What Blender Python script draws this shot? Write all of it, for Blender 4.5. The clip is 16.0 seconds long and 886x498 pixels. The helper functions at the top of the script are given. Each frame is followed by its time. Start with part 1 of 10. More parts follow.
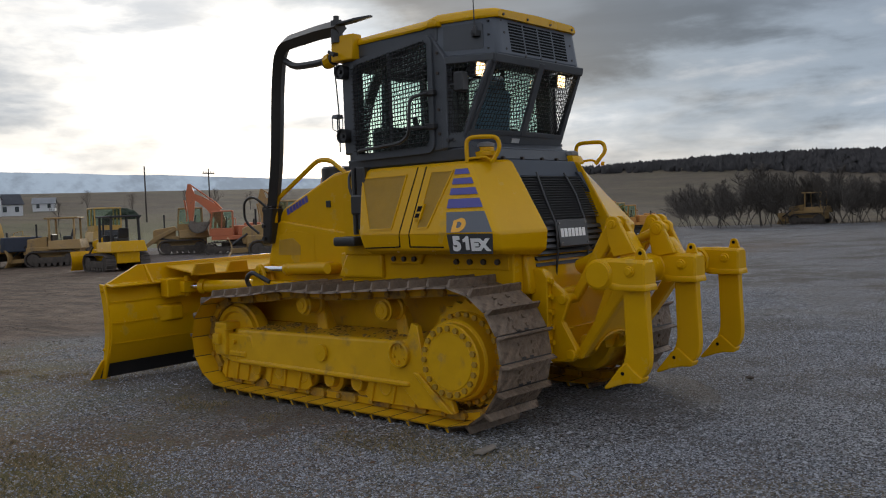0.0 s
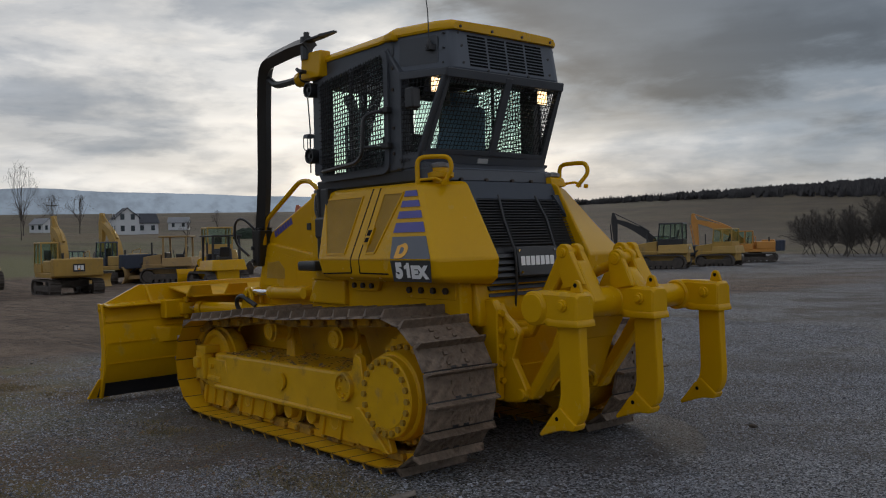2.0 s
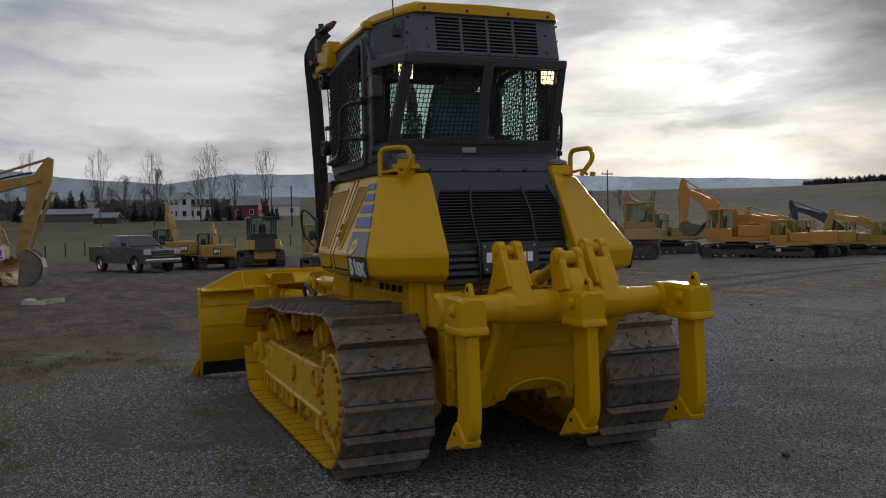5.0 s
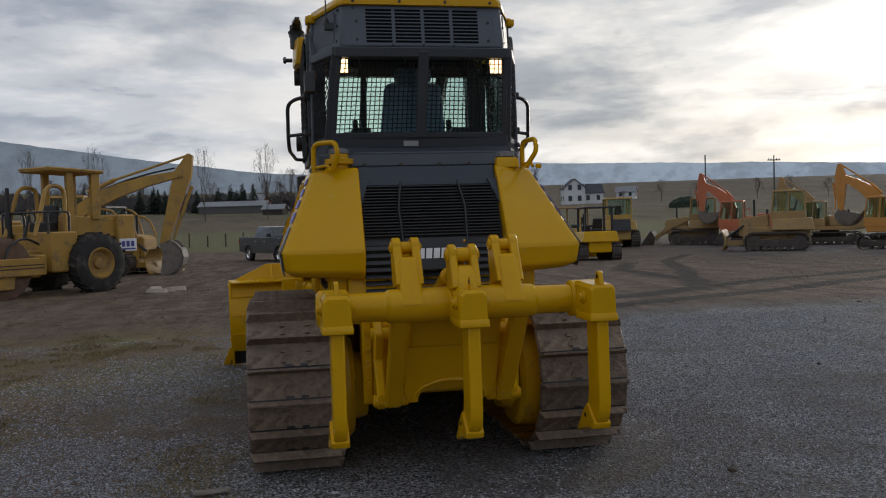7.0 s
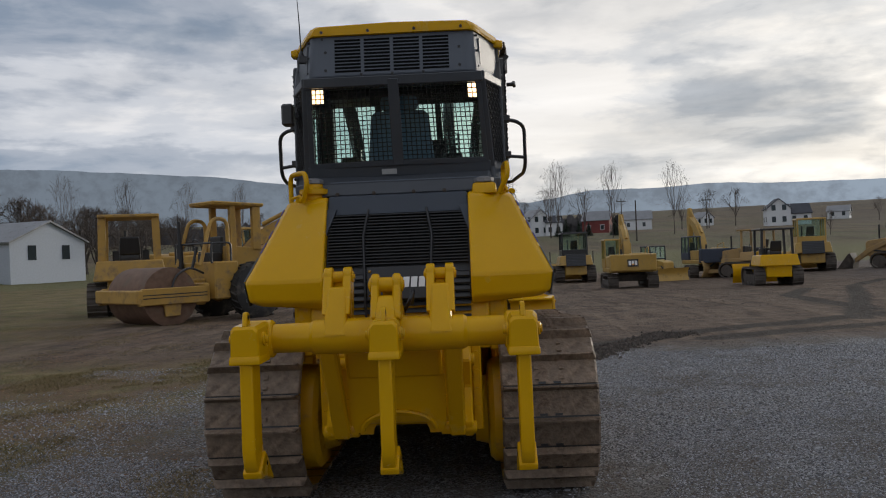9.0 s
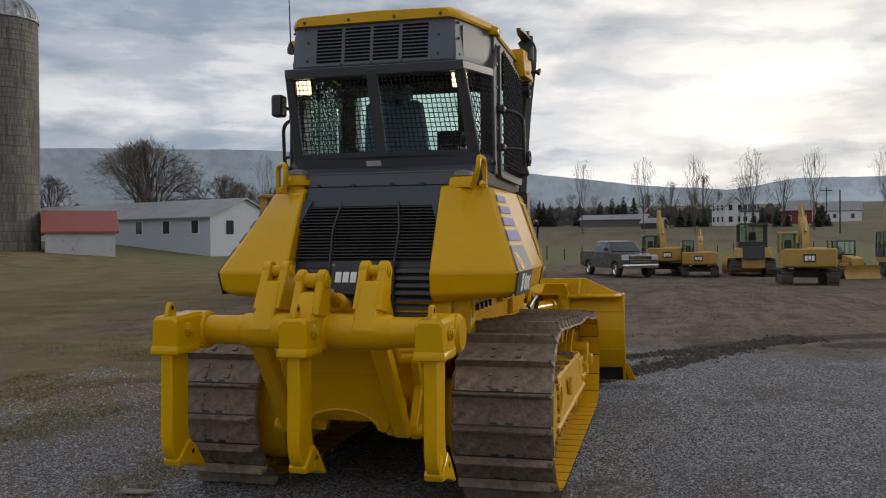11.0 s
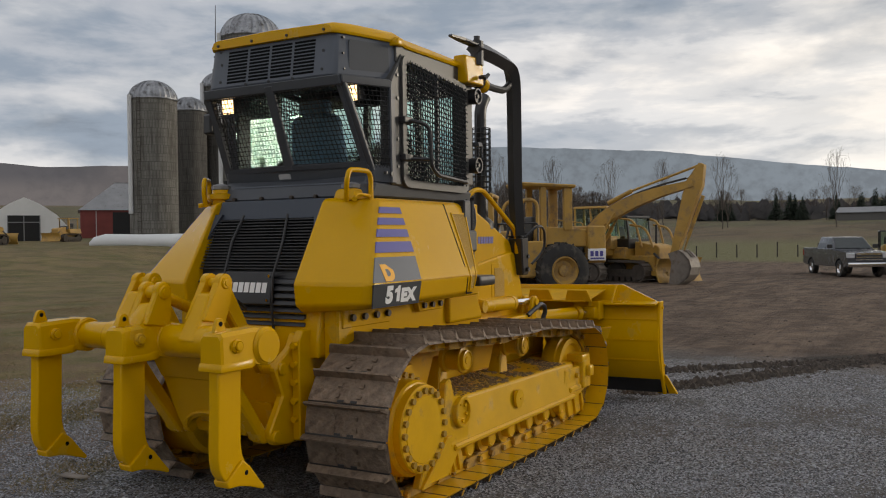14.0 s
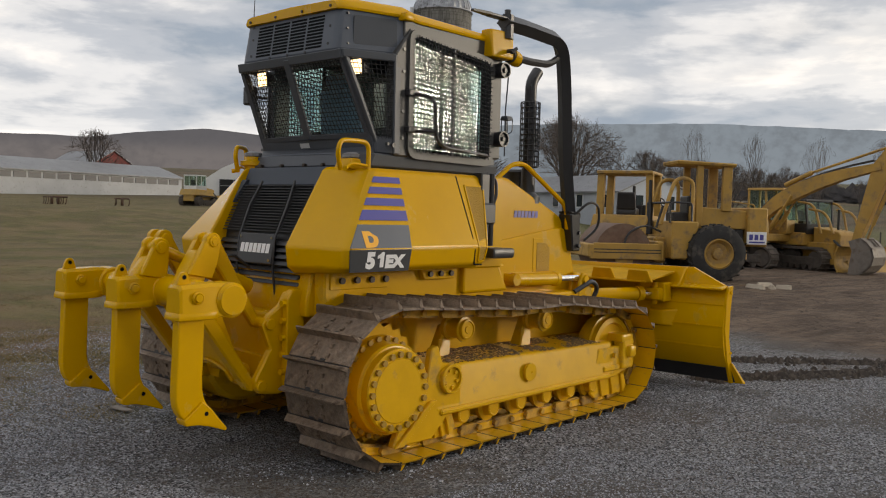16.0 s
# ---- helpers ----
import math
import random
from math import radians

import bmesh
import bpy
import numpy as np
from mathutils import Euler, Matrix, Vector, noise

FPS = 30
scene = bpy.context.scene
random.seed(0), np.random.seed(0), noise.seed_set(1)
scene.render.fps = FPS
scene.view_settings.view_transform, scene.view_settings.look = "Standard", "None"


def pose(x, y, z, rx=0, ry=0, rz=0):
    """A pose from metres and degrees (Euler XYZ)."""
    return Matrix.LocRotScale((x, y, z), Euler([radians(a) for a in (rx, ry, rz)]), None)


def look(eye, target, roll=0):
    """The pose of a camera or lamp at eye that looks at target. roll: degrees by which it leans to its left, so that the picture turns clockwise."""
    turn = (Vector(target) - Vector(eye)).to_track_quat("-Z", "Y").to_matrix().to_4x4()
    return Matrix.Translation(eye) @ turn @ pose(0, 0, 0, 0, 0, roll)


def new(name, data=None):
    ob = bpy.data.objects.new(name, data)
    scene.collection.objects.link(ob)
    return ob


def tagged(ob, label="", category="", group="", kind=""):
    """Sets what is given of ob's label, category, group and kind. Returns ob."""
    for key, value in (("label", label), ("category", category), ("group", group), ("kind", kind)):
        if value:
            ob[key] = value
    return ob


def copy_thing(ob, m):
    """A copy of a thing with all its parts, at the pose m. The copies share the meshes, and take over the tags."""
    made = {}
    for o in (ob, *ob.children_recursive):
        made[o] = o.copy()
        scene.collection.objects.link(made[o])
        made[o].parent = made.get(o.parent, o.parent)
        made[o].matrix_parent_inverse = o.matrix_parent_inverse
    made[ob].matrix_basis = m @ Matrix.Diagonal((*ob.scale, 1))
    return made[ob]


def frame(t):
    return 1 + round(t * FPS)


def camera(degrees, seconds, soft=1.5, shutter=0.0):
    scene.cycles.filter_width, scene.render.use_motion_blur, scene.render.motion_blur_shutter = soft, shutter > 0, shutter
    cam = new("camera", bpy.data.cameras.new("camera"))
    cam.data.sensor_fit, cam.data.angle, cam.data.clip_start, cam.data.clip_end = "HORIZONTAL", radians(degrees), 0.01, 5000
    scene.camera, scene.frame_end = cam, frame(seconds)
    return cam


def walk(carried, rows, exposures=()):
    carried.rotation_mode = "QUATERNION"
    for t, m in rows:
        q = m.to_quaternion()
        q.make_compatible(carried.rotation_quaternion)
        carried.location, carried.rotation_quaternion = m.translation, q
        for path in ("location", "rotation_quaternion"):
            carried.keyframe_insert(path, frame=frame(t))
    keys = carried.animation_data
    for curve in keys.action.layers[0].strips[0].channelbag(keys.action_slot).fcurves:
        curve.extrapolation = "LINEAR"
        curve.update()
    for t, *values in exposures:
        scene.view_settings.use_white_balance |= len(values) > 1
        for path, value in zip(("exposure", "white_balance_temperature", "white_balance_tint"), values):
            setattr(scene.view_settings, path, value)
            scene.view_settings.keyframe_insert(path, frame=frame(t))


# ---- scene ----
cam = camera(53.6, 16.0, soft=1.1)
METRES, EYE, TILT, LEAN, TURN = 11.628, 1.5, 0.0, 0.0, 41.83
ROWS = [
    (0.0, 0.0, 0.0, 0.0, -0.09, -2.28, 2.17),
    (0.5, 0.0157, 0.0193, 0.001, 0.05, -1.91, 2.01),
    (1.0, 0.0384, 0.0259, -0.0004, 1.07, -1.15, 2.55),
    (1.5, 0.0728, 0.0269, -0.0, 4.63, -0.24, 2.55),
    (2.0, 0.1012, 0.0431, -0.0018, 7.83, -0.55, 1.39),
    (2.5, 0.1276, 0.0552, -0.0003, 10.73, -0.54, 1.66),
    (3.0, 0.1626, 0.0578, 0.0001, 16.38, -0.24, 1.57),
    (3.5, 0.1905, 0.0754, -0.0016, 18.42, -0.49, 1.76),
    (4.0, 0.2141, 0.0946, 0.0032, 20.36, -0.7, 1.74),
    (6.5, 0.3522, 0.1743, 0.0015, 35.32, -2.26, 1.36),
    (7.0, 0.3733, 0.1995, 0.0023, 37.11, -1.84, 1.63),
    (7.5, 0.4013, 0.218, -0.0007, 40.1, -0.9, 1.92),
    (8.0, 0.4269, 0.2409, -0.0004, 42.09, -1.22, 1.78),
    (8.5, 0.439, 0.2695, 0.0, 45.53, -1.41, 1.86),
    (9.0, 0.4561, 0.2935, -0.0006, 49.93, 0.28, 2.4),
    (11.5, 0.5156, 0.4285, 0.0041, 64.72, -0.66, 0.73),
    (12.0, 0.5246, 0.4578, 0.0052, 67.15, 0.07, 1.33),
    (12.5, 0.5424, 0.4887, 0.008, 69.05, 0.68, 0.87),
    (13.0, 0.5466, 0.52, 0.0074, 70.64, 0.63, 0.74),
    (13.5, 0.5538, 0.5492, 0.0085, 73.6, 0.13, 1.52),
    (14.0, 0.5746, 0.5803, 0.0101, 78.13, -0.65, 0.71),
    (14.5, 0.5743, 0.6115, 0.0082, 80.69, -1.62, 0.23),
    (15.0, 0.5728, 0.6376, 0.0107, 84.21, -1.79, -0.42),
    (15.5, 0.5775, 0.6712, 0.0097, 87.41, -2.06, -0.94),
    (16.0, 0.5984, 0.6909, 0.0089, 90.84, -2.41, -1.55),
]
EXPOSURES = [(0.0, 0.35, 6200, 10), (0.5, -0.15, 6200, 10), (1.0, -0.1, 6200, 10), (1.5, -0.18, 6200, 10), (2.5, -0.1, 6150, 10), (3.5, -0.35, 6150, 10), (7.0, -0.05, 6150, 10), (9.0, 0.1, 6250, 10), (11.5, 0.35, 6550, 10), (13.0, 0.3, 6700, 10), (16.0, 0.52, 6950, 10)]
walk(cam, [(t, pose(0, 0, EYE, TILT, LEAN, TURN) @ pose(METRES * x, METRES * y, METRES * z, 90 + pitch, roll, yaw)) for t, x, y, z, yaw, pitch, roll in ROWS], EXPOSURES)

# ---- world and sun: a low sun behind broken cloud ----
SUN_YAW, SUN_ELEVATION = 47.5, 10.5
sun_way = Vector((-math.sin(radians(SUN_YAW)) * math.cos(radians(SUN_ELEVATION)), math.cos(radians(SUN_YAW)) * math.cos(radians(SUN_ELEVATION)), math.sin(radians(SUN_ELEVATION))))
world = bpy.data.worlds.new("cloudy_sky")
scene.world = world
world.use_nodes = True
wt = world.node_tree
wt.nodes.clear()


def wn(kind, **values):
    n = wt.nodes.new(kind)
    for k, v in values.items():
        if k in n.inputs:
            n.inputs[k].default_value = v
    return n


def wl(a, b):
    wt.links.new(a, b)


def wmath(op, a, b=None, c=None, clamp=False):
    n = wt.nodes.new("ShaderNodeMath")
    n.operation = op
    n.use_clamp = clamp
    for i, v in enumerate((a, b, c)):
        if v is None:
            continue
        if isinstance(v, (int, float)):
            n.inputs[i].default_value = v
        else:
            wl(v, n.inputs[i])
    return n.outputs[0]


sky = wt.nodes.new("ShaderNodeTexSky")
sky.sky_type = "NISHITA"
sky.sun_disc = False
sky.sun_elevation, sky.sun_rotation = radians(SUN_ELEVATION), radians(-SUN_YAW)
coord = wt.nodes.new("ShaderNodeTexCoord")
sep = wt.nodes.new("ShaderNodeSeparateXYZ")
wl(coord.outputs["Generated"], sep.inputs[0])
# cloud deck: broad soft lumps drawn out along the horizon
flat = wt.nodes.new("ShaderNodeCombineXYZ")
wl(sep.outputs["X"], flat.inputs[0])
wl(sep.outputs["Y"], flat.inputs[1])
wl(wmath("MULTIPLY", wmath("POWER", wmath("MAXIMUM", sep.outputs["Z"], 0.0), 0.8), 3.4), flat.inputs[2])
big = wn("ShaderNodeTexNoise", Scale=2.3, Detail=8.0, Roughness=0.55, Distortion=0.25)
wl(flat.outputs[0], big.inputs["Vector"])
small = wn("ShaderNodeTexNoise", Scale=7.5, Detail=7.0, Roughness=0.58, Distortion=0.35)
wl(flat.outputs[0], small.inputs["Vector"])
mixn = wmath("ADD", wmath("MULTIPLY", big.outputs["Fac"], 0.95), wmath("SUBTRACT", wmath("MULTIPLY", small.outputs["Fac"], 0.36), 0.155))


def bank(yaw, elevation, power, weight):
    """A heavier (or, with a negative weight, thinner) mass of cloud in one quarter of the sky."""
    n = wt.nodes.new("ShaderNodeVectorMath")
    n.operation = "DOT_PRODUCT"
    wl(coord.outputs["Generated"], n.inputs[0])
    a, e = radians(yaw), radians(elevation)
    n.inputs[1].default_value = (-math.sin(a) * math.cos(e), math.cos(a) * math.cos(e), math.sin(e))
    return wmath("MULTIPLY", wmath("POWER", wmath("MAXIMUM", n.outputs["Value"], 0.0), power), weight)


gloom = 0.0
for lump in ((27, 20, 22, 0.37), (42, 21, 70, 0.14), (66, 26, 60, 0.08), (132, 24, 16, 0.07), (92, 12, 14, -0.105), (46, 9.5, 130, -0.07), (40, 18, 60, 0.14), (62, 5, 60, -0.02)):
    one = bank(*lump)
    mixn = wmath("ADD", mixn, one)
    gloom = wmath("ADD", gloom, one)
ramp = wt.nodes.new("ShaderNodeValToRGB")
ramp.color_ramp.interpolation = "EASE"
els = ramp.color_ramp.elements
els[0].position, els[0].color = 0.36, (0.80, 0.78, 0.76, 1)
els[1].position, els[1].color = 0.66, (0.245, 0.295, 0.365, 1)
e = els.new(0.45); e.color = (0.62, 0.63, 0.65, 1)
e = els.new(0.54); e.color = (0.40, 0.43, 0.48, 1)
e = els.new(0.84); e.color = (0.096, 0.118, 0.152, 1)
wl(mixn, ramp.inputs[0])
# heaped clouds lower down: lit on top, grey below
def heap(lift):
    v = wt.nodes.new("ShaderNodeCombineXYZ")
    wl(sep.outputs["X"], v.inputs[0]), wl(sep.outputs["Y"], v.inputs[1])
    wl(wmath("MULTIPLY", wmath("ADD", sep.outputs["Z"], lift), 2.6), v.inputs[2])
    n = wn("ShaderNodeTexNoise", Scale=3.6, Detail=8.0, Roughness=0.52, Distortion=0.0)
    wl(v.outputs[0], n.inputs["Vector"])
    return n.outputs["Fac"]


heap_a, heap_b = heap(0.0), heap(0.035)
relief = wmath("ADD", 0.45, wmath("MULTIPLY", wmath("SUBTRACT", heap_a, heap_b), 7.5), clamp=True)
cover = wmath("MULTIPLY", wmath("SUBTRACT", heap_a, 0.44), 6.0, clamp=True)
cover = wmath("MULTIPLY", cover, wmath("SUBTRACT", 1.15, wmath("MULTIPLY", sep.outputs["Z"], 1.7), clamp=True))
body = wt.nodes.new("ShaderNodeMix")
body.data_type = "RGBA"
body.inputs["A"].default_value, body.inputs["B"].default_value = (0.205, 0.245, 0.305, 1), (0.90, 0.87, 0.83, 1)
wl(wmath("MULTIPLY", relief, wmath("SUBTRACT", 1.0, wmath("MULTIPLY", gloom, 3.0), clamp=True)), body.inputs["Factor"])
deck = wt.nodes.new("ShaderNodeMix")
deck.data_type = "RGBA"
wl(wmath("MULTIPLY", cover, 0.62), deck.inputs["Factor"])
wl(ramp.outputs["Color"], deck.inputs["A"])
wl(body.outputs["Result"], deck.inputs["B"])
# thin cloud glows towards the sun
dot = wt.nodes.new("ShaderNodeVectorMath")
dot.operation = "DOT_PRODUCT"
wl(coord.outputs["Generated"], dot.inputs[0])
dot.inputs[1].default_value = sun_way
near = wmath("POWER", wmath("MAXIMUM", dot.outputs["Value"], 0.0), 26.0)
hole = wmath("POWER", wmath("MAXIMUM", dot.outputs["Value"], 0.0), 260.0)
wide = wmath("POWER", wmath("MAXIMUM", dot.outputs["Value"], 0.0), 3.0)
thin = wmath("SUBTRACT", 1.25, wmath("MULTIPLY", mixn, 1.5), clamp=True)
gain = wmath("ADD", wmath("ADD", 1.0, wmath("MULTIPLY", wide, 0.16)), wmath("ADD", wmath("MULTIPLY", wmath("MULTIPLY", near, thin), 0.62), wmath("MULTIPLY", wmath("MULTIPLY", hole, thin), 1.2)))
# a paler band along the horizon
band = wmath("POWER", wmath("SUBTRACT", 1.0, wmath("MAXIMUM", sep.outputs["Z"], 0.0)), 14.0)
long = wt.nodes.new("ShaderNodeCombineXYZ")
wl(sep.outputs["X"], long.inputs[0]), wl(sep.outputs["Y"], long.inputs[1])
wl(wmath("MULTIPLY", sep.outputs["Z"], 9.0), long.inputs[2])
streak = wn("ShaderNodeTexNoise", Scale=2.6, Detail=7.0, Roughness=0.55, Distortion=0.3)
wl(long.outputs[0], streak.inputs["Vector"])
breaks = wmath("MULTIPLY", wmath("MULTIPLY", wmath("SUBTRACT", streak.outputs["Fac"], 0.50), 5.0), wmath("POWER", wmath("SUBTRACT", 1.0, wmath("MAXIMUM", sep.outputs["Z"], 0.0)), 5.0))
gain = wmath("ADD", gain, wmath("ADD", wmath("MULTIPLY", band, 0.20), wmath("MULTIPLY", breaks, wmath("ADD", 0.05, wmath("MULTIPLY", wide, 0.50)))))
gain = wmath("MAXIMUM", gain, 0.55)
tint = wt.nodes.new("ShaderNodeMix")
tint.data_type = "RGBA"
tint.inputs["A"].default_value, tint.inputs["B"].default_value = (0.99, 0.99, 1.01, 1), (1.06, 1.0, 0.90, 1)
wl(wide, tint.inputs["Factor"])
tinted = wt.nodes.new("ShaderNodeVectorMath")
tinted.operation = "MULTIPLY"
wl(deck.outputs["Result"], tinted.inputs[0])
wl(tint.outputs["Result"], tinted.inputs[1])
lit = wt.nodes.new("ShaderNodeVectorMath")
lit.operation = "SCALE"
wl(tinted.outputs[0], lit.inputs[0])
wl(gain, lit.inputs["Scale"])
clouds = wn("ShaderNodeBackground", Strength=1.0)
wl(lit.outputs[0], clouds.inputs["Color"])
clear = wn("ShaderNodeBackground", Strength=0.05)
wl(sky.outputs[0], clear.inputs["Color"])
both = wt.nodes.new("ShaderNodeMixShader")
both.inputs[0].default_value = 0.9
wl(clear.outputs[0], both.inputs[1])
wl(clouds.outputs[0], both.inputs[2])
wo = wt.nodes.new("ShaderNodeOutputWorld")
wl(both.outputs[0], wo.inputs["Surface"])

sun = new("sun", bpy.data.lights.new("sun", "SUN"))
sun.data.energy, sun.data.angle, sun.data.color = 0.9, radians(14), (1.0, 0.90, 0.76)
sun.matrix_world = look((0, 0, 60), Vector((0, 0, 60)) - sun_way)


# ---- materials ----
def shade(name, colour, rough=0.5, metal=0.0, vary=0.12, scale=6.0, bump=0.0, bump_scale=60.0, dirt=0.0, dirt_colour=(0.16, 0.13, 0.10), coat=0.0, spec=0.5, per_piece=0.0, dirt_scale=3.0):
    """A painted, bare or earthy surface: base colour with soft variation, optional dirt, relief and a shift from piece to piece."""
    m = bpy.data.materials.new(name)
    m.use_nodes = True
    t = m.node_tree
    b = t.nodes["Principled BSDF"]
    b.inputs["Roughness"].default_value, b.inputs["Metallic"].default_value = rough, metal
    b.inputs["Coat Weight"].default_value = coat
    b.inputs["Coat Roughness"].default_value = 0.15
    b.inputs["Specular IOR Level"].default_value = spec
    co = t.nodes.new("ShaderNodeTexCoord")
    n = t.nodes.new("ShaderNodeTexNoise")
    n.inputs["Scale"].default_value, n.inputs["Detail"].default_value, n.inputs["Roughness"].default_value = scale, 6, 0.6
    t.links.new(co.outputs["Object"], n.inputs["Vector"])
    r = t.nodes.new("ShaderNodeValToRGB")
    r.color_ramp.elements[0].position, r.color_ramp.elements[1].position = 0.3, 0.7
    r.color_ramp.elements[0].color = (*[c * (1 - vary) for c in colour], 1)
    r.color_ramp.elements[1].color = (*[min(1, c * (1 + vary)) for c in colour], 1)
    t.links.new(n.outputs["Fac"], r.inputs[0])
    out = r.outputs[0]
    if per_piece:
        info = t.nodes.new("ShaderNodeObjectInfo")
        hsv = t.nodes.new("ShaderNodeHueSaturation")
        mr = t.nodes.new("ShaderNodeMapRange")
        mr.inputs["To Min"].default_value, mr.inputs["To Max"].default_value = 1 - per_piece, 1 + per_piece
        t.links.new(info.outputs["Random"], mr.inputs["Value"])
        t.links.new(mr.outputs[0], hsv.inputs["Value"])
        t.links.new(out, hsv.inputs["Color"])
        out = hsv.outputs[0]
    if dirt:
        d = t.nodes.new("ShaderNodeTexNoise")
        d.inputs["Scale"].default_value, d.inputs["Detail"].default_value, d.inputs["Roughness"].default_value = dirt_scale, 8, 0.65
        t.links.new(co.outputs["Object"], d.inputs["Vector"])
        dr = t.nodes.new("ShaderNodeValToRGB")
        dr.color_ramp.elements[0].position, dr.color_ramp.elements[1].position = 0.62 - 0.3 * dirt, 0.78 - 0.2 * dirt
        t.links.new(d.outputs["Fac"], dr.inputs[0])
        mx = t.nodes.new("ShaderNodeMix")
        mx.data_type = "RGBA"
        mx.inputs["B"].default_value = (*dirt_colour, 1)
        t.links.new(dr.outputs[0], mx.inputs["Factor"])
        t.links.new(out, mx.inputs["A"])
        out = mx.outputs["Result"]
        ro = t.nodes.new("ShaderNodeMapRange")
        ro.inputs["To Min"].default_value, ro.inputs["To Max"].default_value = rough, 0.9
        t.links.new(dr.outputs[0], ro.inputs["Value"])
        t.links.new(ro.outputs[0], b.inputs["Roughness"])
    t.links.new(out, b.inputs["Base Color"])
    if bump:
        n2 = t.nodes.new("ShaderNodeTexNoise")
        n2.inputs["Scale"].default_value, n2.inputs["Detail"].default_value = bump_scale, 5
        t.links.new(co.outputs["Object"], n2.inputs["Vector"])
        bp = t.nodes.new("ShaderNodeBump")
        bp.inputs["Strength"].default_value, bp.inputs["Distance"].default_value = bump, 0.02
        t.links.new(n2.outputs["Fac"], bp.inputs["Height"])
        t.links.new(bp.outputs[0], b.inputs["Normal"])
    return m


YELLOW = shade("yellow_paint", (0.62, 0.338, 0.000), 0.24, vary=0.05, scale=2.0, spec=0.24, dirt=0.03, dirt_colour=(0.40, 0.26, 0.04), bump=0.012, bump_scale=25)
DIRTY_YELLOW = shade("track_yellow_paint", (0.625, 0.350, 0.006), 0.28, vary=0.08, scale=4.0, spec=0.25, dirt=0.16, dirt_colour=(0.34, 0.215, 0.06), bump=0.02, bump_scale=60, dirt_scale=6.0)
CAB = shade("charcoal_paint", (0.055, 0.061, 0.072), 0.45, vary=0.1, scale=3.0, bump=0.05, bump_scale=120)
CAB_BROWN = shade("dusty_charcoal_paint", (0.056, 0.055, 0.052), 0.45, vary=0.1, scale=3.0, bump=0.05, bump_scale=120)
BLACK = shade("black_plastic", (0.022, 0.022, 0.024), 0.38, vary=0.15, bump=0.05)
WIRE = shade("black_wire", (0.016, 0.016, 0.018), 0.6, vary=0.1)
SLAT = shade("slat_paint", (0.036, 0.038, 0.042), 0.5, vary=0.1)
VENT = shade("blue_grey_paint", (0.085, 0.098, 0.122), 0.5, vary=0.07, scale=3.0, bump=0.05, bump_scale=120)
GREY = shade("grey_panel", (0.056, 0.066, 0.084), 0.55, vary=0.05, scale=2.0, spec=0.3)
DECAL = shade("grey_decal", (0.105, 0.115, 0.135), 0.4, vary=0.03)
DARK_DECAL = shade("dark_decal", (0.040, 0.043, 0.048), 0.4, vary=0.03)
BLUE = shade("blue_decal", (0.075, 0.07, 0.30), 0.38, vary=0.03)
ORANGE_DECAL = shade("orange_decal", (0.85, 0.42, 0.03), 0.4, vary=0.02)
WHITE = shade("white_decal", (0.80, 0.80, 0.80), 0.4, vary=0.02)
STEEL = shade("muddy_steel", (0.185, 0.135, 0.095), 0.55, metal=0.15, vary=0.45, scale=11.0, dirt=0.42, dirt_colour=(0.062, 0.040, 0.026), bump=0.7, bump_scale=34, per_piece=0.22, dirt_scale=9.0)
MUD = shade("dried_mud", (0.20, 0.130, 0.068), 0.95, vary=0.3, scale=18, bump=0.6, bump_scale=60)
CHROME = shade("chrome_rod", (0.75, 0.75, 0.76), 0.12, metal=1.0, vary=0.03)
# near-black that paints in the shade of slots, holes, recesses and seams
HOLLOW_SHADE = shade("dark_slot", (0.006, 0.006, 0.007), 0.8, spec=0.1, vary=0.05)
CHAIN = shade("muddy_yellow_chain", (0.45, 0.25, 0.01), 0.6, vary=0.2, scale=9.0, dirt=0.62, dirt_colour=(0.12, 0.078, 0.045), dirt_scale=7.0, bump=0.3)
OILY = shade("oily_bolt", (0.34, 0.20, 0.022), 0.4, vary=0.2, scale=9)
BOLT = shade("dark_bolt", (0.06, 0.045, 0.035), 0.5, metal=0.4, vary=0.1)
RUBBER = shade("rubber", (0.022, 0.021, 0.020), 0.75, vary=0.2, dirt=0.35, dirt_colour=(0.12, 0.10, 0.08), bump=0.2)
SEAT = shade("blue_grey_cloth", (0.20, 0.29, 0.44), 0.9, vary=0.15, bump=0.2, bump_scale=200)


def glass_material(name, colour=(0.86, 0.95, 0.93), rough=0.02):
    m = bpy.data.materials.new(name)
    m.use_nodes = True
    t = m.node_tree
    t.nodes.clear()
    tr = t.nodes.new("ShaderNodeBsdfTransparent")
    tr.inputs[0].default_value = (*colour, 1)
    gl = t.nodes.new("ShaderNodeBsdfGlossy")
    gl.inputs["Roughness"].default_value = rough
    mx = t.nodes.new("ShaderNodeMixShader")
    mx.inputs[0].default_value = 0.055
    t.links.new(tr.outputs[0], mx.inputs[1])
    t.links.new(gl.outputs[0], mx.inputs[2])
    o = t.nodes.new("ShaderNodeOutputMaterial")
    t.links.new(mx.outputs[0], o.inputs[0])
    return m


GLASS = glass_material("tinted_glass", (0.87, 0.955, 0.93))
DARK_GLASS = shade("dark_glass", (0.03, 0.04, 0.045), 0.06, vary=0.1)


def glow(name, colour, strength):
    m = bpy.data.materials.new(name)
    m.use_nodes = True
    b = m.node_tree.nodes["Principled BSDF"]
    b.inputs["Base Color"].default_value = (*colour, 1)
    b.inputs["Emission Color"].default_value, b.inputs["Emission Strength"].default_value = (*colour, 1), strength
    return m


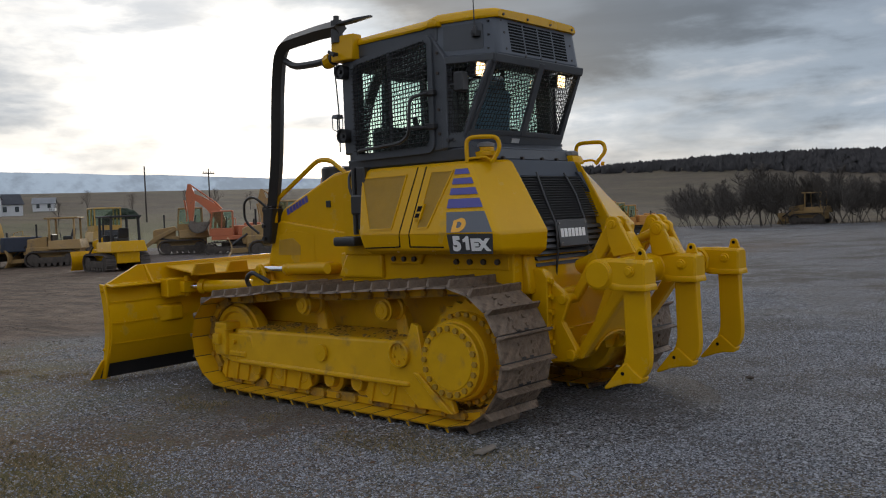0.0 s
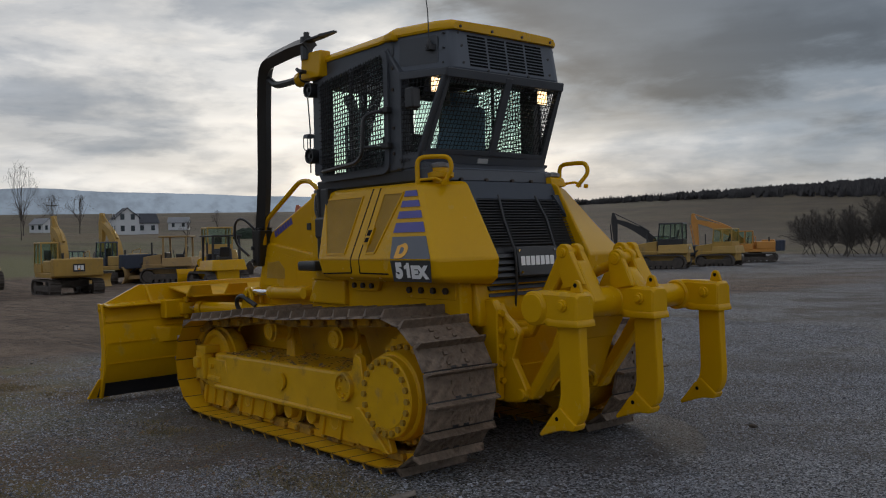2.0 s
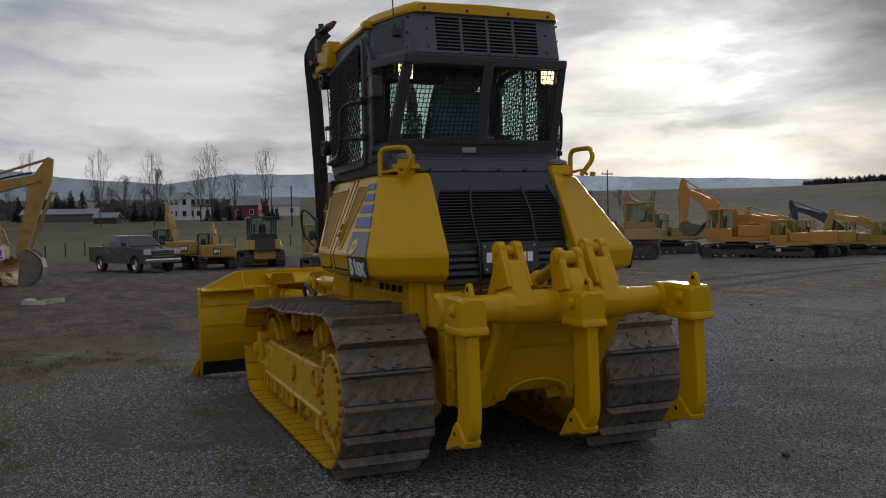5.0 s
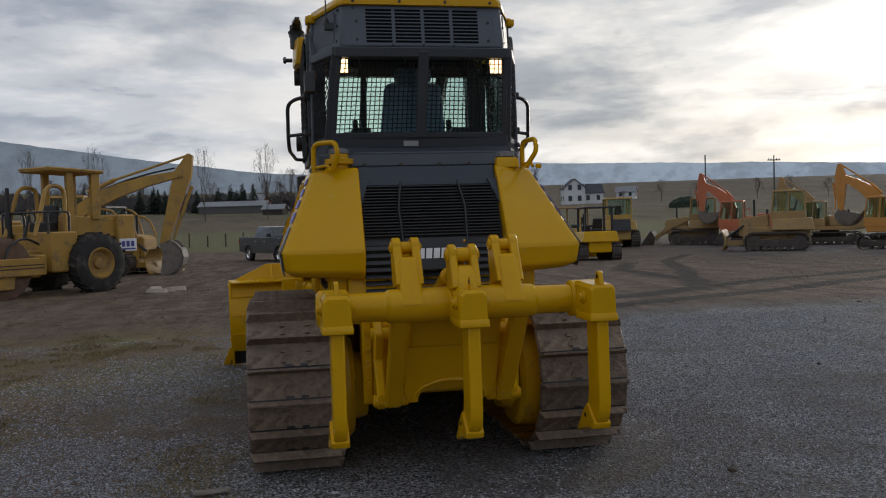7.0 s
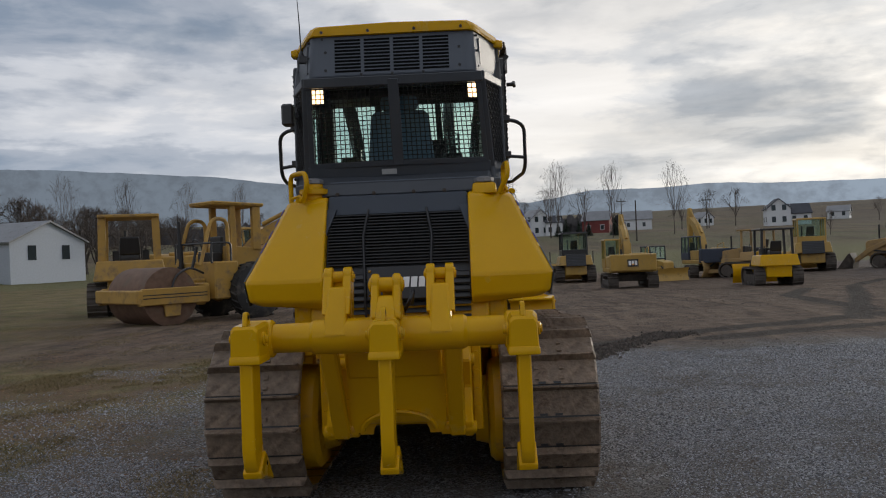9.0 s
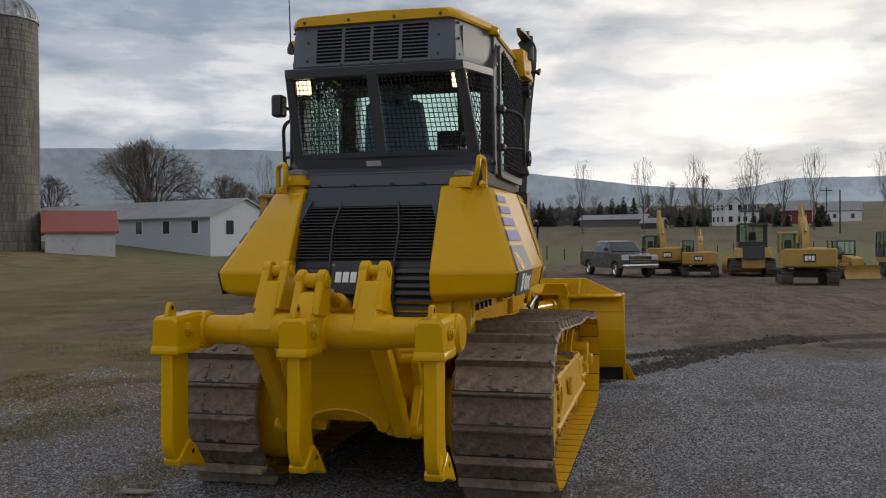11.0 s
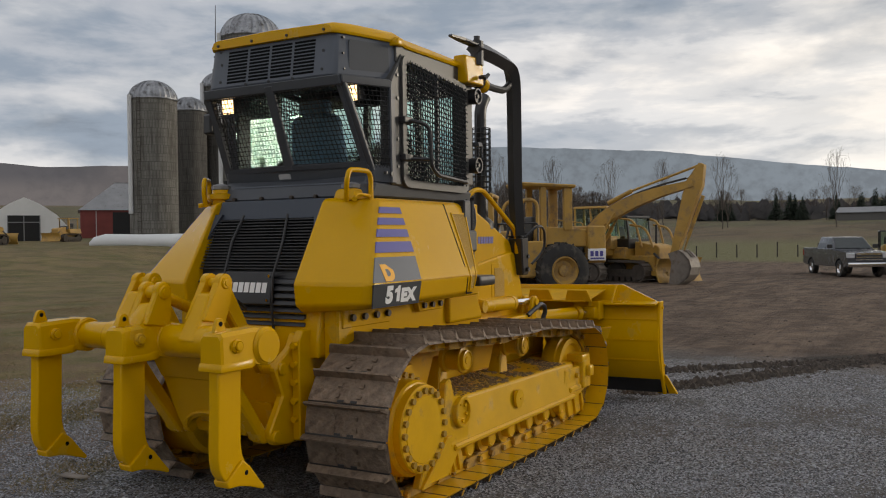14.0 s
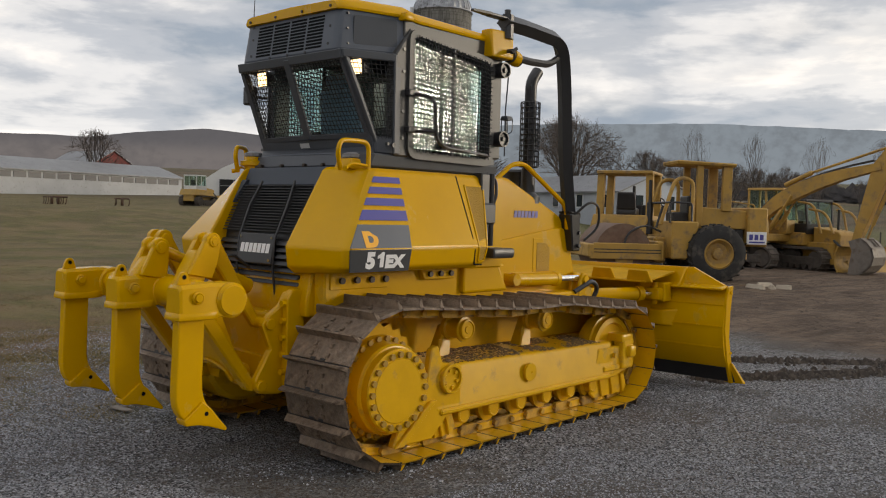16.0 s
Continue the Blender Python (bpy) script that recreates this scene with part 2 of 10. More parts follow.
LAMP = glow("work_lamp_glow", (1.0, 0.68, 0.35), 2.8)


# ---- helpers for meshes ----
def thing(name, label, category, m=None, group=""):
    ob = new(name)
    ob.empty_display_size = 0.2
    ob.matrix_world = m or Matrix()
    return tagged(ob, label, category, group)


def part(name, bm, material, parent=None, label="", smooth=None, kind=""):
    """Links a bmesh as one mesh object under a thing or a part. smooth: degrees under which faces are shaded smooth."""
    me = bpy.data.meshes.new(name)
    if smooth is not None:
        bm.normal_update()
        for f in bm.faces:
            f.smooth = True
        for ed in bm.edges:
            if len(ed.link_faces) != 2 or ed.calc_face_angle(4) > radians(smooth):
                ed.smooth = False
            else:
                small_, large_ = sorted(f.calc_area() for f in ed.link_faces)
                if large_ > 0.003 and large_ > 6 * small_:
                    ed.smooth = False
    bm.to_mesh(me)
    bm.free()
    for mt in material if isinstance(material, (list, tuple)) else [material]:
        me.materials.append(mt)
    ob = new(name, me)
    if parent:
        ob.parent = parent
    return tagged(ob, label, kind=kind)


def share(ob, m, parent=None):
    """Another piece on the same mesh."""
    o = new(ob.name.split(".")[0], ob.data)
    o.parent = parent or ob.parent
    o.matrix_basis = m
    return o


def box(bm, x0, x1, y0, y1, z0, z1, bevel=0.0, seg=1, mat=0):
    return hexa(bm, [(x0, y0, z0), (x1, y0, z0), (x1, y1, z0), (x0, y1, z0)], [(x0, y0, z1), (x1, y0, z1), (x1, y1, z1), (x0, y1, z1)], bevel, seg, mat)


def finish(bm, faces, bevel, seg, mat):
    for f in faces:
        f.material_index = mat
    bmesh.ops.recalc_face_normals(bm, faces=faces)
    if bevel:
        edges = list({e for f in faces for e in f.edges})
        bmesh.ops.bevel(bm, geom=edges, offset=bevel, segments=seg, affect="EDGES", profile=0.5, clamp_overlap=True, material=-1)


def hexa(bm, low, high, bevel=0.0, seg=1, mat=0):
    """A solid between two polygons with the same number of corners."""
    a = [bm.verts.new(p) for p in low]
    b = [bm.verts.new(p) for p in high]
    n = len(a)
    faces = [bm.faces.new(a[::-1]), bm.faces.new(b)]
    faces += [bm.faces.new((a[i], a[(i + 1) % n], b[(i + 1) % n], b[i])) for i in range(n)]
    finish(bm, faces, bevel, seg, mat)
    return faces


def prism(bm, outline, y0, y1, bevel=0.0, seg=1, mat=0):
    """An outline in x and z, drawn out from y0 to y1."""
    return hexa(bm, [(x, y0, z) for x, z in outline], [(x, y1, z) for x, z in outline], bevel, seg, mat)


def rod(bm, p, q, r, r2=None, n=12, mat=0, bevel=0.0):
    """A round bar from p to q."""
    p, q = Vector(p), Vector(q)
    turn = (q - p).to_track_quat("Z", "Y").to_matrix()
    ring = lambda c, rad: [c + turn @ Vector((rad * math.cos(6.28319 * i / n), rad * math.sin(6.28319 * i / n), 0)) for i in range(n)]
    return hexa(bm, ring(p, r), ring(q, r if r2 is None else r2), bevel, 1, mat)


def tube(bm, pts, r, n=8, mat=0, closed=False, cap=True):
    """A bent bar through the points."""
    pts = [Vector(p) for p in pts]
    k = len(pts)
    rings = []
    up = None
    for i, p in enumerate(pts):
        a = pts[i - 1] if (i or closed) else p
        b = pts[(i + 1) % k] if (i < k - 1 or closed) else p
        d = (b - a).normalized()
        if up is None:
            up = Vector((0, 0, 1)) if abs(d.z) < 0.9 else Vector((1, 0, 0))
        side = d.cross(up).normalized()
        up = side.cross(d).normalized()
        rr = r[i] if isinstance(r, (list, tuple)) else r
        rings.append([bm.verts.new(p + rr * (side * math.cos(6.28319 * j / n) + up * math.sin(6.28319 * j / n))) for j in range(n)])
    faces = []
    for i in range(k if closed else k - 1):
        a, b = rings[i], rings[(i + 1) % k]
        faces += [bm.faces.new((a[j], a[(j + 1) % n], b[(j + 1) % n], b[j])) for j in range(n)]
    if cap and not closed:
        faces += [bm.faces.new(rings[0][::-1]), bm.faces.new(rings[-1])]
    for f in faces:
        f.material_index = mat
    bmesh.ops.recalc_face_normals(bm, faces=faces)
    return faces


def rounded(pts, r, seg=4):
    """A polyline with its inner corners rounded."""
    pts = [Vector(p) for p in pts]
    out = [pts[0]]
    for a, b, c in zip(pts, pts[1:], pts[2:]):
        ra = min(r, (b - a).length * 0.49, (c - b).length * 0.49)
        p, q = b + (a - b).normalized() * ra, b + (c - b).normalized() * ra
        for i in range(seg + 1):
            t = i / seg
            out.append((1 - t) ** 2 * p + 2 * t * (1 - t) * b + t * t * q)
    return out + [pts[-1]]


def lathe(bm, profile, centre, axis="y", n=20, mat=0, cap=True):
    """A turned solid: profile of (distance along the axis, radius)."""
    rings = []
    for d, r in profile:
        ring = []
        for i in range(n):
            c, s = r * math.cos(6.28319 * i / n), r * math.sin(6.28319 * i / n)
            v = {"x": (d, c, s), "y": (c, d, s), "z": (c, s, d)}[axis]
            ring.append(bm.verts.new(Vector(centre) + Vector(v)))
        rings.append(ring)
    faces = [bm.faces.new((a[i], a[(i + 1) % n], b[(i + 1) % n], b[i])) for a, b in zip(rings, rings[1:]) for i in range(n)]
    if cap:
        faces += [bm.faces.new(rings[0]), bm.faces.new(rings[-1])]
    for f in faces:
        f.material_index = mat
    bmesh.ops.recalc_face_normals(bm, faces=faces)
    return faces


def sheet(bm, corners, thick, mat=0, bevel=0.0):
    """A flat panel on three or more corners with a thickness along its normal."""
    v = [Vector(c) for c in corners]
    nrm = (v[1] - v[0]).cross(v[2] - v[1]).normalized() * thick
    return hexa(bm, v, [p + nrm for p in v], bevel, 1, mat)


def mesh_grid(bm, a, b, c, d, nu, nv, r, mat=0, wave=0.0):
    """Woven wire over the four corners a b c d (in order round the opening)."""
    a, b, c, d = map(Vector, (a, b, c, d))
    nrm = (b - a).cross(d - a).normalized()
    def point(u, v):
        return (a * (1 - u) + b * u) * (1 - v) + (d * (1 - u) + c * u) * v
    for i in range(1, nu):
        tube(bm, [point(i / nu, j / nv) + nrm * wave * (1 if (i + j) % 2 else -1) for j in range(nv + 1)], r, 4, mat, cap=False)
    for j in range(1, nv):
        tube(bm, [point(i / nu, j / nv) + nrm * wave * (-1 if (i + j) % 2 else 1) for i in range(nu + 1)], r, 4, mat, cap=False)


def letters(name, text, size, material, parent, m, shear=0.0, fat=0.0, depth=0.002, width=1.0):
    cu = bpy.data.curves.new(name, "FONT")
    cu.body, cu.size, cu.shear, cu.offset, cu.extrude = text, size, shear, fat, depth
    tmp = bpy.data.objects.new(name, cu)
    scene.collection.objects.link(tmp)
    me = bpy.data.meshes.new_from_object(tmp.evaluated_get(bpy.context.evaluated_depsgraph_get()))
    bpy.data.objects.remove(tmp)
    me.transform(Matrix.Diagonal((width, 1, 1, 1)))
    me.materials.clear()
    me.materials.append(material)
    ob = new(name, me)
    ob.parent, ob.matrix_basis = parent, m
    return ob


def blocks(name, n, length, high, material, parent, m, slant=0.15, depth=0.003):
    """A maker's mark as a row of plain slanted blocks."""
    bm = bmesh.new()
    step = length / n
    for i in range(n):
        x = i * step
        w = step * 0.78
        s = slant * high
        hexa(bm, [(x, 0, 0), (x + w, 0, 0), (x + w + s, high, 0), (x + s, high, 0)], [(x, 0, depth), (x + w, 0, depth), (x + w + s, high, depth), (x + s, high, depth)])
    ob = part(name, bm, material, parent)
    ob.matrix_basis = m
    return ob


def smoothstep(a, b, x):
    t = max(0.0, min(1.0, (x - a) / (b - a)))
    return t * t * (3 - 2 * t)

# ---- the bulldozer: x runs from its blade (-) to its ripper (+), y to its right side, 0 in its middle ----
DOZER_AT = Vector((-5.0, 5.63, 0.0))
dozer = thing("bulldozer", "yellow crawler bulldozer with charcoal cab and rear ripper, parked on gravel", "bulldozer", Matrix.Translation(DOZER_AT))


def dpart(name, bm, material, parent=None, label="", smooth=30):
    bmesh.ops.translate(bm, verts=bm.verts, vec=(5.0, 0, 0))
    return part(name, bm, material, parent or dozer, label, smooth)


def at(x, y, z, *turn):
    return pose(x + 5.0, y, z, *turn)


def round_poly(pts, r, n=4):
    """A closed outline with rounded corners."""
    q = [Vector(p) for p in pts]
    out = []
    for i, p in enumerate(q):
        a, c = p + (q[i - 1] - p).normalized() * r, p + (q[(i + 1) % len(q)] - p).normalized() * r
        for k in range(n + 1):
            t = k / n
            out.append(tuple((1 - t) ** 2 * a + 2 * t * (1 - t) * p + t * t * c))
    return out


def arc(cx, cz, r, a0, a1, n):
    return [(cx + r * math.cos(radians(a0 + (a1 - a0) * i / n)), cz + r * math.sin(radians(a0 + (a1 - a0) * i / n))) for i in range(n + 1)]


# the loop on which the shoe plates lie: bottom run, round the idler, back over the carrier rollers, round the sprocket
SPROCKET, IDLER = (-4.0, 0.5135, 0.4915), (-6.74, 0.4335, 0.4115)
loop = [(-4.0, 0.022), (-6.74, 0.022)] + arc(*IDLER, 270, 90, 24)[1:]
loop += [(-6.3, 0.872), (-5.95, 0.918), (-5.77, 0.932), (-5.5, 0.925), (-5.2, 0.928), (-4.95, 0.95), (-4.82, 0.958), (-4.5, 0.972), (-4.2, 0.995)] + arc(*SPROCKET, 90, -90, 30)
loop = [Vector((x, z)) for x, z in loop]
run = [0.0]
for p, q in zip(loop, loop[1:]):
    run.append(run[-1] + (q - p).length)


def along(s):
    s %= run[-1]
    for i in range(len(run) - 1):
        if s <= run[i + 1]:
            t = (s - run[i]) / max(1e-9, run[i + 1] - run[i])
            return loop[i] * (1 - t) + loop[i + 1] * t
    return loop[-1]


SHOES = 44
PITCH = run[-1] / SHOES
bm = bmesh.new()
# shoe: x along the chain, y across, z outwards; the grouser stands at the trailing edge
W = 0.29
hexa(bm, [(-PITCH * 0.47, -W, -0.014), (PITCH * 0.44, -W, -0.014), (PITCH * 0.44, W, -0.014), (-PITCH * 0.47, W, -0.014)], [(-PITCH * 0.47, -W + 0.012, 0), (PITCH * 0.44, -W + 0.012, 0), (PITCH * 0.44, W - 0.012, 0), (-PITCH * 0.47, W - 0.012, 0)])
bm.normal_update()
for f in bm.faces:
    if f.normal.z < -0.5:
        f.material_index = 1
hexa(bm, [(-PITCH * 0.5, -W, 0), (-PITCH * 0.5 + 0.030, -W, 0), (-PITCH * 0.5 + 0.030, W, 0), (-PITCH * 0.5, W, 0)], [(-PITCH * 0.5 + 0.002, -W + 0.02, 0.052), (-PITCH * 0.5 + 0.013, -W + 0.02, 0.052), (-PITCH * 0.5 + 0.013, W - 0.02, 0.052), (-PITCH * 0.5 + 0.002, W - 0.02, 0.052)])
for sx in (-0.02, 0.045):
    for sy in (-0.075, 0.075):
        box(bm, sx - 0.012, sx + 0.012, sy - 0.014, sy + 0.014, 0, 0.012)
# black strip stands for the shade in the gap to the next shoe
box(bm, PITCH * 0.425, PITCH * 0.545, -W + 0.01, W - 0.01, -0.0125, -0.006, mat=2)
# black squares stand for the shade in the shoe's two holes
for sy in (-0.045, 0.045):
    box(bm, PITCH * 0.36, PITCH * 0.435, sy - 0.022, sy + 0.022, 0.0005, 0.003, mat=2)
low_shoe = bm.copy()
low_shoe.normal_update()
for f in low_shoe.faces:
    if abs(f.normal.y) > 0.5:
        f.material_index = 1
shoe_master = low_master = None
tracks = []
for side in (-1, 1):
    # chain: paired links with pins, inside the shoes
    cb = bmesh.new()
    for sy in (-0.085, 0.085):
        rings = []
        for i in range(SHOES):
            p, q, o = along(i * PITCH), along((i + 0.5) * PITCH), along((i - 0.5) * PITCH)
            d = (q - o).normalized()
            nrm = Vector((d.y, -d.x))
            if nrm.dot(p - Vector((-5.3, 0.5))) < 0:
                nrm = -nrm
            y = side * 0.89 + sy
            rings.append([cb.verts.new((v.x, yy, v.y)) for v, yy in ((p - nrm * 0.02, y - 0.008), (p - nrm * 0.02, y + 0.008), (p - nrm * 0.07, y + 0.008), (p - nrm * 0.07, y - 0.008))])
        for i in range(SHOES):
            ra, rb_ = rings[i], rings[(i + 1) % SHOES]
            for k in range(4):
                cb.faces.new((ra[k], ra[(k + 1) % 4], rb_[(k + 1) % 4], rb_[k]))
    bmesh.ops.recalc_face_normals(cb, faces=cb.faces)
    track = dpart("track", cb, DIRTY_YELLOW, label="yellow-painted track chain with muddy steel shoes", smooth=None)
    for i in range(SHOES):
        cb = bmesh.new()
        p, q = along(i * PITCH), along((i + 1) * PITCH)
        d = (q - p).normalized()
        nrm = Vector((d.y, -d.x))
        mid = (p + q) / 2
        if nrm.dot(mid - Vector((-5.3, 0.5))) < 0:
            nrm = -nrm
        for sy in (-0.085, 0.085):
            inner = 0.02 if i % 2 else 0.0
            y = side * 0.89 + sy + (inner if sy < 0 else -inner)
            pts = [p - nrm * 0.016 + d * 0.012, q - nrm * 0.016 - d * 0.012, q - nrm * 0.05 + d * 0.015, q - nrm * 0.085 - d * 0.02, p - nrm * 0.085 + d * 0.02, p - nrm * 0.05 - d * 0.015]
            prism(cb, [(v.x, v.y) for v in pts], y - 0.016, y + 0.016)
        c = p - nrm * 0.052
        rod(cb, (c.x, side * 0.89 - 0.125, c.y), (c.x, side * 0.89 + 0.125, c.y), 0.022, n=8)
        dpart("track_link", cb, CHAIN, track, smooth=None)
    tracks.append(track)
    for i in range(SHOES):
        p, q = along(i * PITCH), along((i + 1) * PITCH)
        d = (q - p).normalized()
        mid = (p + q) / 2
        nrm = Vector((d.y, -d.x))
        if nrm.dot(mid - Vector((-5.3, 0.5))) < 0:
            nrm = -nrm
        ex, ez = Vector((d.x, 0, d.y)), Vector((nrm.x, 0, nrm.y))
        ey = ez.cross(ex)
        m = Matrix((ex, ey, ez)).transposed().to_4x4()
        m.translation = Vector((mid.x + 5.0, side * 0.89, mid.y))
        if abs(mid.y - 0.022) < 0.01:
            # the lower run carries overspray down to the stones
            if low_master is None:
                low_master = part("track_shoe", low_shoe, [STEEL, DIRTY_YELLOW, BLACK], track)
                low_master.matrix_basis = m
            else:
                share(low_master, m, track)
        elif shoe_master is None:
            shoe_master = part("track_shoe", bm, [STEEL, DIRTY_YELLOW, BLACK], track)
            shoe_master.matrix_basis = m
        else:
            share(shoe_master, m, track)

    # sprocket, final drive, idler, rollers
    y0, y1 = sorted((side * 0.80, side * 0.94))
    gb = bmesh.new()
    teeth = []
    for i in range(50):
        a = 6.28319 * i / 50
        r = 0.385 if i % 2 else 0.355
        teeth.append((SPROCKET[0] + r * math.cos(a), SPROCKET[1] - 0.0085 + r * math.sin(a)))
    prism(gb, teeth, side * 0.865, side * 0.915)
    sp = dpart("sprocket", gb, DIRTY_YELLOW, smooth=None)
    fb = bmesh.new()
    hx, hz = -4.02, 0.475
    lathe(fb, [(side * 0.44, 0.20), (side * 0.52, 0.22), (side * 0.53, 0.30), (side * 0.56, 0.33), (side * 0.66, 0.335), (side * 0.84, 0.33), (side * 0.925, 0.335), (side * 0.95, 0.325), (side * 0.95, 0.300), (side * 1.045, 0.290), (side * 1.06, 0.278), (side * 1.062, 0.268), (side * 1.108, 0.266), (side * 1.115, 0.258), (side * 1.115, 0.205), (side * 1.120, 0.200)], (hx, 0, hz), "y", 40)
    fd = dpart("final_drive", fb, DIRTY_YELLOW, smooth=25)
    bb = bmesh.new()
    rod(bb, (0, 0, 0), (0, side * 0.022, 0), 0.021, n=6)
    master = None
    for r, yb, n in ((0.312, 0.948, 26), (0.232, 1.113, 20)):
        for i in range(n):
            a = 6.28319 * i / n
            m = at(hx + r * math.cos(a), side * yb, hz + r * math.sin(a))
            if master is None:
                master = part("bolt", bb, OILY, fd)
                master.matrix_basis = m
            else:
                share(master, m, fd)
    ib = bmesh.new()
    lathe(ib, [(side * 0.80, 0.26), (side * 0.805, 0.30), (side * 0.845, 0.30), (side * 0.85, 0.325), (side * 0.93, 0.325), (side * 0.935, 0.30), (side * 0.975, 0.30), (side * 0.98, 0.255), (side * 0.955, 0.24), (side * 0.955, 0.11), (side * 0.99, 0.10), (side * 0.99, 0.03)], (IDLER[0], 0, IDLER[1]), "y", 32)
    dpart("idler_wheel", ib, DIRTY_YELLOW, smooth=25)
    for x in (-4.82, -5.77):
        rb = bmesh.new()
        lathe(rb, [(side * 0.79, 0.05), (side * 0.80, 0.090), (side * 0.83, 0.090), (side * 0.84, 0.072), (side * 0.93, 0.072), (side * 0.94, 0.090), (side * 0.957, 0.090), (side * 0.96, 0.072), (side * 0.985, 0.070), (side * 0.988, 0.060), (side * 0.980, 0.056), (side * 0.980, 0.030), (side * 0.986, 0.026)], (x, 0, 0.782), "y", 24)
        cr = dpart("carrier_roller", rb, DIRTY_YELLOW, smooth=25)
        pb = bmesh.new()
        hexa(pb, [(x + 0.02, side * 0.72, 0.55), (x + 0.16, side * 0.72, 0.55), (x + 0.16, side * 0.84, 0.55), (x + 0.02, side * 0.84, 0.55)], [(x - 0.03, side * 0.73, 0.80), (x + 0.05, side * 0.73, 0.80), (x + 0.05, side * 0.80, 0.80), (x - 0.03, side * 0.80, 0.80)], 0.01)
        rod(pb, (x + 0.10, side * 0.80, 0.56), (x + 0.085, side * 0.80, 0.70), 0.035, 0.02, n=10)
        dpart("roller_bracket", pb, DIRTY_YELLOW)
    for i in range(7):
        tb = bmesh.new()
        x = -4.42 - i * 0.325
        lathe(tb, [(side * 0.80, 0.05), (side * 0.81, 0.105), (side * 0.835, 0.105), (side * 0.84, 0.085), (side * 0.94, 0.085), (side * 0.945, 0.105), (side * 0.975, 0.105), (side * 0.98, 0.066), (side * 1.035, 0.064), (side * 1.042, 0.054), (side * 1.036, 0.046), (side * 1.036, 0.020)], (x, 0, 0.205), "y", 18)
        prism(tb, [(x - 0.075, 0.272), (x + 0.075, 0.272), (x + 0.05, 0.225), (x - 0.05, 0.225)], *sorted((side * 0.99, side * 1.025)), bevel=0.006)
        for dx in (-0.058, 0.058):
            rod(tb, (x + dx, side * 1.0, 0.255), (x + dx, side * 1.045, 0.255), 0.014, n=6)
        dpart("track_roller", tb, DIRTY_YELLOW, smooth=25)
    # frame
    kb = bmesh.new()
    ya, yb = sorted((side * 0.66, side * 1.08))
    lo = [(-6.62, ya), (-4.40, ya), (-4.40, yb), (-6.62, yb)]
    outer = lambda y: abs(y) > 0.9
    hexa(kb, [(x, y, 0.265) for x, y in lo], [(x, y * (0.965 if outer(y) else 1), (0.545 if outer(y) else 0.575) + (0.0 if x < -5 else 0.03)) for x, y in lo], 0.025, 3)
    prism(kb, [(-6.66, 0.24), (-6.30, 0.24), (-6.30, 0.285), (-6.40, 0.50), (-6.72, 0.50), (-6.93, 0.42), (-6.93, 0.30)], *sorted((side * 1.0, side * 1.065)), bevel=0.012)
    box(kb, -6.90, -6.72, *sorted((side * 1.0, side * 1.10)), 0.30, 0.56, 0.02, 2)
    box(kb, -6.88, -6.78, *sorted((side * 1.0, side * 1.14)), 0.40, 0.50, 0.02, 2)
    box(kb, -6.88, -6.70, *sorted((side * 0.92, side * 1.10)), 0.53, 0.60, 0.015, 2)
    box(kb, -6.70, -6.45, *sorted((side * 1.06, side * 1.09)), 0.30, 0.35, 0.012)
    rod(kb, (-6.62, side * 1.06, 0.43), (-6.62, side * 1.095, 0.43), 0.022, n=10)
    # lower edge flange and covers
    box(kb, -6.55, -4.45, *sorted((side * 1.06, side * 1.095)), 0.245, 0.285, 0.012)
    rod(kb, (-5.43, side * 1.07, 0.425), (-5.43, side * 1.092, 0.425), 0.068, n=24)
    rod(kb, (-5.445, side * 1.09, 0.425), (-5.445, side * 1.097, 0.425), 0.010, n=8)
    dpart("track_frame", kb, DIRTY_YELLOW, smooth=30)
    wb = bmesh.new()
    prism(wb, [(-4.36, 0.70), (-4.42, 0.72), (-4.47, 0.60), (-4.66, 0.565), (-4.66, 0.30), (-4.55, 0.255), (-4.38, 0.10), (-4.02, 0.10), (-4.06, 0.20), (-4.26, 0.32), (-4.32, 0.50)], *sorted((side * 1.02, side * 1.075)), bevel=0.008)
    prism(wb, [(-4.40, 0.36), (-4.34, 0.36), (-4.02, 0.10), (-4.10, 0.10)], *sorted((side * 1.07, side * 1.10)), bevel=0.006)
    gd = dpart("sprocket_guard", wb, DIRTY_YELLOW, smooth=30)
    rb = bmesh.new()
    lathe(rb, [(side * 1.06, 0.10), (side * 1.105, 0.10), (side * 1.11, 0.094), (side * 1.11, 0.082), (side * 1.088, 0.080), (side * 1.085, 0.02)], (-4.535, 0, 0.485), "y", 28)
    for i in range(6):
        a = i * 1.0472 + 0.3
        rod(rb, (-4.535 + 0.06 * math.cos(a), side * 1.08, 0.485 + 0.06 * math.sin(a)), (-4.535 + 0.06 * math.cos(a), side * 1.10, 0.485 + 0.06 * math.sin(a)), 0.014, n=6)
    dpart("pivot_cover", rb, DIRTY_YELLOW, gd, smooth=25)
    # roller guards along the bottom
    for x0, x1 in ((-4.98, -4.28), (-6.25, -5.62), (-6.90, -6.33)) if side < 0 else ((-4.66, -4.28), (-6.90, -6.33)):
        rb = bmesh.new()
        prism(rb, [(x0, 0.13), (x0 + 0.06, 0.085), (x1 - 0.06, 0.085), (x1, 0.13), (x1 - 0.03, 0.25), (x0 + 0.05, 0.25)], *sorted((side * 1.01, side * 1.035)), bevel=0.006)
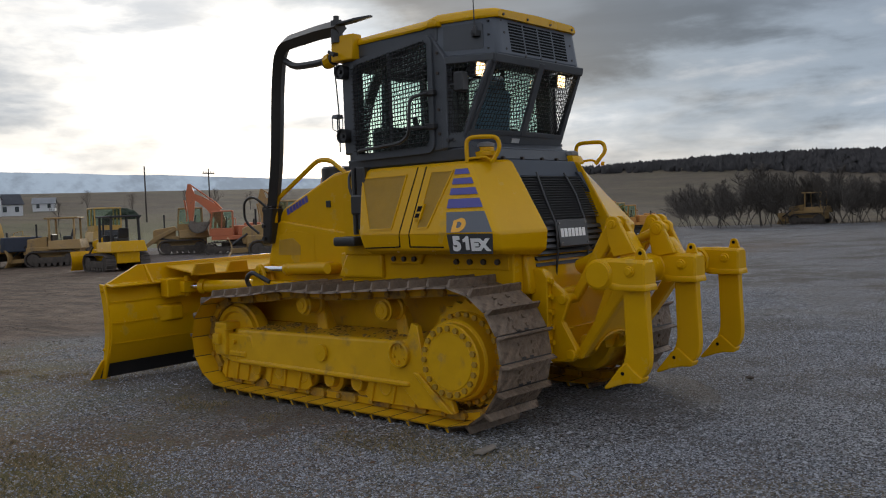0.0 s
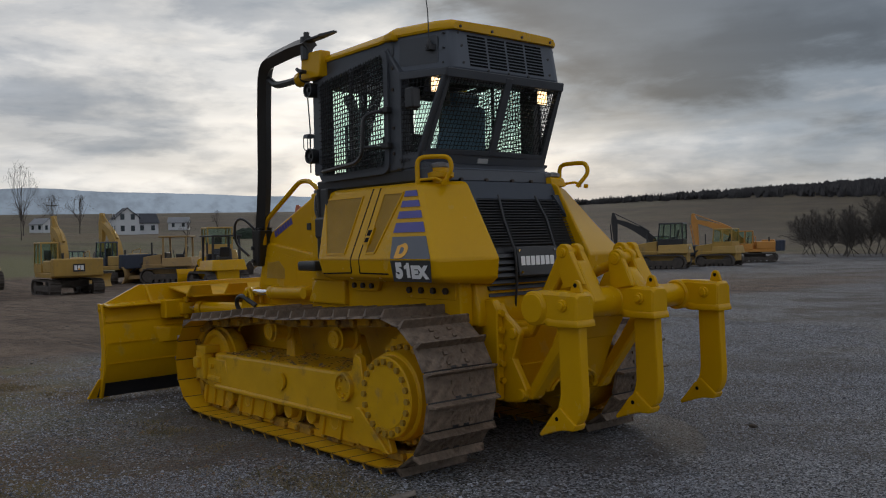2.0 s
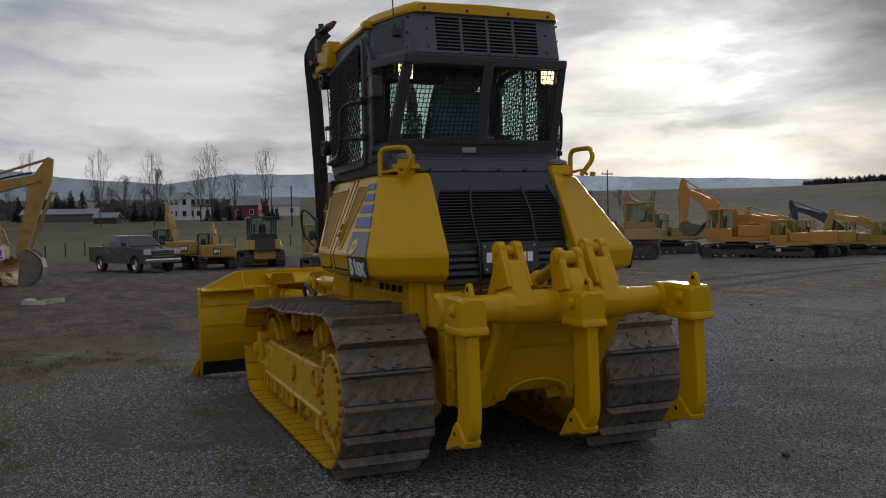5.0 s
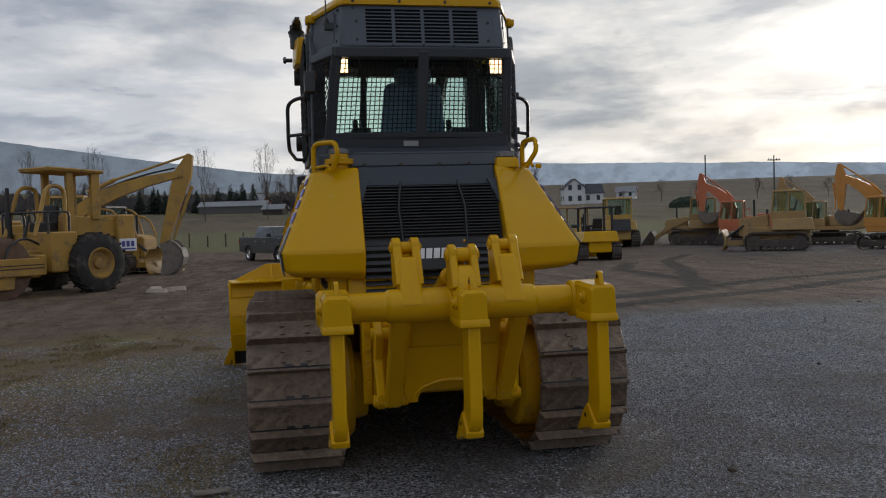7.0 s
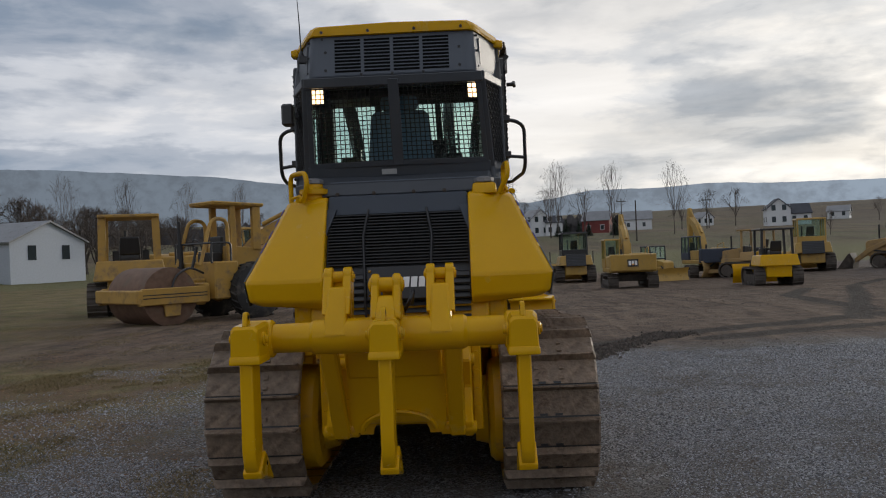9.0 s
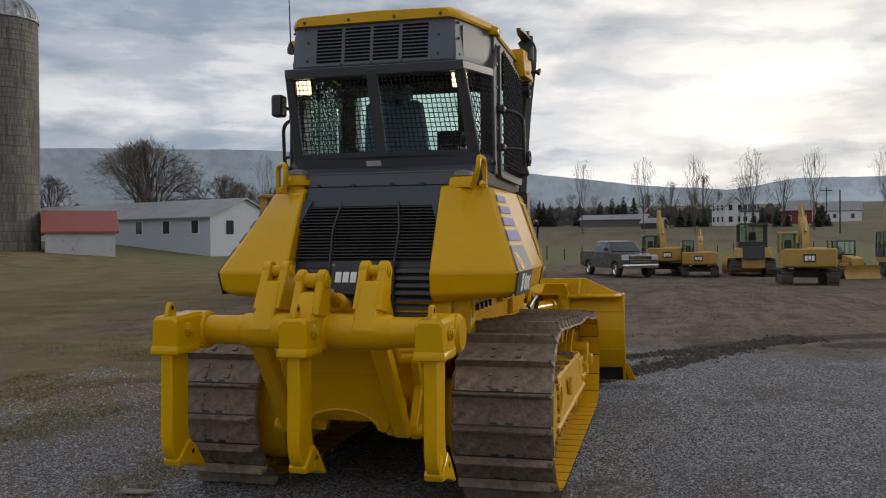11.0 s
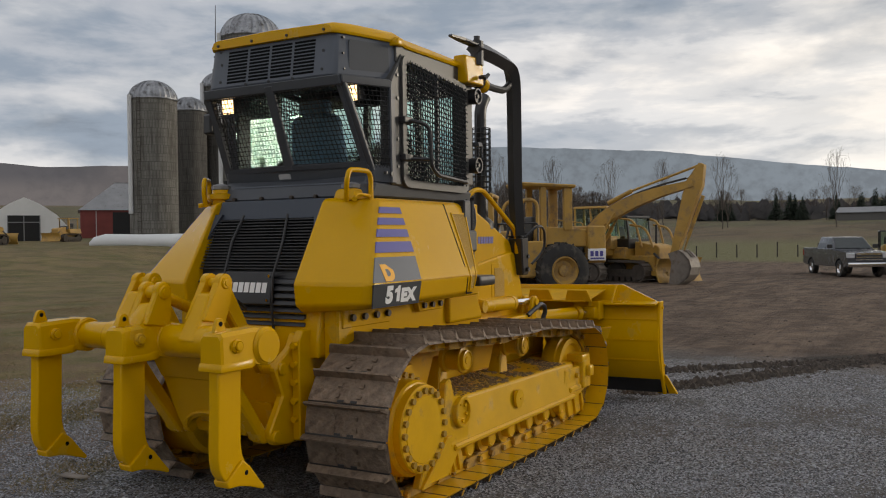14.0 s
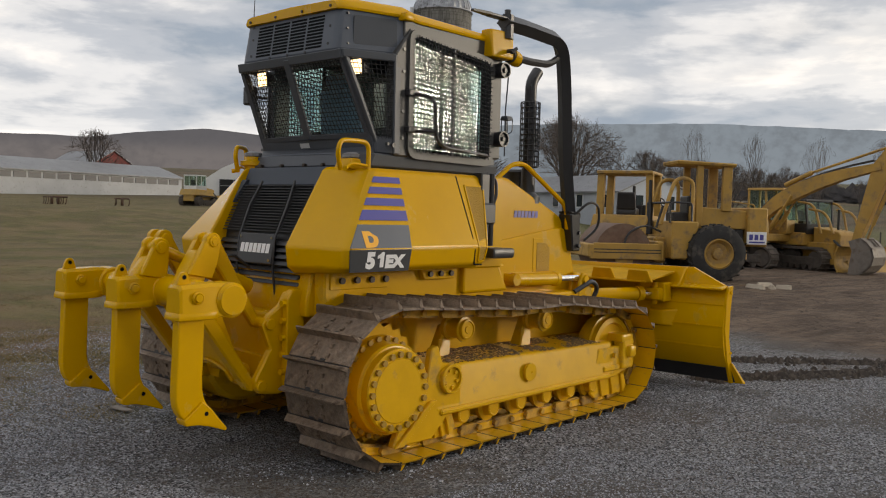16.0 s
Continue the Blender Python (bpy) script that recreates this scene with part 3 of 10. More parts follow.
        for x in (x0 + 0.12, (x0 + x1) / 2, x1 - 0.12):
            prism(rb, [(x - 0.05, 0.09), (x - 0.03, 0.09), (x + 0.015, 0.25), (x - 0.005, 0.25)], *sorted((side * 1.03, side * 1.055)), bevel=0.004)
        dpart("roller_guard", rb, DIRTY_YELLOW)
    # dried mud lying on the frame
    mb = bmesh.new()
    rng = random.Random(5 + side)
    for _ in range(2600 if side > 0 else 500):
        x, y = rng.uniform(-6.45, -4.55), side * rng.uniform(0.68, 1.03)
        if noise.noise((x * 5.0, y * 5.0, 1.0)) < rng.uniform(-0.35, 0.15):
            continue
        z = 0.575 - 0.03 * (abs(y) - 0.66) / 0.382 + 0.03 * (x + 6.62) / 2.22
        r = rng.uniform(0.003, 0.012) * (1.8 if rng.random() < 0.08 else 1)
        bmesh.ops.create_icosphere(mb, subdivisions=1, radius=r, matrix=Matrix.Translation((x, y, z)) @ Matrix.Rotation(rng.uniform(0, 6), 4, "Z") @ Matrix.Diagonal((1.4, 1, 0.5, 1)))
    tagged(dpart("mud", mb, MUD, label="crumbs of dried mud", smooth=None), kind="stuff")

# belly and lower body between the tracks
bm = bmesh.new()
prism(bm, [(-4.45, 0.42), (-4.45, 0.93), (-6.95, 0.93), (-6.95, 0.55), (-6.6, 0.40)], -0.56, 0.56, bevel=0.02, seg=2)
prism(bm, [(-3.72, 0.45), (-3.72, 0.93), (-4.50, 0.93), (-4.50, 0.40), (-4.0, 0.40)], -0.43, 0.43, bevel=0.02, seg=2)
prism(bm, [(-3.72, 0.90), (-3.72, 1.0), (-3.76, 1.20), (-5.45, 1.20), (-5.45, 0.90)], -0.555, 0.555, bevel=0.02, seg=2)
prism(bm, [(-5.40, 0.90), (-5.40, 1.22), (-5.95, 1.22), (-6.95, 1.05), (-6.95, 0.90)], -0.41, 0.41, bevel=0.02, seg=2)
box(bm, -6.90, -4.3, -0.665, 0.665, 0.44, 0.57, 0.015)
dpart("main_frame", bm, YELLOW)
for side in (-1, 1):
    bm = bmesh.new()
    prism(bm, [(-7.0, 0.50), (-4.25, 0.50), (-4.25, 0.90), (-5.6, 0.90), (-6.4, 0.84), (-7.0, 0.76)], *sorted((side * 0.565, side * 0.60)), bevel=0.008)
    dpart("inner_plate", bm, DIRTY_YELLOW)
    bm = bmesh.new()
    box(bm, -5.62, -3.78, *sorted((side * 0.55, side * 0.66)), 0.88, 1.205, 0.012)
    box(bm, -4.33, -3.82, *sorted((side * 0.65, side * 0.67)), 1.08, 1.20, 0.005)
    sp = dpart("side_plate", bm, YELLOW)
    bm = bmesh.new()
    rod(bm, (0, 0, 0), (0, side * 0.022, 0), 0.022, n=8)
    master = part("bolt", bm, BOLT, sp)
    master.matrix_basis = at(-4.30, side * 0.67, 1.14)
    for x in (-4.17, -4.04, -3.91):
        share(master, at(x, side * 0.67, 1.14))
    bm = bmesh.new()
    prism(bm, [(-5.02, 1.20), (-4.62, 1.20), (-4.66, 1.12), (-4.98, 1.12)], *sorted((side * 0.66, side * 0.70)), bevel=0.006)
    mb = dpart("mount_bracket", bm, YELLOW)
    for x in (-4.93, -4.82, -4.71):
        bm = bmesh.new()
        rod(bm, (x, side * 0.70, 1.16), (x, side * 0.722, 1.16), 0.02, n=8)
        dpart("bolt", bm, BOLT, mb)

# rear side bodies
for side in (-1, 1):
    bm = bmesh.new()

    def side_y(x, z):
        """Outward place of the side face."""
        t = (z - 1.36) / 0.502
        yo, yf = (0.955 - 0.24 * t, 0.925 - 0.16 * t) if t > 0 else (0.955 + 0.08 * t, 0.925 + 0.08 * t)
        u = max(0.0, min(1.0, (x + 5.06) / 1.42))
        return yf + (yo - yf) * u + 0.075 * u * (1 - u)

    def rear_in(z):
        """How far back the inner rear edge reaches."""
        return float(np.interp(z, [1.18, 1.225, 1.36, 1.862, 1.885], [-3.69, -3.63, -3.615, -3.905, -3.935]))

    def rear_out(z):
        """The same for the outer edge: the rear face is swept forward."""
        return float(np.interp(z, [1.18, 1.225, 1.36, 1.862, 1.885], [-3.745, -3.705, -3.695, -4.085, -4.115]))

    def front_x(z):
        return -5.05 - 0.16 * (z - 1.18) / 0.69

    rings = []
    for z in (1.18, 1.225, 1.36, 1.45, 1.55, 1.65, 1.75, 1.862, 1.885):
        xi, xo = rear_in(z), rear_out(z)
        draw = {1.18: 0.06, 1.885: 0.035}.get(z, 0.0)
        ring = [(xi, side * 0.45, z), (xo, side * (side_y(xo, z) - 0.03 - draw), z)]
        lift = {1.18: 0.026, 1.225: 0.014}.get(z, 0.0)
        ring[1] = (ring[1][0], ring[1][1], z + lift)
        ring += [(x, side * (side_y(x, z) - draw), z + lift) for x in np.linspace(xo - 0.035, front_x(z), 12)]
        ring += [(front_x(z), side * 0.45, z)]
        rings.append([bm.verts.new(p) for p in ring])
    n = len(rings[0])
    for ra, rb_ in zip(rings, rings[1:]):
        for i in range(n):
            bm.faces.new((ra[i], ra[(i + 1) % n], rb_[(i + 1) % n], rb_[i]))
    bm.faces.new(rings[0]), bm.faces.new(rings[-1])
    bmesh.ops.recalc_face_normals(bm, faces=bm.faces)
    hard = [ed for ed in bm.edges if ed.calc_face_angle(0) > radians(20)]
    bmesh.ops.bevel(bm, geom=hard, offset=0.016, segments=3, affect="EDGES", profile=0.5, clamp_overlap=True)
    hood = dpart("side_hood", bm, YELLOW, smooth=40)

    def plate(name, outline, material, lift, thick=0.004, parent=hood, bevel=0.0):
        b = bmesh.new()
        if len(outline) == 4:
            # a bent patch that follows the panel
            q = [Vector(p) for p in outline]
            nu, nv = 8, 6
            layers = []
            for h_ in (lift - 0.003, lift + thick):
                layers.append([[b.verts.new((p.x, side * (side_y(p.x, p.y) + h_), p.y)) for p in [(q[0].lerp(q[1], i / nu)).lerp(q[3].lerp(q[2], i / nu), j / nv) for i in range(nu + 1)]] for j in range(nv + 1)])
            lo_, hi_ = layers
            for j in range(nv):
                for i in range(nu):
                    b.faces.new((hi_[j][i], hi_[j][i + 1], hi_[j + 1][i + 1], hi_[j + 1][i]))
                    b.faces.new((lo_[j][i], lo_[j + 1][i], lo_[j + 1][i + 1], lo_[j][i + 1]))
            rim = [(0, i) for i in range(nu)] + [(j, nu) for j in range(nv)] + [(nv, i) for i in range(nu, 0, -1)] + [(j, 0) for j in range(nv, 0, -1)]
            for (j0, i0), (j1, i1) in zip(rim, rim[1:] + rim[:1]):
                b.faces.new((lo_[j0][i0], lo_[j1][i1], hi_[j1][i1], hi_[j0][i0]))
            bmesh.ops.recalc_face_normals(b, faces=b.faces)
        else:
            lo = [(x, side * (side_y(x, z) + lift - 0.003), z) for x, z in outline]
            hi = [(x, side * (side_y(x, z) + lift + thick), z) for x, z in outline]
            hexa(b, lo, hi, bevel, 1)
        return dpart(name, b, material, parent, smooth=None)

    # stripes and lettering panel, wider downwards
    def edge_r(z):
        return rear_out(z) - 0.030
    def edge_l(z):
        return float(np.interp(z, [1.21, 1.36, 1.53, 1.82], [-4.25, -4.255, -4.285, -4.305] if side > 0 else [-4.125, -4.135, -4.19, -4.195]))
    for z0, z1 in ((1.785, 1.825), (1.712, 1.756), (1.635, 1.684), (1.540, 1.606)):
        plate("stripe", [(edge_r(z0), z0), (edge_l(z0), z0), (edge_l(z1), z1), (edge_r(z1), z1)], BLUE, 0.002)
    plate("lettering_panel", [(edge_r(1.366), 1.366), (edge_l(1.366), 1.366), (edge_l(1.512), 1.512), (edge_r(1.512), 1.512)], DECAL, 0.002)
    low = plate("lettering_panel", [(edge_r(1.215), 1.215), (edge_l(1.215), 1.215), (edge_l(1.355), 1.355), (edge_r(1.355), 1.355)], DARK_DECAL, 0.002)
    # characters stand on the panels
    if side > 0:
        base = Matrix.Rotation(radians(180), 4, "Z") @ Matrix.Rotation(radians(90), 4, "X")
        x_of = lambda f: edge_r(1.30) - f
    else:
        base = Matrix.Rotation(radians(90), 4, "X")
        x_of = lambda f: edge_l(1.30) + f
    def place(x, z):
        return Matrix.Translation((x + 5.0, side * (side_y(x, z) + 0.0075), z)) @ base
    off = 0.135 if side > 0 else 0.045
    face = place(x_of(off), 1.243) @ Matrix.Rotation(radians(8.5), 4, "X")
    letters("model_number", "5", 0.135, WHITE, low, face, 0.0, 0.0085, width=1.08)
    one = bmesh.new()
    fig = [(0.034, 0.0), (0.066, 0.0), (0.066, 0.098), (0.042, 0.098), (0.034, 0.086), (0.010, 0.076), (0.010, 0.055), (0.034, 0.060)]
    hexa(one, [(px, pz, 0.0) for px, pz in fig], [(px, pz, 0.002) for px, pz in fig])
    digit = part("model_number", one, WHITE, low)
    digit.matrix_basis = face @ Matrix.Translation((0.084, 0, 0))
    letters("model_number", "EX", 0.108, WHITE, low, face @ Matrix.Translation((0.166, 0, 0)), 0.0, 0.0075, width=1.20)
    letters("model_letter", "D", 0.135, ORANGE_DECAL, hood, place(x_of(off + (-0.01)), 1.378) @ Matrix.Rotation(radians(-25.5), 4, "X"), 0.0, 0.010, width=1.15)
    # panel seams, service doors and latches
    mesh_y = shade("perforated_yellow", (0.40, 0.225, 0.012), 0.6, bump=0.6, bump_scale=180)
    plate("seam", [(-5.05, 1.362), (-5.05, 1.366), (-3.74, 1.366), (-3.74, 1.362)], YELLOW, 0.0, 0.005)

    def groove(pts, w=0.005):
        for (xa, za), (xb, zb) in zip(pts, pts[1:]):
            d = Vector((xb - xa, zb - za)).normalized() * w
            plate("seam", [(xa - d.y, za + d.x), (xa + d.y, za - d.x), (xb + d.y, zb - d.x), (xb - d.y, zb + d.x)], HOLLOW_SHADE, 0.0, 0.0025)

    def mesh_panel(pts):
        plate("vent_panel", pts, mesh_y, 0.0, 0.003)
        for a, c in zip(pts, pts[1:] + pts[:1]):
            d = Vector((c[0] - a[0], c[1] - a[1])).normalized() * 0.006
            plate("vent_rim", [(a[0] - d.y, a[1] + d.x), (a[0] + d.y, a[1] - d.x), (c[0] + d.y, c[1] - d.x), (c[0] - d.y, c[1] + d.x)], YELLOW, 0.0, 0.008)

    if side > 0:
        groove([(-4.885, 1.862), (-4.945, 1.235), (-5.04, 1.232)])
        mesh_panel([(-4.955, 1.80), (-5.165, 1.80), (-5.050, 1.26), (-4.985, 1.26)])
    else:
        groove([(-4.575, 1.862), (-4.635, 1.265), (-5.04, 1.255)])
        groove([(-4.490, 1.862), (-4.525, 1.265), (-4.185, 1.262)])
        mesh_panel([(-4.675, 1.812), (-5.175, 1.809), (-4.975, 1.398), (-4.720, 1.403)])
        mesh_panel([(-4.215, 1.816), (-4.425, 1.819), (-4.445, 1.402), (-4.340, 1.408)])
        b = plate("door_latch", [(-4.405, 1.580), (-4.475, 1.580), (-4.490, 1.465), (-4.420, 1.465)], YELLOW, 0.006, 0.016)
        # dark plates stand for the shade in the latch's recesses
        plate("latch_recess", [(-4.420, 1.565), (-4.462, 1.565), (-4.470, 1.525), (-4.428, 1.525)], HOLLOW_SHADE, 0.0225, 0.002, parent=b)
        plate("latch_recess", [(-4.430, 1.512), (-4.470, 1.512), (-4.476, 1.480), (-4.434, 1.480)], HOLLOW_SHADE, 0.0225, 0.002, parent=b)
    # handrail hoop along the swept rear edge, filler neck beside it
    bm = bmesh.new()
    ho, hi_ = (Vector((-4.105, 0.690, 0)), Vector((-3.850, 0.705, 0))) if side > 0 else (Vector((-4.125, -0.722, 0)), Vector((-3.945, -0.590, 0)))
    up = lambda p, z: (p.x, p.y, z)
    tube(bm, rounded([up(ho, 1.87), up(ho, 2.048), up(ho.lerp(hi_, 0.5), 2.052), up(hi_, 2.046), up(hi_.lerp(ho, -0.10), 1.97), up(hi_.lerp(ho, 0.18) - Vector((0, 0.05 if side > 0 else 0.0, 0)), 1.865)], 0.06, 5), 0.0165, 10)
    tube(bm, rounded([up(ho, 1.895), up(ho.lerp(hi_, 0.62), 1.905), up(ho.lerp(hi_, 0.80), 1.87)], 0.03), 0.010, 8)
    rod(bm, up(hi_.lerp(ho, 0.16) + Vector((0.006, side * 0.02, 0)), 1.873), up(hi_.lerp(ho, 0.16) + Vector((0.03, side * 0.035, 0)), 1.868), 0.016, n=8)
    dpart("grab_rail", bm, YELLOW, label="yellow hoop handrail", smooth=40)
    bm = bmesh.new()
    cx, cy = -4.075, side * 0.56
    if side < 0:
        lathe(bm, [(1.87, 0.062), (1.905, 0.062), (1.915, 0.095), (1.945, 0.095), (1.955, 0.062), (1.98, 0.060)], (cx, cy, 0), "z", 20)
        box(bm, cx - 0.16, cx - 0.02, cy - 0.035, cy + 0.035, 1.90, 1.955, 0.015, 2)
    else:
        hexa(bm, [(cx - 0.085, cy - 0.085, 1.87), (cx + 0.095, cy - 0.085, 1.87), (cx + 0.095, cy + 0.085, 1.87), (cx - 0.085, cy + 0.085, 1.87)], [(cx - 0.075, cy - 0.075, 1.945), (cx + 0.065, cy - 0.075, 1.945), (cx + 0.065, cy + 0.075, 1.945), (cx - 0.075, cy + 0.075, 1.945)], 0.02, 2)
    neck = dpart("filler_neck", bm, YELLOW, smooth=30)
    bm = bmesh.new()
    z0 = 1.98 if side < 0 else 1.945
    lathe(bm, [(z0, 0.055), (z0 + 0.005, 0.066), (z0 + 0.028, 0.066), (z0 + 0.04, 0.03)], (cx, cy, 0), "z", 8)
    dpart("filler_cap", bm, shade("grey_cap", (0.22, 0.22, 0.23), 0.5), neck, smooth=30)

# radiator panel between the side bodies
def back_x(z):
    """How far back the rear panel reaches at a height."""
    return np.interp(z, [0.78, 0.95, 1.25, 1.45, 1.80, 1.87], [-3.84, -3.745, -3.705, -3.735, -3.905, -3.955])


bm = bmesh.new()
zs = [0.78, 0.95, 1.1, 1.25, 1.35, 1.45, 1.6, 1.72, 1.80, 1.87]
prev = None
for z in zs:
    w = 0.455 if z > 1.0 else 0.30 + 0.155 * (z - 0.78) / 0.22
    ring = [bm.verts.new(p) for p in ((back_x(z) - 0.05, -w, z), (back_x(z) - 0.05, w, z), (-4.05, w, z), (-4.05, -w, z))]
    if prev:
        for i in range(4):
            bm.faces.new((prev[i], prev[(i + 1) % 4], ring[(i + 1) % 4], ring[i]))
    else:
        bm.faces.new(ring)
    prev = ring
bm.faces.new(prev)
bmesh.ops.recalc_face_normals(bm, faces=bm.faces)
grille = dpart("radiator_panel", bm, BLACK, smooth=30)
bm = bmesh.new()
hexa(bm, [(-3.955, -0.455, 1.80), (-3.915, -0.455, 1.76), (-3.915, 0.455, 1.76), (-3.955, 0.455, 1.80)], [(-4.06, -0.445, 1.89), (-3.965, -0.445, 1.888), (-3.965, 0.445, 1.888), (-4.06, 0.445, 1.89)], 0.006)
for side in (-1, 1):
    hexa(bm, [(back_x(1.62) + 0.0, side * 0.455, 1.62), (back_x(1.80), side * 0.39, 1.80), (back_x(1.80), side * 0.455, 1.80)], [(back_x(1.62) - 0.04, side * 0.455, 1.62), (back_x(1.80) - 0.04, side * 0.39, 1.80), (back_x(1.80) - 0.04, side * 0.455, 1.80)])
dpart("grille_surround", bm, GREY, grille, "blue-grey painted surround")
for i in range(17):
    z = 1.445 + i * 0.0195
    b = bmesh.new()
    x = float(back_x(z))
    box(b, x - 0.040, x - 0.008, -0.44, 0.44, z - 0.0035, z + 0.0035)
    dpart("slat", b, SLAT, grille, smooth=None)
for i in range(13):
    z = 0.85 + i * 0.0435
    w = 0.445 if z > 1.0 else 0.33 + 0.11 * (z - 0.80) / 0.2
    b = bmesh.new()
    x = float(back_x(z))
    hexa(b, [(x - 0.05, -w, z - 0.014), (x - 0.002, -w, z - 0.020), (x - 0.002, w, z - 0.020), (x - 0.05, w, z - 0.014)], [(x - 0.05, -w, z + 0.012), (x - 0.022, -w, z + 0.008), (x - 0.022, w, z + 0.008), (x - 0.05, w, z + 0.012)], 0.003)
    dpart("louvre", b, BLACK, grille, smooth=None)
for side in (-1, 1):
    b = bmesh.new()
    tube(b, [(float(back_x(z)) + 0.006, side * (0.205 - 0.0 * z), z) for z in (0.86, 1.0, 1.2, 1.4)] + [(float(back_x(1.62)) + 0.006, side * 0.215, 1.62), (float(back_x(1.79)) + 0.004, side * 0.185, 1.79)], 0.008, 6)
    dpart("grille_bar", b, BLACK, grille)
b = bmesh.new()
hexa(b, [(-3.705, -0.19, 1.225), (-3.690, -0.19, 1.225), (-3.690, 0.20, 1.225), (-3.705, 0.20, 1.225)], [(-3.74, -0.19, 1.425), (-3.722, -0.19, 1.425), (-3.722, 0.20, 1.425), (-3.74, 0.20, 1.425)], 0.003)
plate_ = dpart("name_plate", b, BLACK, grille, "black plate with a white maker's mark")
blocks("maker_mark", 7, 0.34, 0.064, WHITE, plate_, at(-3.7025, -0.165, 1.295, 90 - 9, 0, 90), slant=0.1)
for y in (-0.172, 0.182):
    for z in (1.25, 1.40):
        b = bmesh.new()
        rod(b, (-3.74, y, z), (-3.687 - (z - 1.225) * 0.16 + 0.006, y, z), 0.010, n=8)
        dpart("screw", b, CHROME, plate_)
for side in (-1, 1):
    b = bmesh.new()
    rod(b, (-3.80, side * 0.44, 0.955), (-3.685, side * 0.44, 0.955), 0.028, n=10)
    rod(b, (-3.69, side * 0.44, 0.955), (-3.665, side * 0.44, 0.955), 0.014, n=8)
    dpart("hinge", b, BLACK, grille)

# ripper
ripper_pivot = bmesh.new()
box(ripper_pivot, -3.80, -3.60, -0.42, 0.42, 0.56, 0.92, 0.02, 2)
dpart("rear_plate", ripper_pivot, YELLOW)
for side in (-1, 1):
    b = bmesh.new()
    prism(b, [(-3.74, 0.42), (-3.60, 0.40), (-3.46, 0.42), (-3.42, 0.50), (-3.54, 0.70), (-3.47, 0.86), (-3.53, 0.92), (-3.62, 0.98), (-3.66, 1.06), (-3.74, 1.06)], *sorted((side * 0.375, side * 0.43)), bevel=0.01)
    prism(b, [(-3.76, 0.42), (-3.62, 0.42), (-3.62, 1.02), (-3.66, 1.08), (-3.76, 1.08)], *sorted((side * 0.43, side * 0.49)), bevel=0.008)
    br = dpart("ripper_bracket", b, YELLOW)
    for z in (0.55, 0.66, 0.77, 0.88, 0.99):
        b = bmesh.new()
        rod(b, (-3.62, side * 0.46, z), (-3.592, side * 0.46, z), 0.022, n=6)
        dpart("bolt", b, YELLOW, br)
    for x, z in ((-3.47, 0.47), (-3.53, 0.86)):
        b = bmesh.new()
        rod(b, (x, side * 0.24, z), (x, side * 0.45, z), 0.038, n=16, bevel=0.006)
        dpart("pivot_pin", b, YELLOW, br)
    # lower arm to the beam and upper link to the lug
    b = bmesh.new()
    hexa(b, [(-3.50, side * 0.29, 0.43), (-3.42, side * 0.29, 0.43), (-3.42, side * 0.385, 0.43), (-3.50, side * 0.385, 0.43)], [(-3.06, side * 0.29, 1.06), (-2.96, side * 0.29, 1.03), (-2.96, side * 0.385, 1.03), (-3.06, side * 0.385, 1.06)], 0.012)
    dpart("lower_arm", b, YELLOW)
    b = bmesh.new()
    prism(b, [(-3.57, 0.82), (-3.49, 0.84), (-3.14, 1.33), (-3.19, 1.42), (-3.23, 1.40)], *sorted((side * 0.25, side * 0.31)), bevel=0.01)
    dpart("upper_link", b, YELLOW)
    # lug on the beam: a tapered post, forked at the top, with a pin
    b = bmesh.new()
    hexa(b, [(-2.91, side * 0.215, 1.08), (-3.09, side * 0.215, 1.10), (-3.09, side * 0.345, 1.10), (-2.91, side * 0.345, 1.08)], [(-3.06, side * 0.230, 1.335), (-3.19, side * 0.230, 1.335), (-3.19, side * 0.330, 1.335), (-3.06, side * 0.330, 1.335)], 0.016, 2)
    lug = dpart("lug", b, YELLOW)
    for y in (0.205, 0.310):
        b = bmesh.new()
        prism(b, [(-2.985, 1.19), (-3.105, 1.395)] + arc(-3.155, 1.385, 0.056, 20, 190, 8) + [(-3.19, 1.26), (-3.15, 1.16)], *sorted((side * y, side * (y + 0.046))), bevel=0.009)
        dpart("fork_cheek", b, YELLOW, lug)
    b = bmesh.new()
    rod(b, (-3.155, side * 0.195, 1.385), (-3.155, side * 0.366, 1.385), 0.033, n=16, bevel=0.006)
    rod(b, (-3.155, side * 0.190, 1.385), (-3.155, side * 0.371, 1.385), 0.016, n=10)
    dpart("lug_pin", b, YELLOW, lug)
arch_ = lambda w, base, rise: [(w * math.cos(radians(a)), base + rise * math.sin(radians(a))) for a in range(0, 181, 15)]
b = bmesh.new()
pts = [(-0.275, 0.98), (-0.275, 0.53), (-0.255, 0.47)] + arch_(0.205, 0.47, 0.10)[::-1] + [(0.255, 0.47), (0.275, 0.53), (0.275, 0.98)]
hexa(b, [(-3.40 + (z - 0.5) * 0.42, y, z) for y, z in pts], [(-3.45 + (z - 0.5) * 0.42, y, z) for y, z in pts], 0.0)
plate_c = dpart("carriage_plate", b, YELLOW, smooth=None)
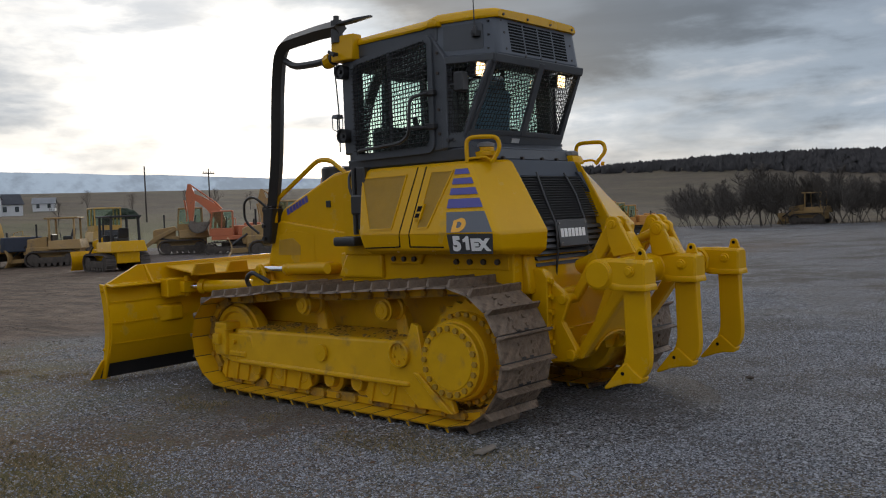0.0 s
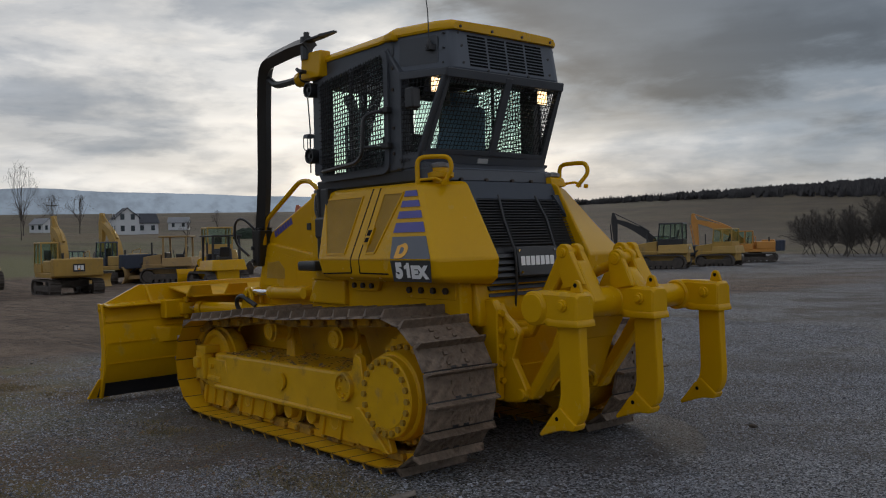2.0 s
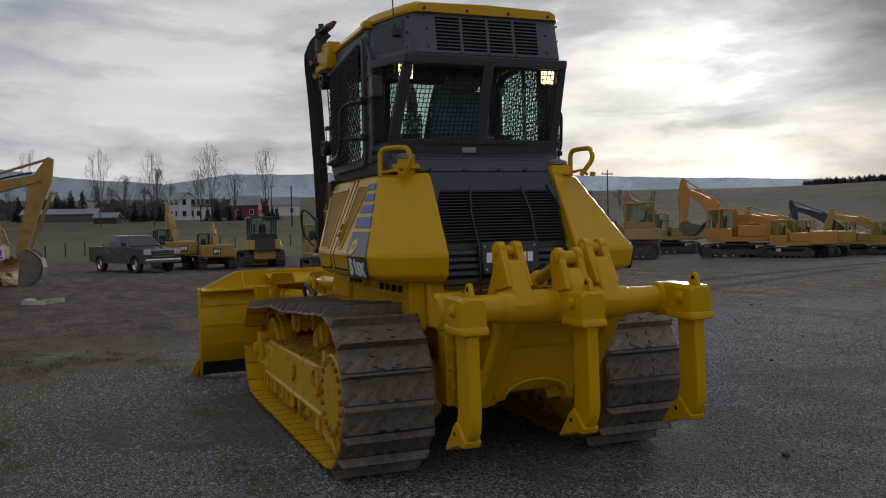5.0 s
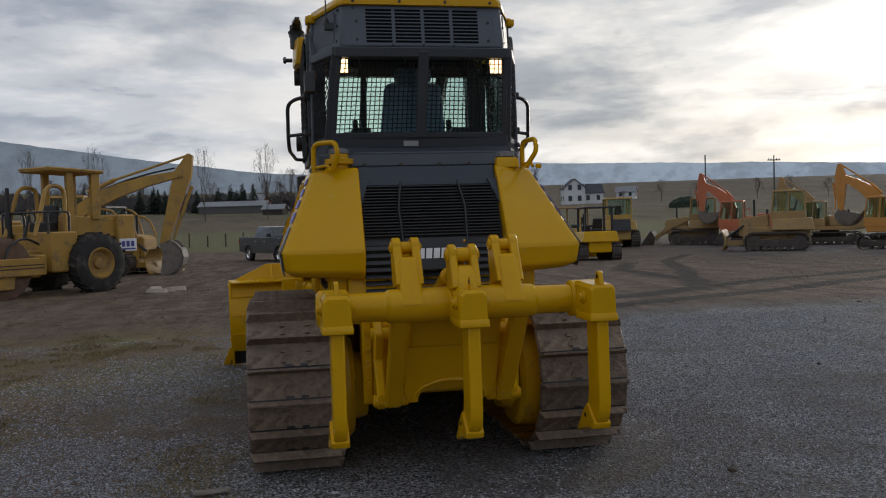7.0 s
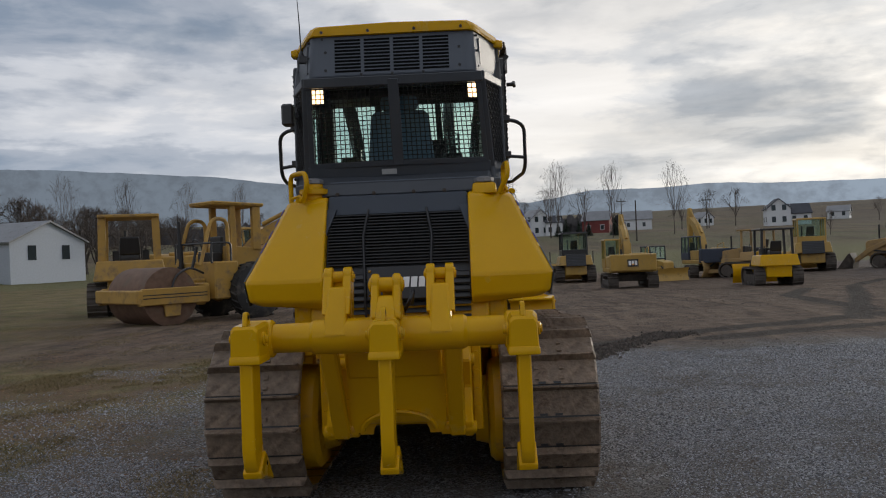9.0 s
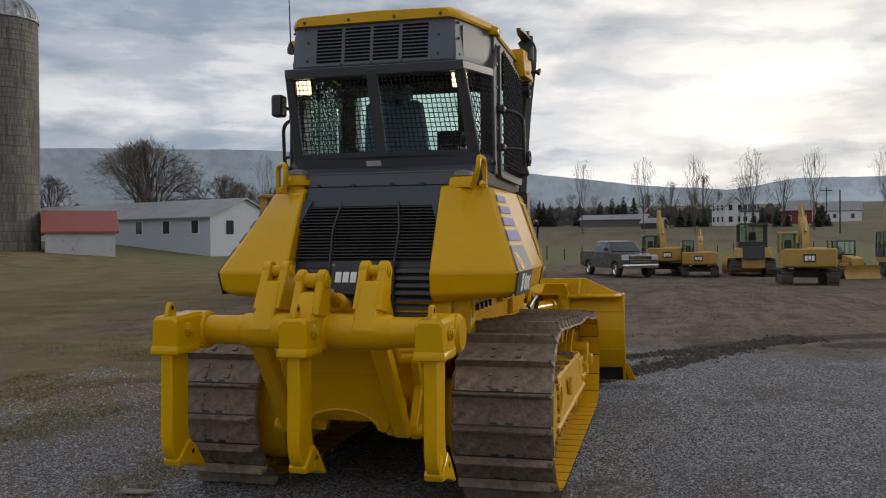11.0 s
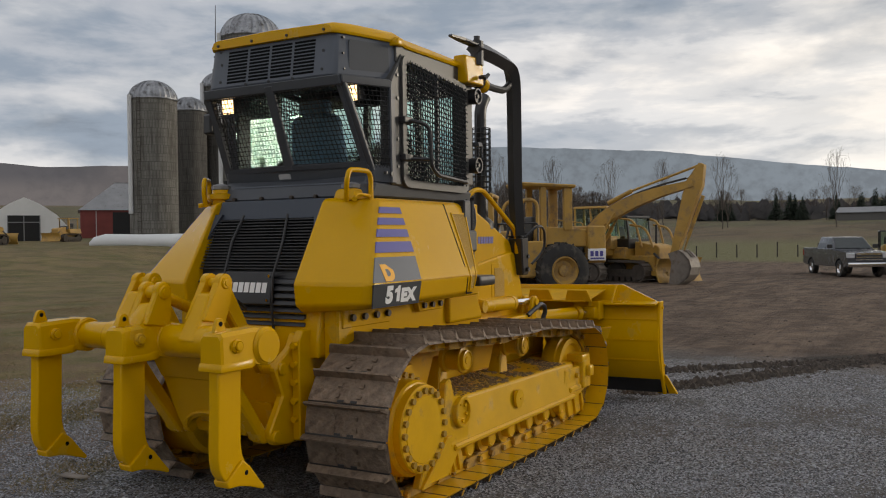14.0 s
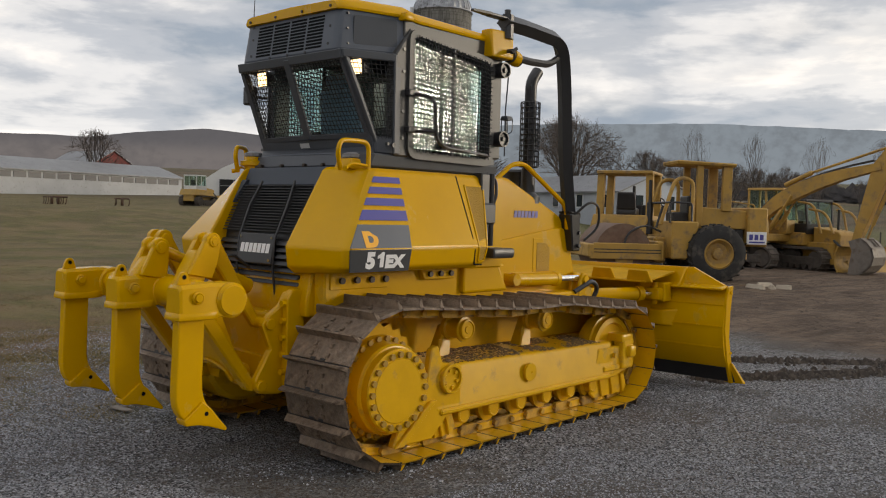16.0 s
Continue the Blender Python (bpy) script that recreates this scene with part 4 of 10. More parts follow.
# raised rim round the arch and a rounded cross tube over it
b = bmesh.new()
rim_ = [(y * 1.0, z + 0.012) for y, z in arch_(0.215, 0.47, 0.115)]
tube(b, [(-3.392 + (z - 0.5) * 0.42, y, z) for y, z in rim_], 0.013, 6)
hexa(b, [(-3.30, -0.27, 0.83), (-3.25, -0.27, 0.80), (-3.25, 0.27, 0.80), (-3.30, 0.27, 0.83)], [(-3.22, -0.27, 0.99), (-3.15, -0.27, 0.97), (-3.15, 0.27, 0.97), (-3.22, 0.27, 0.99)], 0.02, 2)
dpart("cross_tube", b, YELLOW, plate_c, smooth=30)
b = bmesh.new()
hexa(b, [(-3.50, -0.21, 0.50), (-3.50, 0.21, 0.50), (-3.56, 0.21, 0.50), (-3.56, -0.21, 0.50)], [(-3.47, -0.19, 0.575), (-3.47, 0.19, 0.575), (-3.54, 0.19, 0.575), (-3.54, -0.19, 0.575)], 0.01)
dpart("arch_pad", b, DIRTY_YELLOW, plate_c)
b = bmesh.new()
pts = [(-0.33, 0.64), (-0.33, 0.50), (-0.27, 0.43)] + arch_(0.17, 0.43, 0.12)[::-1] + [(0.27, 0.43), (0.33, 0.50), (0.33, 0.64)]
hexa(b, [(-3.55, y, z) for y, z in pts], [(-3.60, y, z) for y, z in pts], 0.0)
dpart("tow_bracket", b, YELLOW, smooth=None)
b = bmesh.new()
BX, BZ = -3.015, 1.072
lathe(b, [(-0.68, 0.078), (-0.42, 0.080), (-0.40, 0.092), (-0.20, 0.095), (0.20, 0.095), (0.40, 0.092), (0.42, 0.080), (0.68, 0.078)], (BX, 0.0, BZ), "y", 28)
dpart("ripper_beam", b, YELLOW, smooth=35)
for k, yc in enumerate((-0.70, 0.0, 0.70)):
    b = bmesh.new()
    # casting: the pocket for the shank, flared into the hub round the beam
    prev = None
    for x, w, z0, z1 in ((-2.685, 0.064, 1.015, 1.150), (-2.700, 0.070, 1.005, 1.166), (-2.850, 0.072, 1.000, 1.172), (-2.900, 0.066, 1.000, 1.174), (-2.950, 0.064, 0.985, 1.172), (-3.010, 0.070, 0.975, 1.165)):
        ring = [b.verts.new(p) for p in ((x, yc - w * 1.08, z0), (x, yc + w * 1.08, z0), (x, yc + w, z1 - 0.02), (x, yc + w * 0.75, z1), (x, yc - w * 0.75, z1), (x, yc - w, z1 - 0.02))]
        if prev:
            for q in range(6):
                b.faces.new((prev[q], prev[(q + 1) % 6], ring[(q + 1) % 6], ring[q]))
        else:
            b.faces.new(ring)
        prev = ring
    b.faces.new(prev)
    bmesh.ops.recalc_face_normals(b, faces=b.faces)
    # flange below, hub round the beam
    hexa(b, [(-2.672, yc - 0.082, 0.972), (-2.90, yc - 0.082, 0.972), (-2.95, yc - 0.05, 0.972), (-2.95, yc + 0.05, 0.972), (-2.90, yc + 0.082, 0.972), (-2.672, yc + 0.082, 0.972)], [(-2.680, yc - 0.078, 1.018), (-2.91, yc - 0.078, 1.022), (-2.98, yc - 0.05, 1.022), (-2.98, yc + 0.05, 1.022), (-2.91, yc + 0.078, 1.022), (-2.680, yc + 0.078, 1.018)], 0.012, 2)
    rod(b, (BX, yc - 0.082, BZ), (BX, yc + 0.082, BZ), 0.102, n=28, bevel=0.014)
    if yc:
        y_out = yc + math.copysign(0.09, yc)
        rod(b, (BX, yc, BZ), (BX, y_out, BZ), 0.088, n=28, bevel=0.006)
    holder = dpart("shank_holder", b, YELLOW, smooth=35)
    b = bmesh.new()
    rod(b, (-2.79, yc - 0.100, 1.095), (-2.79, yc + 0.100, 1.095), 0.024, n=14, bevel=0.004)
    rod(b, (-2.79, yc - 0.086, 1.095), (-2.79, yc + 0.086, 1.095), 0.036, n=14, bevel=0.004)
    tube(b, [(-2.79 + 0.03 * math.cos(a), yc + 0.088, 1.095 + 0.03 * math.sin(a)) for a in np.linspace(0, 5.2, 10)], 0.005, 5)
    dpart("shank_pin", b, YELLOW, holder)
    b = bmesh.new()
    prism(b, [(-2.70, 1.165), (-2.79, 1.165), (-2.775, 1.205)] + arc(-2.745, 1.208, 0.03, 170, 10, 6) + [(-2.71, 1.20)], yc - 0.012, yc + 0.012, bevel=0.004)
    eye = dpart("lifting_eye", b, YELLOW, holder)
    # dark disc stands for the shaded hole through the eye
    b = bmesh.new()
    rod(b, (-2.745, yc - 0.0135, 1.208), (-2.745, yc + 0.0135, 1.208), 0.013, n=10)
    dpart("eye_hole", b, HOLLOW_SHADE, eye)
    b = bmesh.new()
    back = [(-2.705, 1.10), (-2.698, 0.80), (-2.690, 0.60), (-2.690, 0.54), (-2.698, 0.49), (-2.716, 0.45), (-2.745, 0.418), (-2.78, 0.40)]
    fore = [(-2.905, 0.468), (-2.885, 0.495), (-2.868, 0.53), (-2.858, 0.58), (-2.857, 0.66), (-2.868, 1.10)]
    prism(b, back + [(-2.86, 0.395)] + fore, yc - 0.034, yc + 0.034, bevel=0.010, seg=2)
    dpart("ripper_shank", b, YELLOW, smooth=40)
    b = bmesh.new()
    prism(b, [(-2.735, 0.418), (-2.80, 0.47), (-2.850, 0.512), (-2.905, 0.47), (-2.965, 0.395), (-3.015, 0.338), (-3.005, 0.322), (-2.90, 0.362), (-2.83, 0.38), (-2.75, 0.385)], yc - 0.048, yc + 0.048, bevel=0.008, seg=2)
    tip = dpart("ripper_tooth", b, YELLOW, smooth=30)
    # dark disc stands for the shaded pin hole in the tooth
    b = bmesh.new()
    rod(b, (-2.875, yc - 0.0495, 0.440), (-2.875, yc + 0.0495, 0.440), 0.013, n=10)
    dpart("pin_hole", b, HOLLOW_SHADE, tip)
# middle lug and lift cylinder
b = bmesh.new()
hexa(b, [(-2.80, -0.055, 1.16), (-3.03, -0.055, 1.12), (-3.03, 0.055, 1.12), (-2.80, 0.055, 1.16)], [(-2.89, -0.045, 1.285), (-3.01, -0.045, 1.285), (-3.01, 0.045, 1.285), (-2.89, 0.045, 1.285)], 0.016, 2)
lug = dpart("lug", b, YELLOW)
for y in (-0.078, 0.036):
    b = bmesh.new()
    prism(b, [(-2.83, 1.17), (-2.915, 1.345)] + arc(-2.965, 1.340, 0.060, 20, 190, 8) + [(-3.02, 1.24), (-3.01, 1.14)], y, y + 0.042, bevel=0.009)
    dpart("fork_cheek", b, YELLOW, lug)
b = bmesh.new()
rod(b, (-2.965, -0.09, 1.340), (-2.965, 0.09, 1.340), 0.040, n=18, bevel=0.006)
rod(b, (-2.965, -0.096, 1.340), (-2.965, 0.096, 1.340), 0.020, n=12)
dpart("lug_pin", b, YELLOW, lug)
b = bmesh.new()
rod(b, (-3.66, 0.0, 1.06), (-3.30, 0.0, 1.205), 0.058, n=18, bevel=0.008)
rod(b, (-2.965, 0.0, 1.34), (-3.30, 0.0, 1.205), 0.034, n=14)
lift = dpart("lift_cylinder", b, YELLOW, smooth=35)
b = bmesh.new()
tube(b, rounded([(-3.60, 0.09, 1.20), (-3.45, 0.11, 1.30), (-3.35, 0.10, 1.24), (-3.42, 0.05, 1.16)], 0.06), 0.011, 8)
dpart("hose", b, BLACK, lift)

# ---- cab ----
TIN_BOLT = shade("dull_bolt", (0.22, 0.215, 0.20), 0.5, metal=0.4)
bm = bmesh.new()
hexa(bm, [(-4.045, -0.60, 1.893), (-4.045, 0.60, 1.893), (-4.12, 0.685, 1.893), (-5.44, 0.685, 1.893), (-5.44, -0.685, 1.893), (-4.12, -0.685, 1.893)], [(-4.085, -0.61, 1.985), (-4.085, 0.61, 1.985), (-4.15, 0.70, 1.985), (-5.44, 0.70, 1.970), (-5.44, -0.70, 1.970), (-4.15, -0.70, 1.985)], 0.010)
cab = dpart("cab", bm, CAB, label="charcoal operator cab with wire window guards and a yellow roof")
bm = bmesh.new()
hexa(bm, [(-4.155, -0.60, 1.98), (-4.155, 0.60, 1.98), (-4.40, 0.69, 1.98), (-4.40, -0.69, 1.98)], [(-4.195, -0.605, 2.035), (-4.195, 0.605, 2.035), (-4.40, 0.695, 2.035), (-4.40, -0.695, 2.035)], 0.008)
dpart("rear_wall", bm, CAB, cab)
bm = bmesh.new()
hexa(bm, [(-4.205, -0.61, 2.025), (-4.185, 0.0, 2.025), (-4.205, 0.61, 2.025), (-4.40, 0.70, 2.025), (-4.40, -0.70, 2.025)], [(-4.185, -0.61, 2.105), (-4.155, 0.0, 2.105), (-4.185, 0.61, 2.105), (-4.40, 0.70, 2.105), (-4.40, -0.70, 2.105)], 0.006)
dpart("rear_sill", bm, CAB, cab)
for y in (-0.40, -0.16, 0.10, 0.30):
    b = bmesh.new()
    rod(b, (-4.055, y, 1.905), (-4.028, y, 1.905), 0.013, n=8)
    dpart("bolt", b, BOLT, cab)
# paler strip puts the light caught by the ledge into its colour
bm = bmesh.new()
hexa(bm, [(-4.10, -0.45, 1.982), (-4.10, 0.55, 1.982), (-4.15, 0.55, 1.982), (-4.15, -0.45, 1.982)], [(-4.102, -0.45, 1.992), (-4.102, 0.55, 1.992), (-4.15, 0.55, 1.994), (-4.15, -0.45, 1.994)])
dpart("ledge_strip", bm, VENT, cab)
bm = bmesh.new()
box(bm, -5.50, -5.40, -0.62, 0.62, 1.30, 2.04, 0.01)
dpart("bulkhead", bm, CAB, cab)
b = bmesh.new()
hexa(b, [(-4.176, -0.115, 2.038), (-4.178, -0.015, 2.038), (-4.196, -0.015, 2.038), (-4.196, -0.115, 2.038)], [(-4.163, -0.115, 2.072), (-4.165, -0.015, 2.072), (-4.185, -0.015, 2.072), (-4.185, -0.115, 2.072)])
dpart("label_plate", b, shade("worn_label", (0.42, 0.42, 0.42), 0.5), cab)
# pillars
for side in (-1, 1):
    tone = CAB_BROWN if side > 0 else CAB
    b = bmesh.new()
    prism(b, [(-4.315, 1.975), (-4.46, 1.975), (-4.46, 2.86), (-4.315, 2.66)], *sorted((side * 0.62, side * 0.715)), bevel=0.01)
    dpart("rear_pillar", b, tone, cab)
    b = bmesh.new()
    prism(b, [(-5.32, 2.02), (-5.46, 2.02), (-5.46, 2.88), (-5.32, 2.88)], *sorted((side * 0.60, side * 0.705)), bevel=0.01)
    dpart("front_pillar", b, tone, cab)
    b = bmesh.new()
    box(b, -5.46, -4.40, *sorted((side * 0.63, side * 0.70)), 2.79, 2.905, 0.008)
    dpart("roof_rail", b, tone, cab)
    # door: frame, glass, wire guard, handle
    b = bmesh.new()
    y0, y1 = side * 0.705, side * 0.735
    frame_out = round_poly([(-4.425, 1.965), (-5.34, 1.955), (-5.34, 2.765), (-4.425, 2.855)], 0.09)
    frame_in = round_poly([(-4.475, 2.02), (-5.295, 2.01), (-5.295, 2.725), (-4.475, 2.81)], 0.065)
    lo_o = [b.verts.new((x, y0, z)) for x, z in frame_out]
    lo_i = [b.verts.new((x, y0, z)) for x, z in frame_in]
    hi_o = [b.verts.new((x, y1, z)) for x, z in frame_out]
    hi_i = [b.verts.new((x, y1, z)) for x, z in frame_in]
    for i in range(len(lo_o)):
        j = (i + 1) % len(lo_o)
        b.faces.new((hi_o[i], hi_o[j], hi_i[j], hi_i[i])), b.faces.new((lo_o[i], lo_i[i], lo_i[j], lo_o[j]))
        b.faces.new((lo_o[i], lo_o[j], hi_o[j], hi_o[i])), b.faces.new((lo_i[i], hi_i[i], hi_i[j], lo_i[j]))
    bmesh.ops.recalc_face_normals(b, faces=b.faces)
    door = dpart("door", b, tone, cab, "dusty charcoal door with a wire guard", smooth=30)
    b = bmesh.new()
    sheet(b, [(-4.44, side * 0.665, 1.99), (-5.31, side * 0.665, 1.99), (-5.31, side * 0.665, 2.80), (-4.44, side * 0.665, 2.80)], 0.005)
    g = dpart("pane", b, GLASS, door, smooth=None)
    g.visible_shadow = False
    b = bmesh.new()
    y = side * 0.745
    mesh_grid(b, (-4.47, y, 2.015), (-5.30, y, 2.005), (-5.30, y, 2.730), (-4.47, y, 2.815), 26, 24, 0.0048, wave=0.004)
    tagged(dpart("wire_guard", b, WIRE, door, smooth=None), kind="stuff")
    b = bmesh.new()
    box(b, -4.895, -4.865, *sorted((side * 0.720, side * 0.735)), 2.01, 2.78, 0.003)
    dpart("guard_bar", b, CAB, door)
    b = bmesh.new()
    tube(b, rounded([(-4.46, side * 0.73, 2.405), (-4.47, side * 0.80, 2.40), (-4.54, side * 0.87, 2.37), (-4.56, side * 0.87, 2.10), (-4.66, side * 0.86, 2.05), (-5.20, side * 0.80, 2.03), (-5.24, side * 0.72, 2.03)], 0.05), 0.0135, 8)
    tube(b, [(-4.46, side * 0.73, 2.155), (-4.56, side * 0.87, 2.15)], 0.012, 8)
    dpart("door_handle", b, BLACK, door, smooth=40)
    for z in (2.16, 2.41):
        b = bmesh.new()
        box(b, -4.50, -4.40, *sorted((side * 0.715, side * 0.765)), z - 0.022, z + 0.022, 0.006)
        dpart("hinge", b, BLACK, door)
    for z in (2.10, 2.28, 2.55, 2.70):
        b = bmesh.new()
        rod(b, (-4.385, side * 0.71, z), (-4.385, side * 0.724, z), 0.012, n=10)
        dpart("bolt", b, BOLT if side < 0 else TIN_BOLT, cab)
    for z in (2.17, 2.69):
        b = bmesh.new()
        lathe(b, [(side * 0.70, 0.055), (side * 0.765, 0.06), (side * 0.79, 0.06), (side * 0.79, 0.05), (side * 0.772, 0.045), (side * 0.77, 0.018), (side * 0.79, 0.016)], (-5.40, 0, z), "y", 20)
        dpart("rubber_stop", b, BLACK, cab, smooth=30)
    # side quarter guard: wire in a flat frame between the corner bar and the pillar
    b = bmesh.new()
    T1, T2, B2, B1 = (-3.985, side * 0.585, 2.60), (-4.31, side * 0.700, 2.61), (-4.31, side * 0.712, 2.085), (-4.225, side * 0.640, 2.085)
    mesh_grid(b, T1, T2, B2, B1, 10, 17, 0.0030, wave=0.004)
    tagged(dpart("wire_guard", b, WIRE, cab, smooth=None), kind="stuff")
    b = bmesh.new()
    def bar(p, q, w, d):
        """A flat bar from p to q, w wide along x and d deep along y."""
        hexa(b, [(p[0] - w, p[1] - d, p[2]), (p[0] + w, p[1] - d, p[2]), (p[0] + w, p[1] + d, p[2]), (p[0] - w, p[1] + d, p[2])], [(q[0] - w, q[1] - d, q[2]), (q[0] + w, q[1] - d, q[2]), (q[0] + w, q[1] + d, q[2]), (q[0] - w, q[1] + d, q[2])], 0.007)
    bar((-4.235, side * 0.612, 2.06), (-3.965, side * 0.560, 2.650), 0.020, 0.032)
    bar((-4.335, side * 0.708, 1.985), (-4.335, side * 0.700, 2.655), 0.030, 0.014)
    hexa(b, [(-3.955, side * 0.565, 2.60), (-4.32, side * 0.690, 2.605), (-4.32, side * 0.715, 2.605), (-3.955, side * 0.590, 2.60)], [(-3.945, side * 0.565, 2.655), (-4.32, side * 0.690, 2.66), (-4.32, side * 0.715, 2.66), (-3.945, side * 0.590, 2.655)], 0.006)
    hexa(b, [(-4.215, side * 0.610, 1.99), (-4.33, side * 0.690, 1.985), (-4.33, side * 0.722, 1.985), (-4.215, side * 0.640, 1.99)], [(-4.215, side * 0.610, 2.105), (-4.33, side * 0.690, 2.10), (-4.33, side * 0.722, 2.10), (-4.215, side * 0.640, 2.105)], 0.006)
    dpart("guard_frame", b, CAB, cab, smooth=None)
    b = bmesh.new()
    rod(b, (-4.30, side * 0.715, 2.045), (-4.30, side * 0.728, 2.045), 0.016, n=10)
    box(b, -4.275, -4.255, *sorted((side * 0.69, side * 0.712)), 2.04, 2.06)
    dpart("latch", b, BLACK, cab)
# rear guard in two halves, bowed a little at its foot
b = bmesh.new()
T0, TM, T9 = Vector((-3.950, -0.560, 2.61)), Vector((-3.945, 0.0, 2.61)), Vector((-3.950, 0.560, 2.61))
B0, BM, B9 = Vector((-4.225, -0.608, 2.10)), Vector((-4.155, 0.0, 2.10)), Vector((-4.225, 0.608, 2.10))
gap = Vector((0, 0.035, 0))
mesh_grid(b, T0, TM - gap, BM - gap, B0, 18, 18, 0.0030, wave=0.004)
mesh_grid(b, TM + gap, T9, B9, BM + gap, 18, 18, 0.0030, wave=0.004)
tagged(dpart("wire_guard", b, WIRE, cab, smooth=None), kind="stuff")
b = bmesh.new()
hexa(b, [(-3.930, -0.036, 2.63), (-3.930, 0.036, 2.63), (-3.960, 0.036, 2.63), (-3.960, -0.036, 2.63)], [(-4.140, -0.036, 2.09), (-4.140, 0.036, 2.09), (-4.170, 0.036, 2.09), (-4.170, -0.036, 2.09)], 0.006)
hexa(b, [(-3.945, -0.58, 2.590), (-3.945, 0.58, 2.590), (-3.985, 0.58, 2.590), (-3.985, -0.58, 2.590)], [(-3.930, -0.575, 2.652), (-3.930, 0.575, 2.652), (-3.975, 0.575, 2.652), (-3.975, -0.575, 2.652)], 0.006)
for side in (-1, 1):
    hexa(b, [(-4.145, 0.0, 2.09), (-4.190, side * 0.60, 2.09), (-4.215, side * 0.60, 2.09), (-4.170, 0.0, 2.09)], [(-4.130, 0.0, 2.125), (-4.175, side * 0.60, 2.125), (-4.205, side * 0.60, 2.125), (-4.160, 0.0, 2.125)], 0.004)
    # stay along the outer foot of each half
    hexa(b, [(-4.175, side * 0.565, 2.12), (-4.175, side * 0.600, 2.12), (-4.20, side * 0.600, 2.12), (-4.20, side * 0.565, 2.12)], [(-3.955, side * 0.535, 2.60), (-3.955, side * 0.565, 2.60), (-3.98, side * 0.565, 2.60), (-3.98, side * 0.535, 2.60)], 0.004)
dpart("guard_frame", b, CAB, cab, smooth=None)
# rear, front glass
for pts in ([(-4.31, -0.60, 2.06), (-4.31, 0.60, 2.06), (-4.26, 0.60, 2.64), (-4.26, -0.60, 2.64)], [(-5.42, 0.60, 2.05), (-5.42, -0.60, 2.05), (-5.40, -0.60, 2.82), (-5.40, 0.60, 2.82)]):
    b = bmesh.new()
    sheet(b, pts, 0.005)
    g = dpart("pane", b, GLASS, cab, smooth=None)
    g.visible_shadow = False
b = bmesh.new()
for y in (-0.26, 0.26):
    hexa(b, [(-5.40, y - 0.03, 2.04), (-5.40, y + 0.03, 2.04), (-5.45, y + 0.03, 2.04), (-5.45, y - 0.03, 2.04)], [(-5.39, y * 0.9 - 0.02, 2.86), (-5.39, y * 0.9 + 0.02, 2.86), (-5.44, y * 0.9 + 0.02, 2.86), (-5.44, y * 0.9 - 0.02, 2.86)])
box(b, -5.46, -5.38, -0.62, 0.62, 2.78, 2.88)
dpart("windscreen_frame", b, CAB, cab)
# ventilation box under the roof
b = bmesh.new()
hexa(b, [(-3.945, -0.495, 2.655), (-3.945, 0.495, 2.655), (-3.962, 0.540, 2.655), (-4.42, 0.700, 2.665), (-4.46, 0.700, 2.665), (-4.46, -0.700, 2.665), (-4.42, -0.700, 2.665), (-3.962, -0.540, 2.655)], [(-3.985, -0.480, 2.935), (-3.985, 0.480, 2.935), (-4.000, 0.525, 2.935), (-4.43, 0.690, 2.935), (-4.48, 0.690, 2.935), (-4.48, -0.690, 2.935), (-4.43, -0.690, 2.935), (-4.000, -0.525, 2.935)], 0.012, 2)
ac = dpart("ventilation_box", b, VENT, cab, "blue-grey ventilation box with slotted rear panel")
for side in (-1, 1):
    b = bmesh.new()
    def sy(x, z, off):
        return side * (np.interp(x, [-4.425, -3.98], [0.698, 0.540]) - (z - 2.66) * 0.04 + off)
    panel = round_poly([(-4.055, 2.700), (-4.355, 2.710), (-4.355, 2.895), (-4.065, 2.895)], 0.02)
    hexa(b, [(x, sy(x, z, -0.004), z) for x, z in panel], [(x, sy(x, z, 0.005), z) for x, z in panel])
    dpart("side_panel", b, CAB, ac, smooth=None)
    for x, z in ((-4.02, 2.70), (-4.02, 2.80), (-4.025, 2.90)):
        b = bmesh.new()
        rod(b, (x, sy(x, z, -0.01), z), (x, sy(x, z, 0.008), z), 0.008, n=8)
        dpart("screw", b, BLACK, ac)
# dark raised strips stand for the shade inside the vent slots
for c in range(4):
    for i in range(10):
        z = 2.690 + i * 0.0228
        y = -0.370 + c * 0.190
        x = -3.945 - (z - 2.655) / 0.28 * 0.040
        b = bmesh.new()
        hexa(b, [(x - 0.004, y, z - 0.0068), (x + 0.003, y, z - 0.0068), (x + 0.003, y + 0.168, z - 0.0068), (x - 0.004, y + 0.168, z - 0.0068)], [(x - 0.004, y, z + 0.0068), (x + 0.0025, y, z + 0.0068), (x + 0.0025, y + 0.168, z + 0.0068), (x - 0.004, y + 0.168, z + 0.0068)])
        dpart("slot", b, HOLLOW_SHADE, ac, smooth=None)
for y, z in ((-0.43, 2.70), (-0.43, 2.82), (0.435, 2.70), (0.435, 2.82), (-0.45, 2.91), (-0.2, 2.665), (0.0, 2.665), (0.2, 2.665)):
    b = bmesh.new()
    rod(b, (-3.99, y, z), (-3.941 - (z - 2.655) / 0.28 * 0.040, y, z), 0.010, n=10)
    dpart("screw", b, BLACK, ac)
